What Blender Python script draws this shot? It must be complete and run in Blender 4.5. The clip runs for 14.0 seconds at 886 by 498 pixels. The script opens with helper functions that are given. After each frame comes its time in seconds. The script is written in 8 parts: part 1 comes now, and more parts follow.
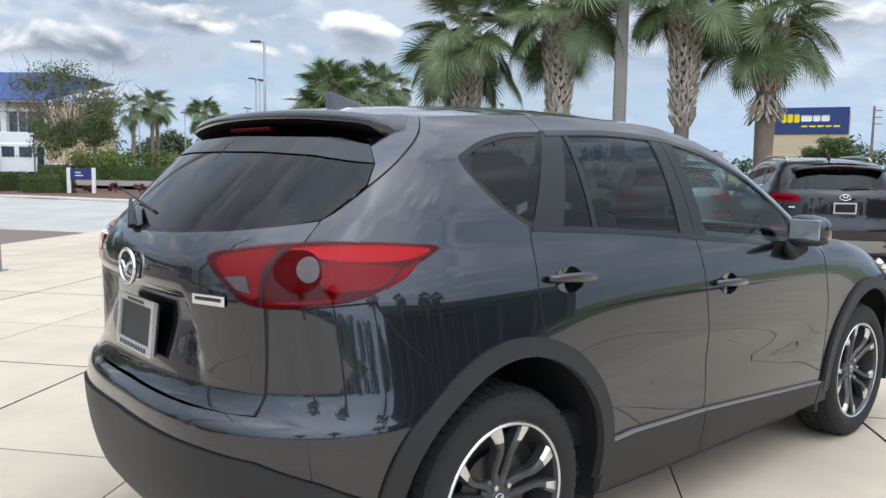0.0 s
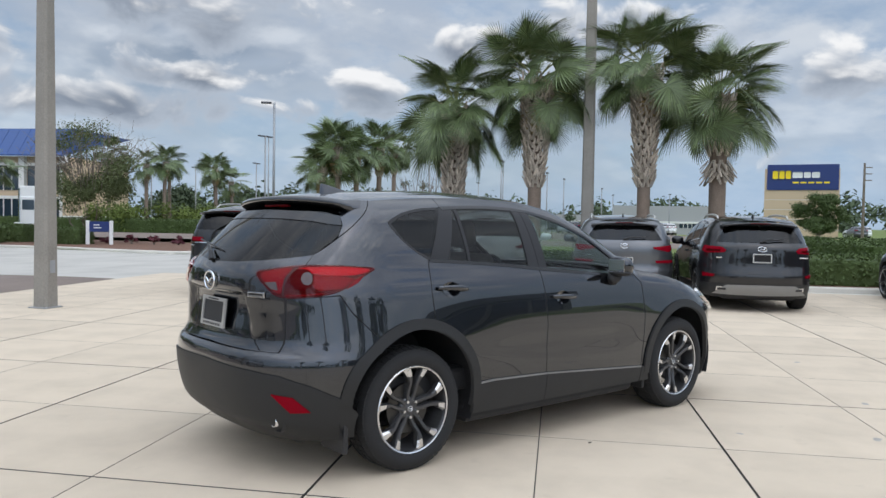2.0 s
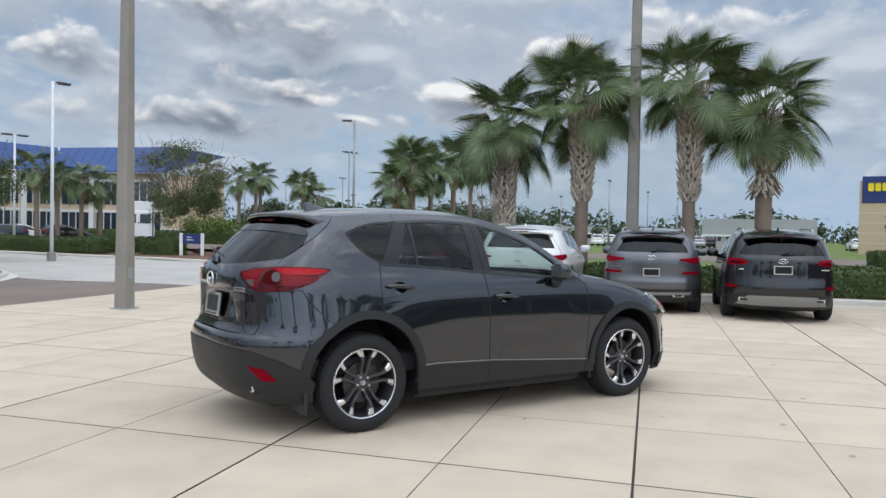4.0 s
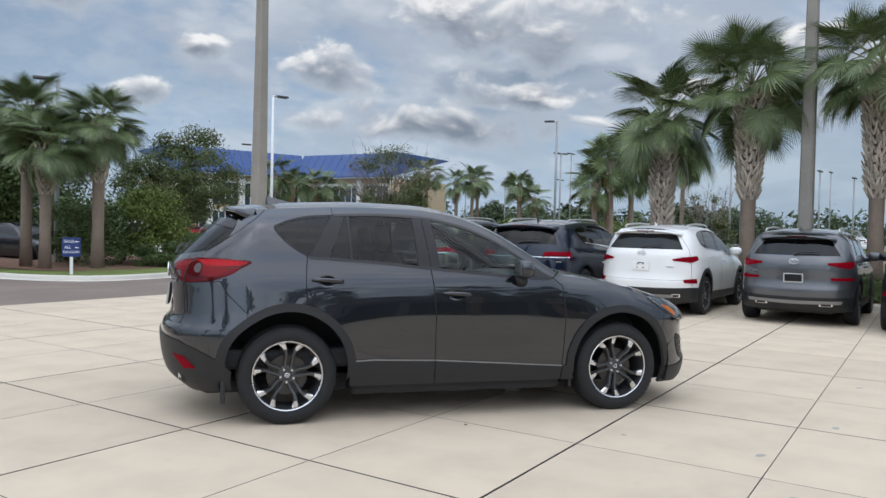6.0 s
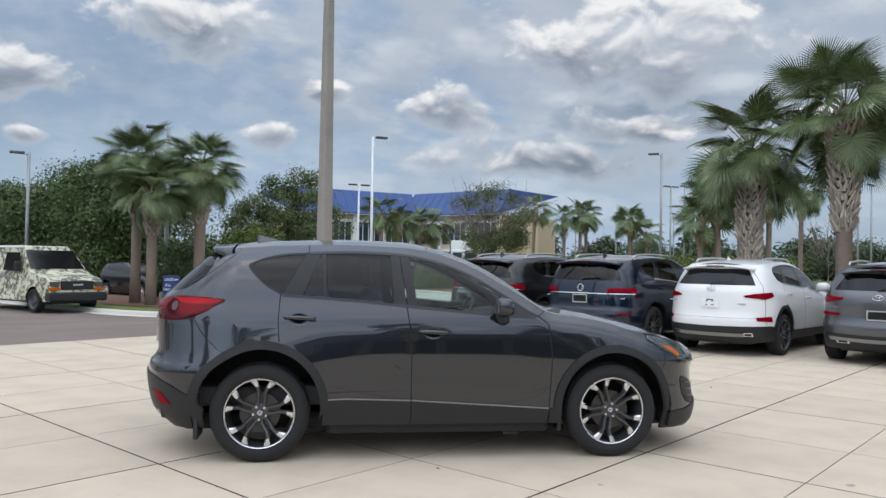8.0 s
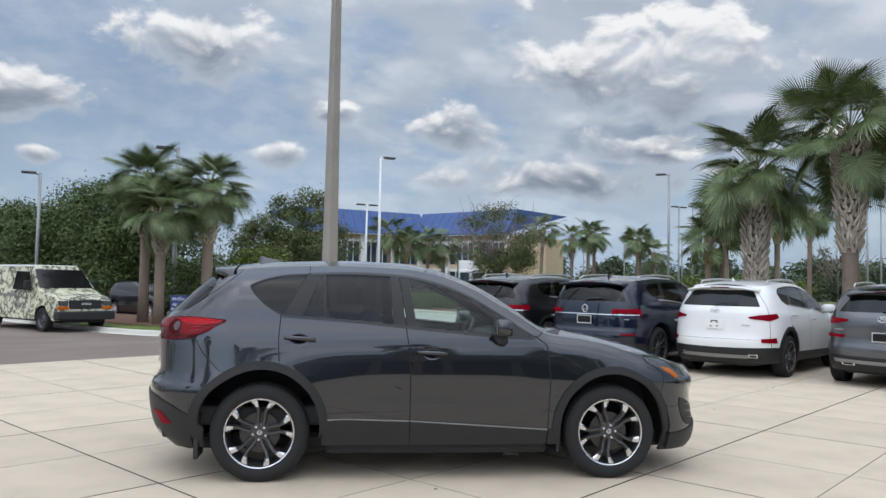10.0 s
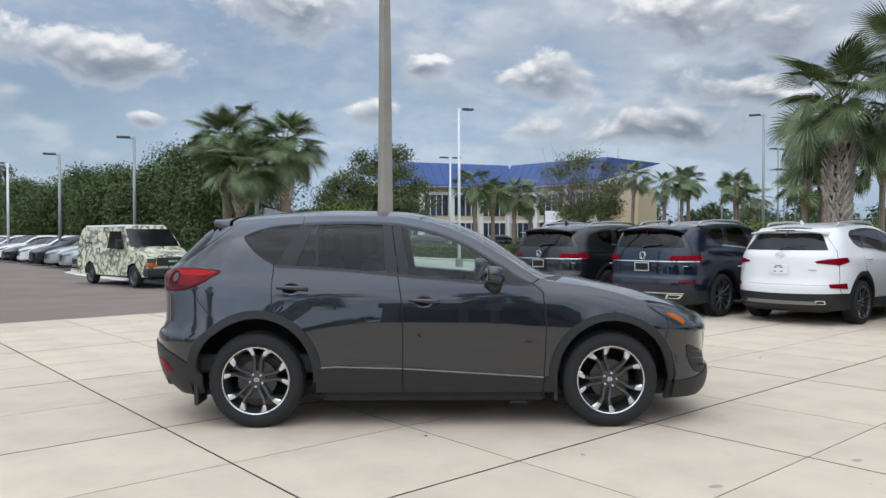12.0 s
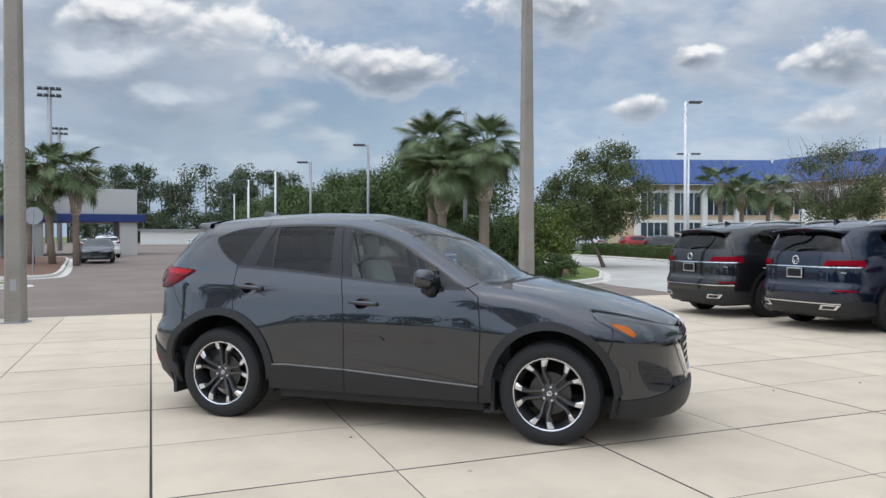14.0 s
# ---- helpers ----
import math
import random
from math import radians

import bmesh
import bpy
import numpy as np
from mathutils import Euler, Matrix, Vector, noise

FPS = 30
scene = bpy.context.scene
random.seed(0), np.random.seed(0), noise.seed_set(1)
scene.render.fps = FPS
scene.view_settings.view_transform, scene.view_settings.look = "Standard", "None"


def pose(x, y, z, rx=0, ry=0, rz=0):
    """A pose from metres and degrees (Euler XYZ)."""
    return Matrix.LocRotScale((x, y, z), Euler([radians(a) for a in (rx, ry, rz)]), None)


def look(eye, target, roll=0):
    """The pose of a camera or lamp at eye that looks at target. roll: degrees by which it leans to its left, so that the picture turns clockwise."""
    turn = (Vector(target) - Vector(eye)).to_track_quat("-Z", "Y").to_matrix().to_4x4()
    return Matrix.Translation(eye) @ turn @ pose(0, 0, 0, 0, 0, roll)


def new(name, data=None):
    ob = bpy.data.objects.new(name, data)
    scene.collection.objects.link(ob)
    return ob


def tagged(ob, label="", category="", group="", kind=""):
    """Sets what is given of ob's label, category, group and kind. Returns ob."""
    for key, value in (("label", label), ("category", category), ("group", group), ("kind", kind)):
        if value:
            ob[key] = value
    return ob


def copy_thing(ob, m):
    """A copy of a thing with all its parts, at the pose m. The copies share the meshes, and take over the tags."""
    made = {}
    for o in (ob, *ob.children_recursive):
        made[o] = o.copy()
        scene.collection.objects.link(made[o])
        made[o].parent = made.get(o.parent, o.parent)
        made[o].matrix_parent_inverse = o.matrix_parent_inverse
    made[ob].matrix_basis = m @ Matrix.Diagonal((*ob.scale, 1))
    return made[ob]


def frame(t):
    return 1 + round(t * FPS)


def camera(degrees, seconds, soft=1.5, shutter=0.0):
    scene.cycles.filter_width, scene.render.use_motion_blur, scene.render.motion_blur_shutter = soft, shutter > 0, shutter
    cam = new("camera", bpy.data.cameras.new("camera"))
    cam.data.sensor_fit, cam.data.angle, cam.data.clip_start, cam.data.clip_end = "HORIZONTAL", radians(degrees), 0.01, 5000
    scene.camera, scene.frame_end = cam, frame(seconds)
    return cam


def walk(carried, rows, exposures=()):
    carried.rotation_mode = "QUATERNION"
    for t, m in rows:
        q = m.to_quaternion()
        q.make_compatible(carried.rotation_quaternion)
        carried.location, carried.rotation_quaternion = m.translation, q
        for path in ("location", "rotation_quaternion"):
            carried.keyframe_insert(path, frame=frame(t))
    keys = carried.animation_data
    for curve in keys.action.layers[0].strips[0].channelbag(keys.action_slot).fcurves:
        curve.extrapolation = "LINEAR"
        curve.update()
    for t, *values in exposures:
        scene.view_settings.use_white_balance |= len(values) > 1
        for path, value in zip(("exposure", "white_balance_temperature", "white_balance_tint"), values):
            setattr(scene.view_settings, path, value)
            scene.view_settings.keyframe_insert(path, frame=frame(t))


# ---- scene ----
cam = camera(59.1, 14.0)
PATH = [
    (0, (-1.733, -1.691, 1.424), (-0.44, -0.179, 1.218), 0.8),
    (0.5, (-2.023, -2.158, 1.451), (-0.732, -0.639, 1.296), 0.8),
    (1, (-2.261, -2.666, 1.467), (-0.968, -1.144, 1.348), 0.9),
    (1.5, (-2.548, -3.119, 1.465), (-1.259, -1.592, 1.372), 1.0),
    (2, (-2.813, -3.579, 1.47), (-1.526, -2.05, 1.399), 1.0),
    (2.2, (-2.903, -3.768, 1.488), (-1.619, -2.236, 1.425), 1.1),
    (3.25, (-3.05, -4.6, 1.48), (-1.83, -3.02, 1.435), 1.1),
    (4.3, (-2.401, -5.219, 1.474), (-1.36, -3.511, 1.433), 1.1),
    (4.5, (-2.184, -5.319, 1.494), (-1.191, -3.583, 1.453), 1.1),
    (5, (-1.631, -5.483, 1.463), (-0.776, -3.675, 1.421), 1.2),
    (5.5, (-1.08, -5.688, 1.464), (-0.368, -3.82, 1.42), 1.3),
    (6, (-0.551, -5.787, 1.459), (0.017, -3.87, 1.411), 1.4),
    (6.5, (-0.034, -5.839, 1.461), (0.409, -3.889, 1.418), 1.4),
    (7, (0.395, -5.851, 1.471), (0.745, -3.882, 1.443), 1.2),
    (7.5, (0.578, -5.89, 1.488), (0.874, -3.912, 1.491), 1.1),
    (8, (0.524, -5.9, 1.485), (0.799, -3.919, 1.524), 1.0),
    (8.2, (0.498, -5.879, 1.492), (0.77, -3.898, 1.547), 1.0),
    (10.3, (0.608, -5.981, 1.498), (0.855, -3.999, 1.587), 1.1),
    (10.5, (0.619, -5.983, 1.494), (0.855, -3.999, 1.568), 0.9),
    (11, (0.644, -5.928, 1.463), (0.838, -3.937, 1.497), 0.6),
    (11.5, (0.892, -5.912, 1.448), (1.014, -3.916, 1.44), 0.2),
    (12, (1.392, -5.92, 1.461), (1.403, -3.92, 1.427), -0.1),
    (12.5, (1.969, -5.858, 1.466), (1.835, -3.863, 1.426), -0.2),
    (13, (2.602, -5.813, 1.478), (2.304, -3.836, 1.441), -0.0),
    (13.5, (3.18, -5.616, 1.474), (2.709, -3.673, 1.441), -0.1),
    (14, (3.765, -5.423, 1.476), (3.12, -3.53, 1.443), -0.0),
]
walk(cam, [(t, look(eye, target, roll)) for t, eye, target, roll in PATH], [(0.0, 0.32), (1.0, 0.14), (2.0, -0.02), (4.5, -0.06), (8.0, -0.06), (14.0, 0.0)])

# ---- light ----
SUN_UP, SUN_ROUND = 58.0, 205.0  # elevation and bearing of the veiled sun, degrees (bearing from +y towards +x)


def make_world():
    w = bpy.data.worlds.new("sky")
    scene.world = w
    w.use_nodes = True
    nt = w.node_tree
    nt.nodes.clear()
    N, L = nt.nodes.new, nt.links.new

    def math_(op, a, b=None, c=None, clamp=False):
        n = N("ShaderNodeMath")
        n.operation, n.use_clamp = op, clamp
        for k, v in enumerate((a, b, c)):
            if v is None:
                continue
            if isinstance(v, (int, float)):
                n.inputs[k].default_value = v
            else:
                L(v, n.inputs[k])
        return n.outputs[0]

    def ramp(v, lo, hi):
        n = N("ShaderNodeMapRange")
        n.interpolation_type = "SMOOTHSTEP"
        L(v, n.inputs[0])
        n.inputs[1].default_value, n.inputs[2].default_value = lo, hi
        return n.outputs[0]

    def mix(f, a, b):
        n = N("ShaderNodeMix")
        n.data_type = "RGBA"
        for k, v in ((0, f), (6, a), (7, b)):
            if isinstance(v, (tuple, float, int)):
                n.inputs[k].default_value = (*v, 1) if isinstance(v, tuple) else v
            else:
                L(v, n.inputs[k])
        return n.outputs[2]

    sky = N("ShaderNodeTexSky")
    sky.sky_type, sky.sun_disc = "NISHITA", False
    sky.sun_elevation, sky.sun_rotation = radians(SUN_UP), radians(SUN_ROUND)
    sky.air_density, sky.dust_density, sky.ozone_density = 1.0, 2.0, 1.5
    tc = N("ShaderNodeTexCoord")
    sep = N("ShaderNodeSeparateXYZ")
    L(tc.outputs["Generated"], sep.inputs[0])
    up = math_("MAXIMUM", sep.outputs[2], 0.0)
    # the cloud deck: directions laid onto a flat layer, so that clouds crowd towards the horizon
    den = math_("ADD", up, 0.30)
    px, py = math_("DIVIDE", sep.outputs[0], den), math_("DIVIDE", sep.outputs[1], den)

    def deck(scale, detail, rough, dx, dy, dz, warp=0.0, pull=1.0):
        c = N("ShaderNodeCombineXYZ")
        L(math_("MULTIPLY_ADD", px, pull, dx), c.inputs[0])
        L(math_("MULTIPLY_ADD", py, pull, dy), c.inputs[1])
        c.inputs[2].default_value = dz
        n = N("ShaderNodeTexNoise")
        n.inputs["Scale"].default_value, n.inputs["Detail"].default_value = scale, detail
        n.inputs["Roughness"].default_value, n.inputs["Distortion"].default_value = rough, warp
        L(c.outputs[0], n.inputs["Vector"])
        return n.outputs["Fac"]

    def puffs(scale, pull):
        c = N("ShaderNodeCombineXYZ")
        L(math_("MULTIPLY_ADD", px, pull, 2.3), c.inputs[0])
        L(math_("MULTIPLY_ADD", py, pull, 6.1), c.inputs[1])
        v = N("ShaderNodeTexVoronoi")
        v.feature, v.voronoi_dimensions = "SMOOTH_F1", "2D"
        v.inputs["Scale"].default_value, v.inputs["Smoothness"].default_value = scale, 0.35
        L(c.outputs[0], v.inputs["Vector"])
        return math_("SUBTRACT", 0.4, v.outputs["Distance"])

    def heaps(pull):
        d = deck(0.95, 5, 0.52, 3.1, 1.7, 0.0, 0.2, pull)
        d = math_("MULTIPLY_ADD", puffs(2.6, pull), 0.16, d)
        return math_("MULTIPLY_ADD", puffs(6.5, pull), 0.085, d)

    # heaped clouds: bright where the next step towards the zenith is thinner, grey underneath
    here, above = heaps(1.0), heaps(0.94)
    broad = deck(0.42, 3, 0.5, 11.0, 5.0, 3.0)
    veil = deck(0.55, 6, 0.6, 7.0, 4.0, 5.0, 0.4)
    fine = deck(7.0, 6, 0.62, 1.0, 9.0, 2.0)
    body = math_("MULTIPLY_ADD", math_("SUBTRACT", fine, 0.5), 0.12, math_("MULTIPLY_ADD", math_("SUBTRACT", broad, 0.5), 0.10, here))
    cover = ramp(body, 0.405, 0.485)
    thick = ramp(body, 0.48, 0.70)
    lit = ramp(math_("MULTIPLY_ADD", math_("SUBTRACT", fine, 0.5), 0.10, math_("SUBTRACT", here, above)), -0.012, 0.10)
    blue = N("ShaderNodeVectorMath")
    blue.operation = "SCALE"
    L(sky.outputs[0], blue.inputs[0])
    blue.inputs["Scale"].default_value = 0.10
    haze = mix(math_("MULTIPLY", ramp(veil, 0.28, 0.62), 0.85), blue.outputs[0], mix(ramp(fine, 0.35, 0.65), (0.40, 0.51, 0.67), (0.56, 0.64, 0.75)))
    low = ramp(up, 0.22, 0.0)
    haze = mix(math_("MULTIPLY", low, 0.70), haze, (0.41, 0.56, 0.75))
    under = mix(thick, (0.48, 0.525, 0.60), (0.20, 0.24, 0.305))
    heap = mix(lit, under, (0.80, 0.825, 0.86))
    # towards the veiled sun the whole deck is brighter
    glare = N("ShaderNodeVectorMath")
    glare.operation = "DOT_PRODUCT"
    L(tc.outputs["Generated"], glare.inputs[0])
    glare.inputs[1].default_value = (math.sin(radians(SUN_ROUND)) * math.cos(radians(SUN_UP)), math.cos(radians(SUN_ROUND)) * math.cos(radians(SUN_UP)), math.sin(radians(SUN_UP)))
    sheet = mix(math_("MULTIPLY", math_("MULTIPLY", cover, math_("MULTIPLY_ADD", low, -0.80, 0.97)), math_("MULTIPLY_ADD", ramp(up, 0.25, 0.55), 0.45, 0.55)), haze, heap)
    # the cumulus heaps that stand over the far side: bearing, elevation, half breadth and half height in degrees
    az = math_("MULTIPLY", math_("ARCTAN2", sep.outputs[0], sep.outputs[1]), 57.2958)
    el = math_("MULTIPLY", math_("ARCSINE", sep.outputs[2]), 57.2958)

    def curds(scale, rise, detail=7.0):
        c = N("ShaderNodeCombineXYZ")
        L(az, c.inputs[0])
        L(math_("MULTIPLY_ADD", el, 1.5, rise), c.inputs[1])
        n = N("ShaderNodeTexNoise")
        n.inputs["Scale"].default_value, n.inputs["Detail"].default_value, n.inputs["Roughness"].default_value = scale, detail, 0.55
        n.inputs["Distortion"].default_value = 0.35
        L(c.outputs[0], n.inputs["Vector"])
        return n.outputs["Fac"]

    lump, lump_up, wisp = curds(0.20, 0.0, 7.0), curds(0.20, 1.0, 3.5), curds(0.08, 40.0, 3.0)
    total, heft, weight = None, None, None
    for a, e, w, h in ((21, 15.0, 10.5, 4.6), (9, 11.5, 6, 2.0), (17, 7.6, 15, 1.7), (-10, 16, 7.5, 2.8), (-24, 12, 10.5, 2.3), (-1, 12, 2.0, 1.1), (-4.5, 9, 2.0, 1.0),
                       (-20, 8, 1.6, 0.7), (34.5, 9.5, 3.0, 2.3), (42, 12.5, 3.5, 1.5), (51, 14, 6, 2.2), (67, 10, 4.5, 2.4), (22, 9.6, 8, 1.4), (-38, 14, 7, 3)):
        dx = math_("MULTIPLY_ADD", az, 1 / w, -a / w)
        dy = math_("MULTIPLY_ADD", el, 1 / h, -e / h)
        r2 = math_("MULTIPLY_ADD", dx, dx, math_("MULTIPLY", dy, dy))
        f = math_("EXPONENT", math_("MULTIPLY", r2, -1.1))
        total = f if total is None else math_("MAXIMUM", total, f)
        heft = math_("MULTIPLY", f, dy) if heft is None else math_("MULTIPLY_ADD", f, dy, heft)
        weight = math_("ADD", f, 0.02) if weight is None else math_("ADD", f, weight)
    swell = math_("MULTIPLY_ADD", math_("SUBTRACT", lump, 0.5), 1.9, math_("MULTIPLY_ADD", math_("SUBTRACT", wisp, 0.5), 1.1, math_("MULTIPLY", total, 0.85)))
    stand = math_("DIVIDE", heft, weight)
    puff = ramp(swell, 0.33, 0.60)
    sunny = ramp(math_("MULTIPLY_ADD", math_("SUBTRACT", lump, lump_up), 3.4, stand), -0.25, 0.80)
    cumulus = mix(sunny, mix(ramp(swell, 0.45, 1.15), (0.46, 0.52, 0.61), (0.215, 0.255, 0.325)), (0.95, 0.955, 0.965))
    sheet = mix(math_("MULTIPLY", puff, 0.93), sheet, cumulus)
    # an overcast dome is brighter overhead than near the horizon
    dome = N("ShaderNodeVectorMath")
    dome.operation = "SCALE"
    L(sheet, dome.inputs[0])
    # and far brighter on the side where the sun stands behind the thin cloud
    sunward = math_("MULTIPLY_ADD", ramp(glare.outputs["Value"], 0.02, 0.80), 1.45, 1.0)
    L(math_("MULTIPLY", math_("MULTIPLY_ADD", ramp(up, 0.33, 0.90), 0.35, 1.0), sunward), dome.inputs["Scale"])
    sheet = dome.outputs[0]
    out, bg = N("ShaderNodeOutputWorld"), N("ShaderNodeBackground")
    L(sheet, bg.inputs[0])
    bg.inputs[1].default_value = 1.0
    L(bg.outputs[0], out.inputs[0])


make_world()
sun = new("sun", bpy.data.lights.new("sun", "SUN"))
sun.data.energy, sun.data.angle, sun.data.color = 0.30, radians(90), (1.0, 0.93, 0.82)
_b, _e = radians(SUN_ROUND), radians(SUN_UP)
sun.matrix_world = look((0, 0, 30), Vector((0, 0, 30)) - Vector((math.sin(_b) * math.cos(_e), math.cos(_b) * math.cos(_e), math.sin(_e))))
scene.view_settings.exposure = 0.0

# ---- materials ----
def surf(name, base, rough=0.5, metal=0.0, var=0.12, scale=3.0, fine=60.0, fine_var=0.06, bump=0.0, bump_scale=80.0, coat=0.0,
         spec=0.5, piece=0.0, tint=None, emit=None, rough_var=0.08, island=0.0, coat_rough=0.03):
    """A paint, stone or cloth: base colour with broad and fine variation, fine relief, optional variation from piece to piece."""
    m = bpy.data.materials.new(name)
    m.use_nodes = True
    nt = m.node_tree
    N, L = nt.nodes.new, nt.links.new
    b = nt.nodes["Principled BSDF"]
    b.inputs["Metallic"].default_value = metal
    b.inputs["Specular IOR Level"].default_value = spec
    b.inputs["Coat Weight"].default_value = coat
    b.inputs["Coat Roughness"].default_value = coat_rough
    tc = N("ShaderNodeTexCoord")

    def noise_(s, detail=4.0):
        n = N("ShaderNodeTexNoise")
        n.inputs["Scale"].default_value, n.inputs["Detail"].default_value = s, detail
        L(tc.outputs["Object"], n.inputs["Vector"])
        return n.outputs["Fac"]

    def scaled(v, k, add):
        n = N("ShaderNodeMath")
        n.operation = "MULTIPLY_ADD"
        L(v, n.inputs[0])
        n.inputs[1].default_value, n.inputs[2].default_value = k, add
        return n.outputs[0]

    broad, grain = noise_(scale, 5.0), noise_(fine, 3.0)
    f = scaled(broad, 2 * var, 1 - var)
    g = scaled(grain, 2 * fine_var, 1 - fine_var)
    mul = N("ShaderNodeMath")
    mul.operation = "MULTIPLY"
    L(f, mul.inputs[0])
    L(g, mul.inputs[1])
    val = mul.outputs[0]
    if piece or island:
        oi = N("ShaderNodeObjectInfo") if piece else N("ShaderNodeNewGeometry")
        k = piece or island
        p = scaled(oi.outputs["Random" if piece else "Random Per Island"], 2 * k, 1 - k)
        m2 = N("ShaderNodeMath")
        m2.operation = "MULTIPLY"
        L(val, m2.inputs[0])
        L(p, m2.inputs[1])
        val = m2.outputs[0]
    col = N("ShaderNodeVectorMath")
    col.operation = "SCALE"
    if tint:
        mx = N("ShaderNodeMix")
        mx.data_type = "RGBA"
        mx.inputs[6].default_value, mx.inputs[7].default_value = (*base, 1), (*tint, 1)
        r = N("ShaderNodeMapRange")
        L(noise_(scale * 1.7, 6.0), r.inputs[0])
        r.inputs[1].default_value, r.inputs[2].default_value = 0.42, 0.66
        L(r.outputs[0], mx.inputs[0])
        L(mx.outputs[2], col.inputs[0])
    else:
        col.inputs[0].default_value = base
    L(val, col.inputs["Scale"])
    L(col.outputs[0], b.inputs["Base Color"])
    L(scaled(broad, 2 * rough_var, rough - rough_var), b.inputs["Roughness"])
    if bump:
        bp = N("ShaderNodeBump")
        bp.inputs["Strength"].default_value = min(1.0, bump)
        bp.inputs["Distance"].default_value = 0.01
        L(noise_(bump_scale, 5.0), bp.inputs["Height"])
        L(bp.outputs[0], b.inputs["Normal"])
    if emit:
        b.inputs["Emission Color"].default_value, b.inputs["Emission Strength"].default_value = (*emit[0], 1), emit[1]
    return m


def car_paint(name, base, metal=0.55, rough=0.34, ior=1.55):
    m = surf(name, base, rough, metal, 0.03, 2.0, 900, 0.10, coat=1.0, rough_var=0.02, coat_rough=0.012, spec=0.1)
    m.node_tree.nodes["Principled BSDF"].inputs["Coat IOR"].default_value = ior
    return m


def glass(name, tint, alpha, rough=0.0):
    """Thin car glass: a clear tinted pane with a mirror-like skin."""
    m = bpy.data.materials.new(name)
    m.use_nodes = True
    nt = m.node_tree
    nt.nodes.clear()
    N, L = nt.nodes.new, nt.links.new
    out, mix, tr, gl, lw = (N(k) for k in ("ShaderNodeOutputMaterial", "ShaderNodeMixShader", "ShaderNodeBsdfTransparent", "ShaderNodeBsdfGlossy", "ShaderNodeLayerWeight"))
    tr.inputs[0].default_value = (*tint, 1)
    gl.inputs["Color"].default_value, gl.inputs["Roughness"].default_value = (1, 1, 1, 1), rough
    # gloss of a thin pane, alike from both sides
    f0 = 1.1 * ((alpha - 1) / (alpha + 1)) ** 2
    lw.inputs[0].default_value = 0.5
    pw, sc = N("ShaderNodeMath"), N("ShaderNodeMath")
    pw.operation, sc.operation = "POWER", "MULTIPLY_ADD"
    L(lw.outputs["Facing"], pw.inputs[0])
    pw.inputs[1].default_value = 5.0
    L(pw.outputs[0], sc.inputs[0])
    sc.inputs[1].default_value, sc.inputs[2].default_value = 1 - f0, f0
    L(sc.outputs[0], mix.inputs[0])
    L(tr.outputs[0], mix.inputs[1])
    L(gl.outputs[0], mix.inputs[2])
    L(mix.outputs[0], out.inputs[0])
    return m


def concrete_mat(name, base, spot=0.35, scale=0.9):
    """Broom-finished paving: broad staining, small dark spots, faint drag marks and fine grit; each slab a little its own tone."""
    m = surf(name, base, 0.86, 0, 0.10, scale, 140, 0.07, bump=0.35, bump_scale=220, piece=0.05, tint=tuple(0.86 * c for c in base), spec=0.25)
    nt = m.node_tree
    N, L = nt.nodes.new, nt.links.new
    b = nt.nodes["Principled BSDF"]
    old = b.inputs["Base Color"].links[0].from_socket
    geo = N("ShaderNodeNewGeometry")
    n = N("ShaderNodeTexNoise")
    n.inputs["Scale"].default_value, n.inputs["Detail"].default_value, n.inputs["Roughness"].default_value = 3.4, 8.0, 0.72
    L(geo.outputs["Position"], n.inputs["Vector"])
    r = N("ShaderNodeMapRange")
    L(n.outputs["Fac"], r.inputs[0])
    r.inputs[1].default_value, r.inputs[2].default_value, r.inputs[4].default_value = 0.60, 0.78, spot
    v = N("ShaderNodeTexVoronoi")
    v.inputs["Scale"].default_value = 2.3
    L(geo.outputs["Position"], v.inputs["Vector"])
    r2 = N("ShaderNodeMapRange")
    L(v.outputs["Distance"], r2.inputs[0])
    r2.inputs[1].default_value, r2.inputs[2].default_value, r2.inputs[3].default_value, r2.inputs[4].default_value = 0.018, 0.04, 0.5, 0.0
    mx = N("ShaderNodeMath")
    mx.operation = "MAXIMUM"
    L(r.outputs[0], mx.inputs[0])
    L(r2.outputs[0], mx.inputs[1])
    c = N("ShaderNodeMix")
    c.data_type = "RGBA"
    L(mx.outputs[0], c.inputs[0])
    L(old, c.inputs[6])
    c.inputs[7].default_value = (*[0.55 * x for x in base], 1)
    L(c.outputs[2], b.inputs["Base Color"])
    return m


CONCRETE = concrete_mat("concrete", (0.625, 0.525, 0.405))
CONCRETE_ROAD = concrete_mat("concrete_road", (0.50, 0.475, 0.43), 0.45, 0.35)
JOINT = surf("joint_filler", (0.085, 0.076, 0.066), 0.95, bump=0.4)
KERB = surf("kerb_concrete", (0.62, 0.59, 0.53), 0.85, var=0.16, scale=1.5, bump=0.3, bump_scale=120)
ASPHALT = surf("asphalt", (0.205, 0.163, 0.138), 0.9, var=0.12, scale=0.25, fine=90, fine_var=0.22, bump=0.5, bump_scale=160, tint=(0.24, 0.195, 0.168), spec=0.25)
GRASS = surf("grass_sheet", (0.115, 0.165, 0.03), 0.9, var=0.3, scale=0.6, fine=30, fine_var=0.35, bump=1.0, bump_scale=40, tint=(0.16, 0.19, 0.05))
MULCH = surf("mulch", (0.16, 0.085, 0.055), 0.95, var=0.25, scale=4, fine=45, fine_var=0.4, bump=1.0, bump_scale=40)
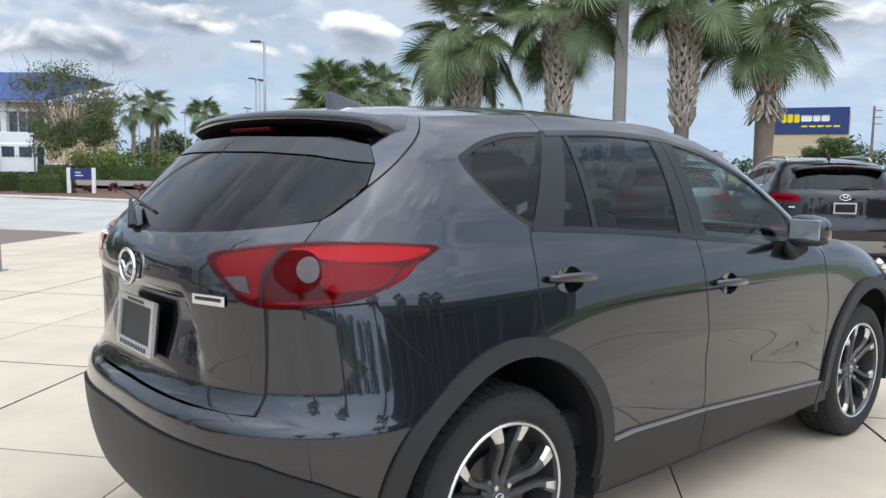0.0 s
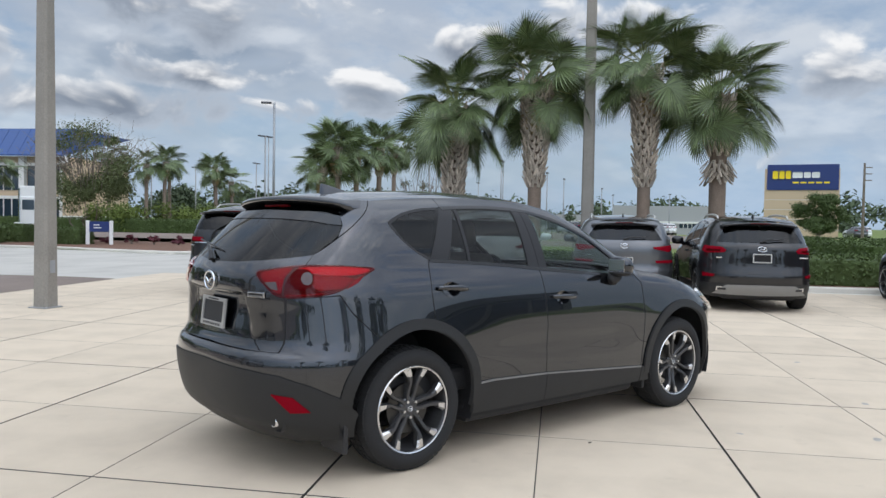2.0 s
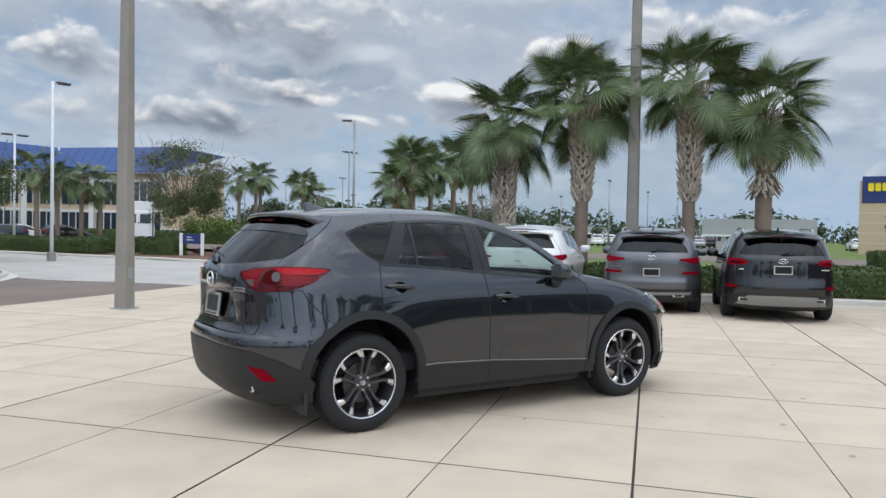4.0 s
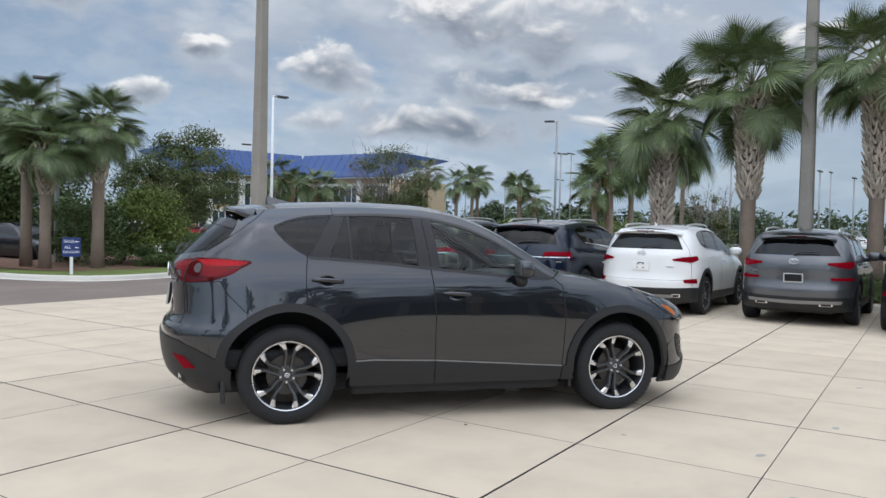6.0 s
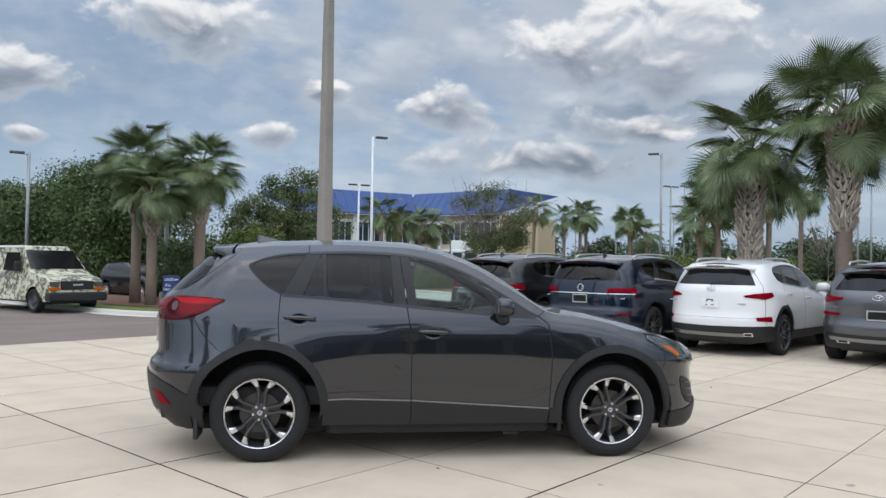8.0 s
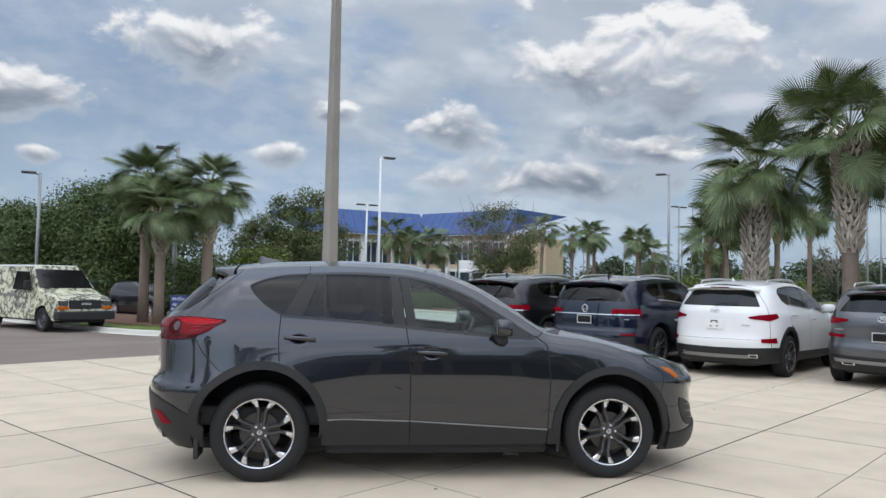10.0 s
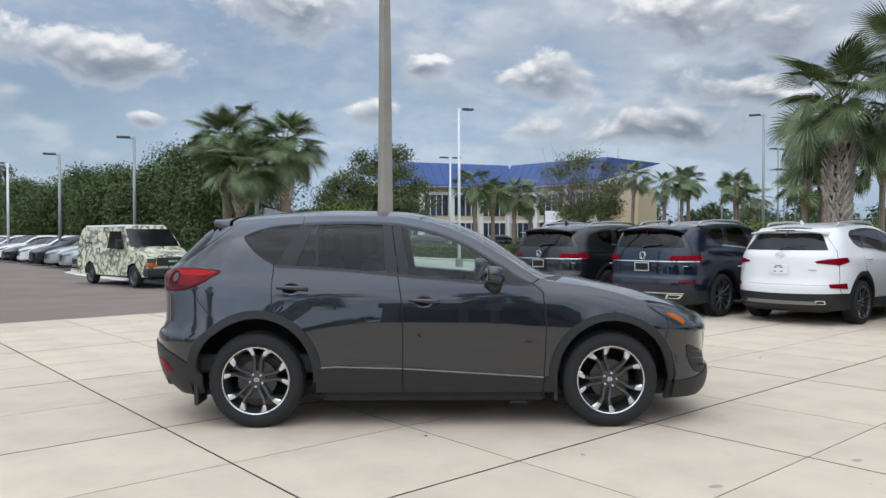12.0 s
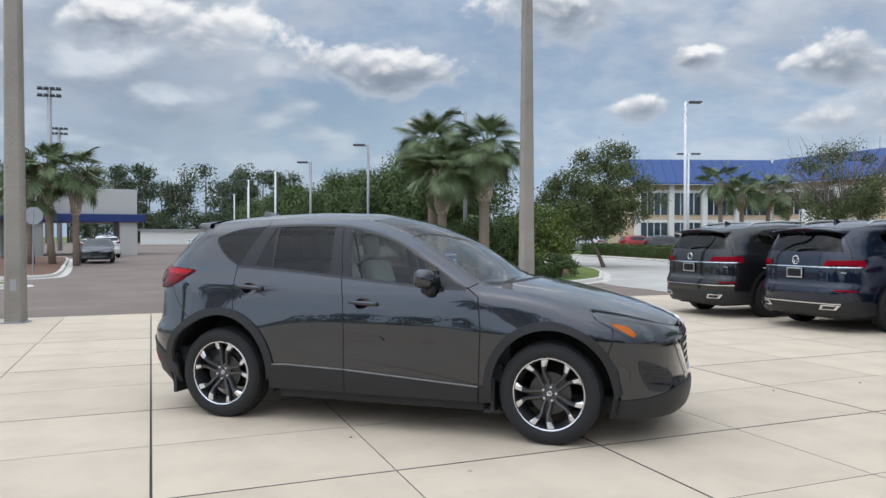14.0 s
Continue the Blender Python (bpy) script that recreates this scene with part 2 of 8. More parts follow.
POLE_CONC = surf("pole_concrete", (0.265, 0.245, 0.215), 0.85, var=0.30, scale=1.6, fine=40, fine_var=0.25, bump=0.4, bump_scale=150)
WHITE_METAL = surf("white_post", (0.72, 0.73, 0.74), 0.45, var=0.06)
GREY_METAL = surf("grey_post", (0.33, 0.34, 0.35), 0.5, 0.3, var=0.08)
DARK_METAL = surf("dark_metal", (0.09, 0.09, 0.10), 0.5, 0.3)
BOOT = surf("palm_boot", (0.50, 0.425, 0.345), 0.9, var=0.3, scale=5, fine=50, fine_var=0.25, bump=0.6, bump_scale=60, island=0.35)
PALM_BARK = surf("palm_bark", (0.23, 0.175, 0.135), 0.95, var=0.25, scale=4, fine=40, fine_var=0.3, bump=0.9, bump_scale=30)
FROND = surf("palm_frond", (0.122, 0.163, 0.068), 0.36, var=0.25, scale=2, fine=20, fine_var=0.2, island=0.38, spec=0.4)
STALK = surf("palm_stalk", (0.24, 0.26, 0.10), 0.5, var=0.15, scale=3)
FROND_DRY = surf("palm_frond_dry", (0.33, 0.24, 0.12), 0.85, var=0.25, scale=3, island=0.3)
LEAF = surf("leaf", (0.078, 0.112, 0.038), 0.6, var=0.25, scale=0.8, fine=9, fine_var=0.25, island=0.22, spec=0.2)
LEAF_LIGHT = surf("leaf_light", (0.118, 0.155, 0.034), 0.6, var=0.3, scale=1.0, fine=9, fine_var=0.25, island=0.22, spec=0.2)
LEAF_DULL = surf("leaf_dull", (0.098, 0.12, 0.048), 0.7, var=0.25, scale=0.8, fine=9, fine_var=0.2, island=0.22, spec=0.2)
LEAF_FAR = surf("leaf_far", (0.080, 0.105, 0.060), 0.8, var=0.3, scale=0.2, fine=3, fine_var=0.25, island=0.22, spec=0.2)
LEAF_RED = surf("leaf_red", (0.14, 0.045, 0.055), 0.7, island=0.4, spec=0.2)
BARK = surf("bark", (0.19, 0.155, 0.125), 0.95, var=0.3, scale=5, fine=50, fine_var=0.2, bump=0.7, bump_scale=40)
STUCCO = surf("stucco_tan", (0.56, 0.43, 0.29), 0.9, var=0.08, scale=0.5, bump=0.2)
STUCCO_WHITE = surf("stucco_white", (0.72, 0.71, 0.67), 0.85, var=0.06, scale=0.5)
UNSEEN_WALL = surf("unseen_wall", (0.20, 0.195, 0.19), 0.85, var=0.08, scale=0.5)
STUCCO_GREY = surf("stucco_grey", (0.50, 0.49, 0.46), 0.85, var=0.06, scale=0.5)
BLUE_ROOF = surf("blue_roof", (0.028, 0.075, 0.23), 0.5, var=0.1, scale=0.15, fine=4, fine_var=0.08)
BLUE_SIGN = surf("blue_sign", (0.012, 0.032, 0.15), 0.45, var=0.05)
YELLOW = surf("sign_yellow", (0.85, 0.66, 0.02), 0.5, var=0.03)
WHITE = surf("white_paint", (0.80, 0.80, 0.78), 0.45, var=0.04)
BLACK = surf("black_plastic", (0.018, 0.018, 0.02), 0.5, var=0.1)
DARK_GLASS = surf("building_glass", (0.02, 0.035, 0.05), 0.08, var=0.2, scale=0.5, spec=0.8)
FAR_WALL = surf("far_wall", (0.36, 0.36, 0.36), 0.9, var=0.06, scale=0.1)

# ---- helpers for building ----
LOT = 40.6  # degrees by which the lot's lines turn from the x axis
LU = Vector((math.cos(radians(LOT)), math.sin(radians(LOT)), 0))
LW = Vector((-LU.y, LU.x, 0))
LO = Vector((-0.71, 0.03, 0))


def lot(a, b, z=0.0):
    """A place from metres along and across the lot."""
    return LO + a * LU + b * LW + Vector((0, 0, z))


def lot_of(x, y):
    d = Vector((x, y, 0)) - LO
    return d @ LU, d @ LW


def lot_pose(a, b, z=0.0, turn=0.0):
    return Matrix.Translation(lot(a, b, z)) @ pose(0, 0, 0, 0, 0, LOT + turn)


def mesh_of(name, bm, *mats, smooth=False):
    me = bpy.data.meshes.new(name)
    bm.to_mesh(me)
    bm.free()
    for m in mats:
        me.materials.append(m)
    if smooth:
        me.polygons.foreach_set("use_smooth", [True] * len(me.polygons))
    return me


def raw(name, verts, faces, *mats, smooth=False, idx=None):
    me = bpy.data.meshes.new(name)
    me.from_pydata([tuple(v) for v in verts], [], [tuple(q) for q in faces])
    for m in mats:
        me.materials.append(m)
    if smooth:
        me.polygons.foreach_set("use_smooth", [True] * len(me.polygons))
    if idx is not None:
        me.polygons.foreach_set("material_index", list(idx))
    me.update()
    return me


def thing(name, m=None, label="", category="", group="", kind="", data=None):
    ob = new(name, data)
    if m is not None:
        ob.matrix_world = m
    return tagged(ob, label, category, group, kind)


def part(name, bm, material, parent, label="", smooth=False, at=None):
    """Links a bmesh or a mesh as one mesh object under a thing or a part."""
    me = mesh_of(name, bm, material, smooth=smooth) if isinstance(bm, bmesh.types.BMesh) else bm
    ob = new(name, me)
    ob.parent = parent
    if at is not None:
        ob.matrix_basis = at
    return tagged(ob, label)


def box(x0, x1, y0, y1, z0, z1, bevel=0.0, bm=None, seg=2):
    """A box with rounded edges."""
    bm = bm or bmesh.new()
    made = bmesh.ops.create_cube(bm, size=1.0)["verts"]
    for v in made:
        v.co = Vector(((x0 + x1) / 2 + v.co.x * (x1 - x0), (y0 + y1) / 2 + v.co.y * (y1 - y0), (z0 + z1) / 2 + v.co.z * (z1 - z0)))
    if bevel:
        edges = list({e for v in made for e in v.link_edges})
        bmesh.ops.bevel(bm, geom=edges, offset=bevel, segments=seg, profile=0.5, affect="EDGES")
    return bm


def tube(points, radii, sides=8, bm=None, caps=True):
    """A round bar along points."""
    bm = bm or bmesh.new()
    rings = []
    pts = [Vector(p) for p in points]
    for k, p in enumerate(pts):
        d = (pts[min(k + 1, len(pts) - 1)] - pts[max(k - 1, 0)]).normalized()
        side = d.cross(Vector((0, 0, 1)) if abs(d.z) < 0.9 else Vector((1, 0, 0))).normalized()
        up = side.cross(d)
        r = radii[k] if isinstance(radii, (list, tuple)) else radii
        rings.append([bm.verts.new(p + r * (math.cos(2 * math.pi * i / sides) * side + math.sin(2 * math.pi * i / sides) * up)) for i in range(sides)])
    for r0, r1 in zip(rings, rings[1:]):
        for i in range(sides):
            bm.faces.new((r0[i], r0[(i + 1) % sides], r1[(i + 1) % sides], r1[i]))
    if caps:
        bm.faces.new(rings[0][::-1])
        bm.faces.new(rings[-1])
    return bm


def lathe(profile, sides=32, axis="y", bm=None):
    """A turned body: profile of (radius, along)."""
    bm = bm or bmesh.new()
    rings = []
    for r, s in profile:
        ring = []
        for i in range(sides):
            c, d = r * math.cos(2 * math.pi * i / sides), r * math.sin(2 * math.pi * i / sides)
            ring.append(bm.verts.new((c, s, d) if axis == "y" else (c, d, s)))
        rings.append(ring)
    for r0, r1 in zip(rings, rings[1:]):
        for i in range(sides):
            bm.faces.new((r0[i], r0[(i + 1) % sides], r1[(i + 1) % sides], r1[i]))
    return bm


def prism(outline, z0, z1, bevel=0.0):
    """An upright body on an outline of (x, y)."""
    bm = bmesh.new()
    lo = [bm.verts.new((x, y, z0)) for x, y in outline]
    hi = [bm.verts.new((x, y, z1)) for x, y in outline]
    n = len(lo)
    for i in range(n):
        bm.faces.new((lo[i], lo[(i + 1) % n], hi[(i + 1) % n], hi[i]))
    top = bm.faces.new(hi)
    bm.faces.new(lo[::-1])
    if bevel:
        bmesh.ops.bevel(bm, geom=list(top.edges), offset=bevel, segments=2, profile=0.5, affect="EDGES")
    return bm


def lettering(name, body, size, material, parent, at, depth=0.004, squeeze=1.0):
    """Words in the built-in font, as a mesh part."""
    cu = bpy.data.curves.new(name, "FONT")
    cu.body, cu.size, cu.extrude, cu.align_x, cu.align_y = body, size, depth, "CENTER", "CENTER"
    tmp = new("tmp", cu)
    me = bpy.data.meshes.new_from_object(tmp)
    bpy.data.objects.remove(tmp)
    me.name = name
    me.materials.clear()
    me.materials.append(material)
    return part(name, me, None, parent, at=at @ Matrix.Diagonal((squeeze, 1, 1, 1)))


def curve2(pts, n=4):
    """A closed outline rounded by a spline."""
    p = [np.array(q, float) for q in pts]
    m, out = len(p), []
    for i in range(m):
        a, b, c, d = p[i - 1], p[i], p[(i + 1) % m], p[(i + 2) % m]
        for k in range(n):
            t = k / n
            out.append(tuple(float(v) for v in 0.5 * (2 * b + (c - a) * t + (2 * a - 5 * b + 4 * c - d) * t * t + (3 * b - a - 3 * c + d) * t**3)))
    return out

# ---- the ground ----
def flat(name, outline, z, material, label, category="ground", grid=0):
    """A flat sheet on an outline in the lot's metres."""
    bm = bmesh.new()
    bm.faces.new([bm.verts.new(lot(a, b, z)) for a, b in outline])
    ob = new(name, mesh_of(name, bm, material))
    return tagged(ob, label, category, kind="structure")


def dip(b):
    """The lot falls gently beyond the apron and rises again farther off."""
    s = lambda t: min(max(t, 0.0), 1.0) ** 2 * (3 - 2 * min(max(t, 0.0), 1.0))  # noqa: E731
    return -0.28 * s((b - 8.5) / 10.0) + 0.18 * s((b - 28) / 22)


def ground_at(x, y):
    return dip((Vector((x, y, 0)) - LO) @ LW)


def strip(name, left, right, bs, dz, material, label, category="road"):
    """A paved sheet that follows the fall of the ground: left and right edge over b."""
    rows = []
    for b in bs:
        a0, a1 = left(b), right(b)
        rows.append([lot(a0 + (a1 - a0) * k / 6, b, dip(b) + dz) for k in range(7)])
    n = len(rows)
    V = [v for r in rows for v in r]
    F = [(7 * i + k, 7 * i + k + 1, 7 * i + k + 8, 7 * i + k + 7) for i in range(n - 1) for k in range(6)]
    ob = new(name, raw(name, V, F, material, smooth=True))
    return tagged(ob, label, category, kind="structure")


def lerp_line(pts):
    xs, ys = [p[0] for p in pts], [p[1] for p in pts]
    return lambda b: float(np.interp(b, xs, ys))


BS = [6.0, 7.5, 8.5, 9.5, 10.5, 12, 13.5, 15, 16.5, 18, 20, 22, 25, 28, 31, 34, 38, 42, 46, 50, 60, 80, 120, 200]
seam = lerp_line([(6, 12.0), (9, 12.9), (11.2, 13.7), (13.5, 14.6), (18.2, 16.4), (21, 18.5), (28, 22.6), (40, 25), (200, 25)])
far_edge = lerp_line([(6, 27.2), (8, 27.6), (16.7, 29.4), (24, 31.8), (32, 33), (45, 33), (60, 31), (200, 31)])
wide = lambda name, z, m, lab: flat(name, [(-1500, -1500), (1500, -1500), (1500, 1500), (-1500, 1500)], z, m, lab)  # noqa: E731
wide("ground", -0.40, GRASS, "wide green grass reaching to the horizon")
strip("asphalt_lot", lambda b: -70.0, lambda b: seam(b) + 0.0, BS[2:], -0.02, ASPHALT, "brownish weathered asphalt of the car lot's lanes")
strip("concrete_drive", seam, far_edge, BS, -0.016, CONCRETE_ROAD, "pale worn concrete entrance drive")
strip("lawn", lambda b: 14.9, lambda b: 120.0, [-90, -60, -40, -20, -10, 0, 3, 6.2], 0.02, GRASS, "mown green lawn beyond the palm bed", "lawn")
strip("verge", lambda b: far_edge(b), lambda b: 130.0, BS, 0.03, GRASS, "rough grass beyond the drive", "lawn")


def kerb(name, pts, label, w=0.16, h=0.13, closed=True):
    """A kerb stone run along lot points: a real step with a rounded top and a flat gutter."""
    bm = bmesh.new()
    n = len(pts)
    vs = [Vector((p[0], p[1], 0)) for p in pts]
    rows = []
    for i, p in enumerate(vs):
        q0, q1 = (vs[i - 1], vs[(i + 1) % n]) if closed else (vs[max(i - 1, 0)], vs[min(i + 1, n - 1)])
        d = (q1 - q0).normalized()
        nrm = Vector((d.y, -d.x, 0))
        rows.append([bm.verts.new(lot(*(p + nrm * o).xy, z + dip(p.y))) for o, z in ((w / 2 + 0.32, -0.012), (w / 2, -0.004), (w / 2 - 0.01, h * 0.75), (w / 2 - 0.04, h), (-w / 2, h), (-w / 2, -0.05))])
    for i in range(n if closed else n - 1):
        r0, r1 = rows[i], rows[(i + 1) % n]
        for k in range(5):
            bm.faces.new((r0[k], r1[k], r1[k + 1], r0[k + 1]))
    ob = new(name, mesh_of(name, bm, KERB, smooth=False))
    return tagged(ob, label, "kerb", kind="structure")


def bed(name, outline, material, label, z=0.10, mound=0.0):
    """A planted bed inside its kerb, a little mounded."""
    n = len(outline)
    ca, cb = sum(p[0] for p in outline) / n, sum(p[1] for p in outline) / n
    rings = []
    for t in (0.0, 0.12, 0.35, 0.65):
        rings.append([lot(a + (ca - a) * t, b + (cb - b) * t, dip(b + (cb - b) * t) + z + mound * min(1.0, t * 3)) for a, b in outline])
    V = [v for r in rings for v in r] + [lot(ca, cb, dip(cb) + z + mound)]
    F = [(r * n + i, r * n + (i + 1) % n, (r + 1) * n + (i + 1) % n, (r + 1) * n + i) for r in range(3) for i in range(n)]
    F += [(3 * n + i, 3 * n + (i + 1) % n, 4 * n) for i in range(n)]
    ob = new(name, raw(name, V, F, material, smooth=True))
    tagged(ob, label, "ground", kind="structure")
    kerb("kerb", outline, "pale concrete kerb round a planted bed")


isle = [tuple(p) for p in curve2([(9.6, 17.0), (10.6, 16.2), (12.5, 16.6), (14.6, 17.6), (17.0, 19.3), (18.6, 21.6), (20.3, 24.2), (22.2, 28.0), (23.6, 32.5), (22.5, 34.5), (16.0, 35.0), (10.0, 35.0), (8.8, 33.5), (8.7, 26.0), (8.8, 20.0)], 3)]
bed("planted_island", isle, GRASS, "planted island of grass and mulch in the lot", 0.11, 0.06)
flat_mulch = [(a, b) for a, b in curve2([(10.5, 19.0), (13.0, 18.6), (15.5, 20.0), (17.6, 22.6), (19.5, 26.0), (20.0, 32.0), (11.0, 33.0), (9.9, 27.0), (9.8, 22.0)], 3)]
ca_, cb_ = 14.3, 25.5
ob_ = new("mulch_patch", raw("mulch_patch", [lot(a, b, dip(b) + 0.165) for a, b in flat_mulch] + [lot(ca_, cb_, dip(cb_) + 0.20)], [(i, (i + 1) % len(flat_mulch), len(flat_mulch)) for i in range(len(flat_mulch))], MULCH, smooth=True))
tagged(ob_, "red-brown mulch under palms and bushes", "ground", kind="structure")
front_bed = [(14.9, -44), (17.8, -44), (17.8, 3.0), (17.0, 4.4), (15.6, 4.4), (14.9, 3.6)]
bed("palm_bed", front_bed, MULCH, "mulched bed with palms behind parked cars", 0.08)
drive_edge = [(far_edge(b) + 0.1, b) for b in (4, 8, 12, 16.7, 20, 24, 28, 32, 38, 45, 52, 60, 90)]
kerb("kerb", drive_edge[::-1], "pale kerb along the entrance drive", closed=False)
strip("mulch_border", lambda b: far_edge(b) + 0.2, lambda b: far_edge(b) + (11.0 if 11 < b < 31 else 4.2), [4, 8, 10.9, 11.1, 13, 15, 16.7, 18.5, 20, 24, 28, 30.9, 31.1, 38, 45], 0.10, MULCH, "mulched border along the drive", "ground")
lane_isle = [tuple(p) for p in curve2([(-9, 28.5), (-5.5, 28.6), (-3.6, 29.6), (-3.2, 31.5), (-3.4, 38), (-4.2, 52), (-5.5, 54), (-9, 54)], 3)]
bed("lane_island", lane_isle, MULCH, "mulched island beside the dealership lane", 0.11)
near_isle = [tuple(p) for p in curve2([(-12, 22.2), (-5.5, 22.4), (-3.9, 23.4), (-4.6, 25.0), (-12, 25.4)], 3)]
bed("lane_island", near_isle, GRASS, "small grassed island at the lane's mouth", 0.11)

# slabs of the apron: cast panels with open joints
SLAB_U = Vector((math.cos(radians(41.6)), math.sin(radians(41.6)), 0))
SLAB_W = Vector((math.cos(radians(129.3)), math.sin(radians(129.3)), 0))


def make_apron():
    base = new("apron", raw("apron", [LO + a * SLAB_U + b * SLAB_W + Vector((0, 0, -0.012)) for a, b in ((-40, -30), (14.8, -30), (14.8, 8.85), (-40, 8.85))], [(0, 1, 2, 3)], JOINT))
    tagged(base, "pale cast concrete apron cut into square panels by dark joints", "pavement", kind="structure")
    return base


apron = make_apron()

# ---- car bodies ----
import itertools


def smooth_line(pts):
    """A smooth function through points (monotone cubic)."""
    xs, ys = np.array([p[0] for p in pts], float), np.array([p[1] for p in pts], float)
    h, d = np.diff(xs), np.diff(ys) / np.diff(xs)
    m = np.r_[d[0], [0 if d[i - 1] * d[i] <= 0 else 2 * d[i - 1] * d[i] / (d[i - 1] + d[i]) for i in range(1, len(d))], d[-1]]

    def f(x):
        x = np.clip(x, xs[0], xs[-1])
        i = np.clip(np.searchsorted(xs, x) - 1, 0, len(h) - 1)
        t = (x - xs[i]) / h[i]
        return (2 * t**3 - 3 * t**2 + 1) * ys[i] + (t**3 - 2 * t**2 + t) * h[i] * m[i] + (3 * t**2 - 2 * t**3) * ys[i + 1] + (t**3 - t**2) * h[i] * m[i + 1]

    lo, hi, n = float(xs[0]), float(xs[-1]), 3000
    table = [float(v) for v in f(np.linspace(lo, hi, n + 1))]
    k = n / (hi - lo)

    def quick(x):
        t = (x - lo) * k
        if t <= 0:
            return table[0]
        if t >= n:
            return table[n]
        i = int(t)
        return table[i] + (t - i) * (table[i + 1] - table[i])

    return quick


def even(s, v, n=3000):
    """A quick look-up of v over s."""
    return smooth_line(list(zip(s[:-1:4].tolist() + [s[-1]], v[:-1:4].tolist() + [v[-1]])))


class Shell:
    """The skin of a car body. q runs along the right flank (metres, as x) and on round the rear and front corners to the middle; z is height."""

    def __init__(self, half, rear, front, edge, crown, x0, x1, n_rear=3.0, n_front=2.8, taper=None, dent=None, flank=None):
        self.flank = flank  # how far the flank swells or is drawn in, over q and height
        self.dent = dent  # how far the rear is pressed in, over metres from the middle and height
        self.half, self.rear, self.front = smooth_line(half), smooth_line(rear), smooth_line(front)
        self.edge, self.crown = smooth_line(edge), smooth_line(crown)  # over x: the rail where flank turns to top; the middle line of the top
        self.x0, self.x1, self.nr, self.nf = x0, x1, n_rear, n_front
        self.taper = smooth_line(taper) if taper else (lambda x: 1.0 + 0 * x)
        self.tr = self._table(x0 - float(self.rear(0.8)), float(self.half(0.8)), n_rear)
        self.tf = self._table(float(self.front(0.6)) - x1, float(self.half(0.6)), n_front)
        self.ru, self.rv, self.fu, self.fv = (even(t[0], t[k]) for t in (self.tr, self.tf) for k in (1, 2))

    @staticmethod
    def _table(depth, half, n):
        a = np.linspace(0, np.pi / 2, 401)
        u, v = np.sin(a) ** (2 / n), np.cos(a) ** (2 / n)
        s = np.r_[0, np.cumsum(np.hypot(np.diff(u * depth), np.diff(v * half)))]
        return s, u, v

    @property
    def q_rear(self):
        return self.x0 - self.tr[0][-1]

    @property
    def q_front(self):
        return self.x1 + self.tf[0][-1]

    def rq(self, y):
        """q on the rear at this share of the half width (0 middle, 1 flank)."""
        s, u, v = self.tr
        return self.x0 - float(np.interp(-y, -v, s))

    def fq(self, y):
        s, u, v = self.tf
        return self.x1 + float(np.interp(-y, -v, s))

    def top(self, q):
        """x and the rail's height at q."""
        for z in (0.8,):
            x = self.at(q, z)[0]
        z = self.edge(x)
        for _ in range(3):
            x = self.at(q, z)[0]
            z = self.edge(x)
        return x, z

    def at(self, q, z):
        if q < self.x0:
            s, u, v = self.tr
            d = min(self.x0 - q, s[-1])
            x = self.x0 - (self.x0 - self.rear(z)) * self.ru(d)
            y = self.half(z) * self.taper(self.x0) * self.rv(d)
        elif q > self.x1:
            s, u, v = self.tf
            d = min(q - self.x1, s[-1])
            x = self.x1 + (self.front(z) - self.x1) * self.fu(d)
            y = self.half(z) * self.taper(self.x1) * self.fv(d)
        else:
            x, y = q, self.half(z) * self.taper(q)
        if self.flank:
            k = self.flank(q, z)
            x, y = (x - k * self.ru(d), y + k * self.rv(d)) if q < self.x0 else (x, y + k * self.fv(d)) if q > self.x1 else (x, y + k)
        if self.dent and q < self.x0 - 0.3:
            x += self.dent(q - self.q_rear, z)
        e = self.edge(x)
        over = max(0.0, z - (e - 0.13)) / 0.13
        y -= 0.055 * min(over, 1.3) ** 2.2  # the flank rolls over towards the rail
        return np.array([x, -max(y, 0.0), z])

    def normal(self, q, z, e=0.006):
        a = self.at(q + e, z) - self.at(q - e, z)
        b = self.at(q, z + e) - self.at(q, z - e)
        n = np.cross(a, b)
        k = np.linalg.norm(n)
        return n / k if k > 1e-12 else np.array([-1.0 if q < self.x0 else 1.0, 0, 0])

    def roof(self, q, v):
        """The top of the car: v from -1 (right rail) to 1."""
        x, z = self.top(q)
        p = self.at(q, z)
        c = float(self.crown(p[0]))
        return np.array([p[0], v * abs(p[1]), c - (c - z) * abs(v) ** 2.3])

    def roof_normal(self, q, v, e=0.01):
        a = self.roof(q + e, v) - self.roof(q - e, v)
        b = self.roof(q, min(v + e, 1.0)) - self.roof(q, v - e)
        n = np.cross(a, b)
        k = np.linalg.norm(n)
        return n / k * (1 if n[2] >= 0 else -1) if k > 1e-9 else np.array([0, 0, 1.0])


def curve(pts, n=5, closed=False):
    """Points rounded by a spline."""
    p = [np.array(q, float) for q in pts]
    out = []
    m = len(p)
    for i in range(m if closed else m - 1):
        g = (lambda k: p[k % m]) if closed else (lambda k: p[min(max(k, 0), m - 1)])
        a, b, c, d = g(i - 1), g(i), g(i + 1), g(i + 2)
        for k in range(n):
            t = k / n
            out.append(tuple(0.5 * (2 * b + (c - a) * t + (2 * a - 5 * b + 4 * c - d) * t * t + (3 * b - a - 3 * c + d) * t**3)))
    if not closed:
        out.append(tuple(p[-1]))
    return out


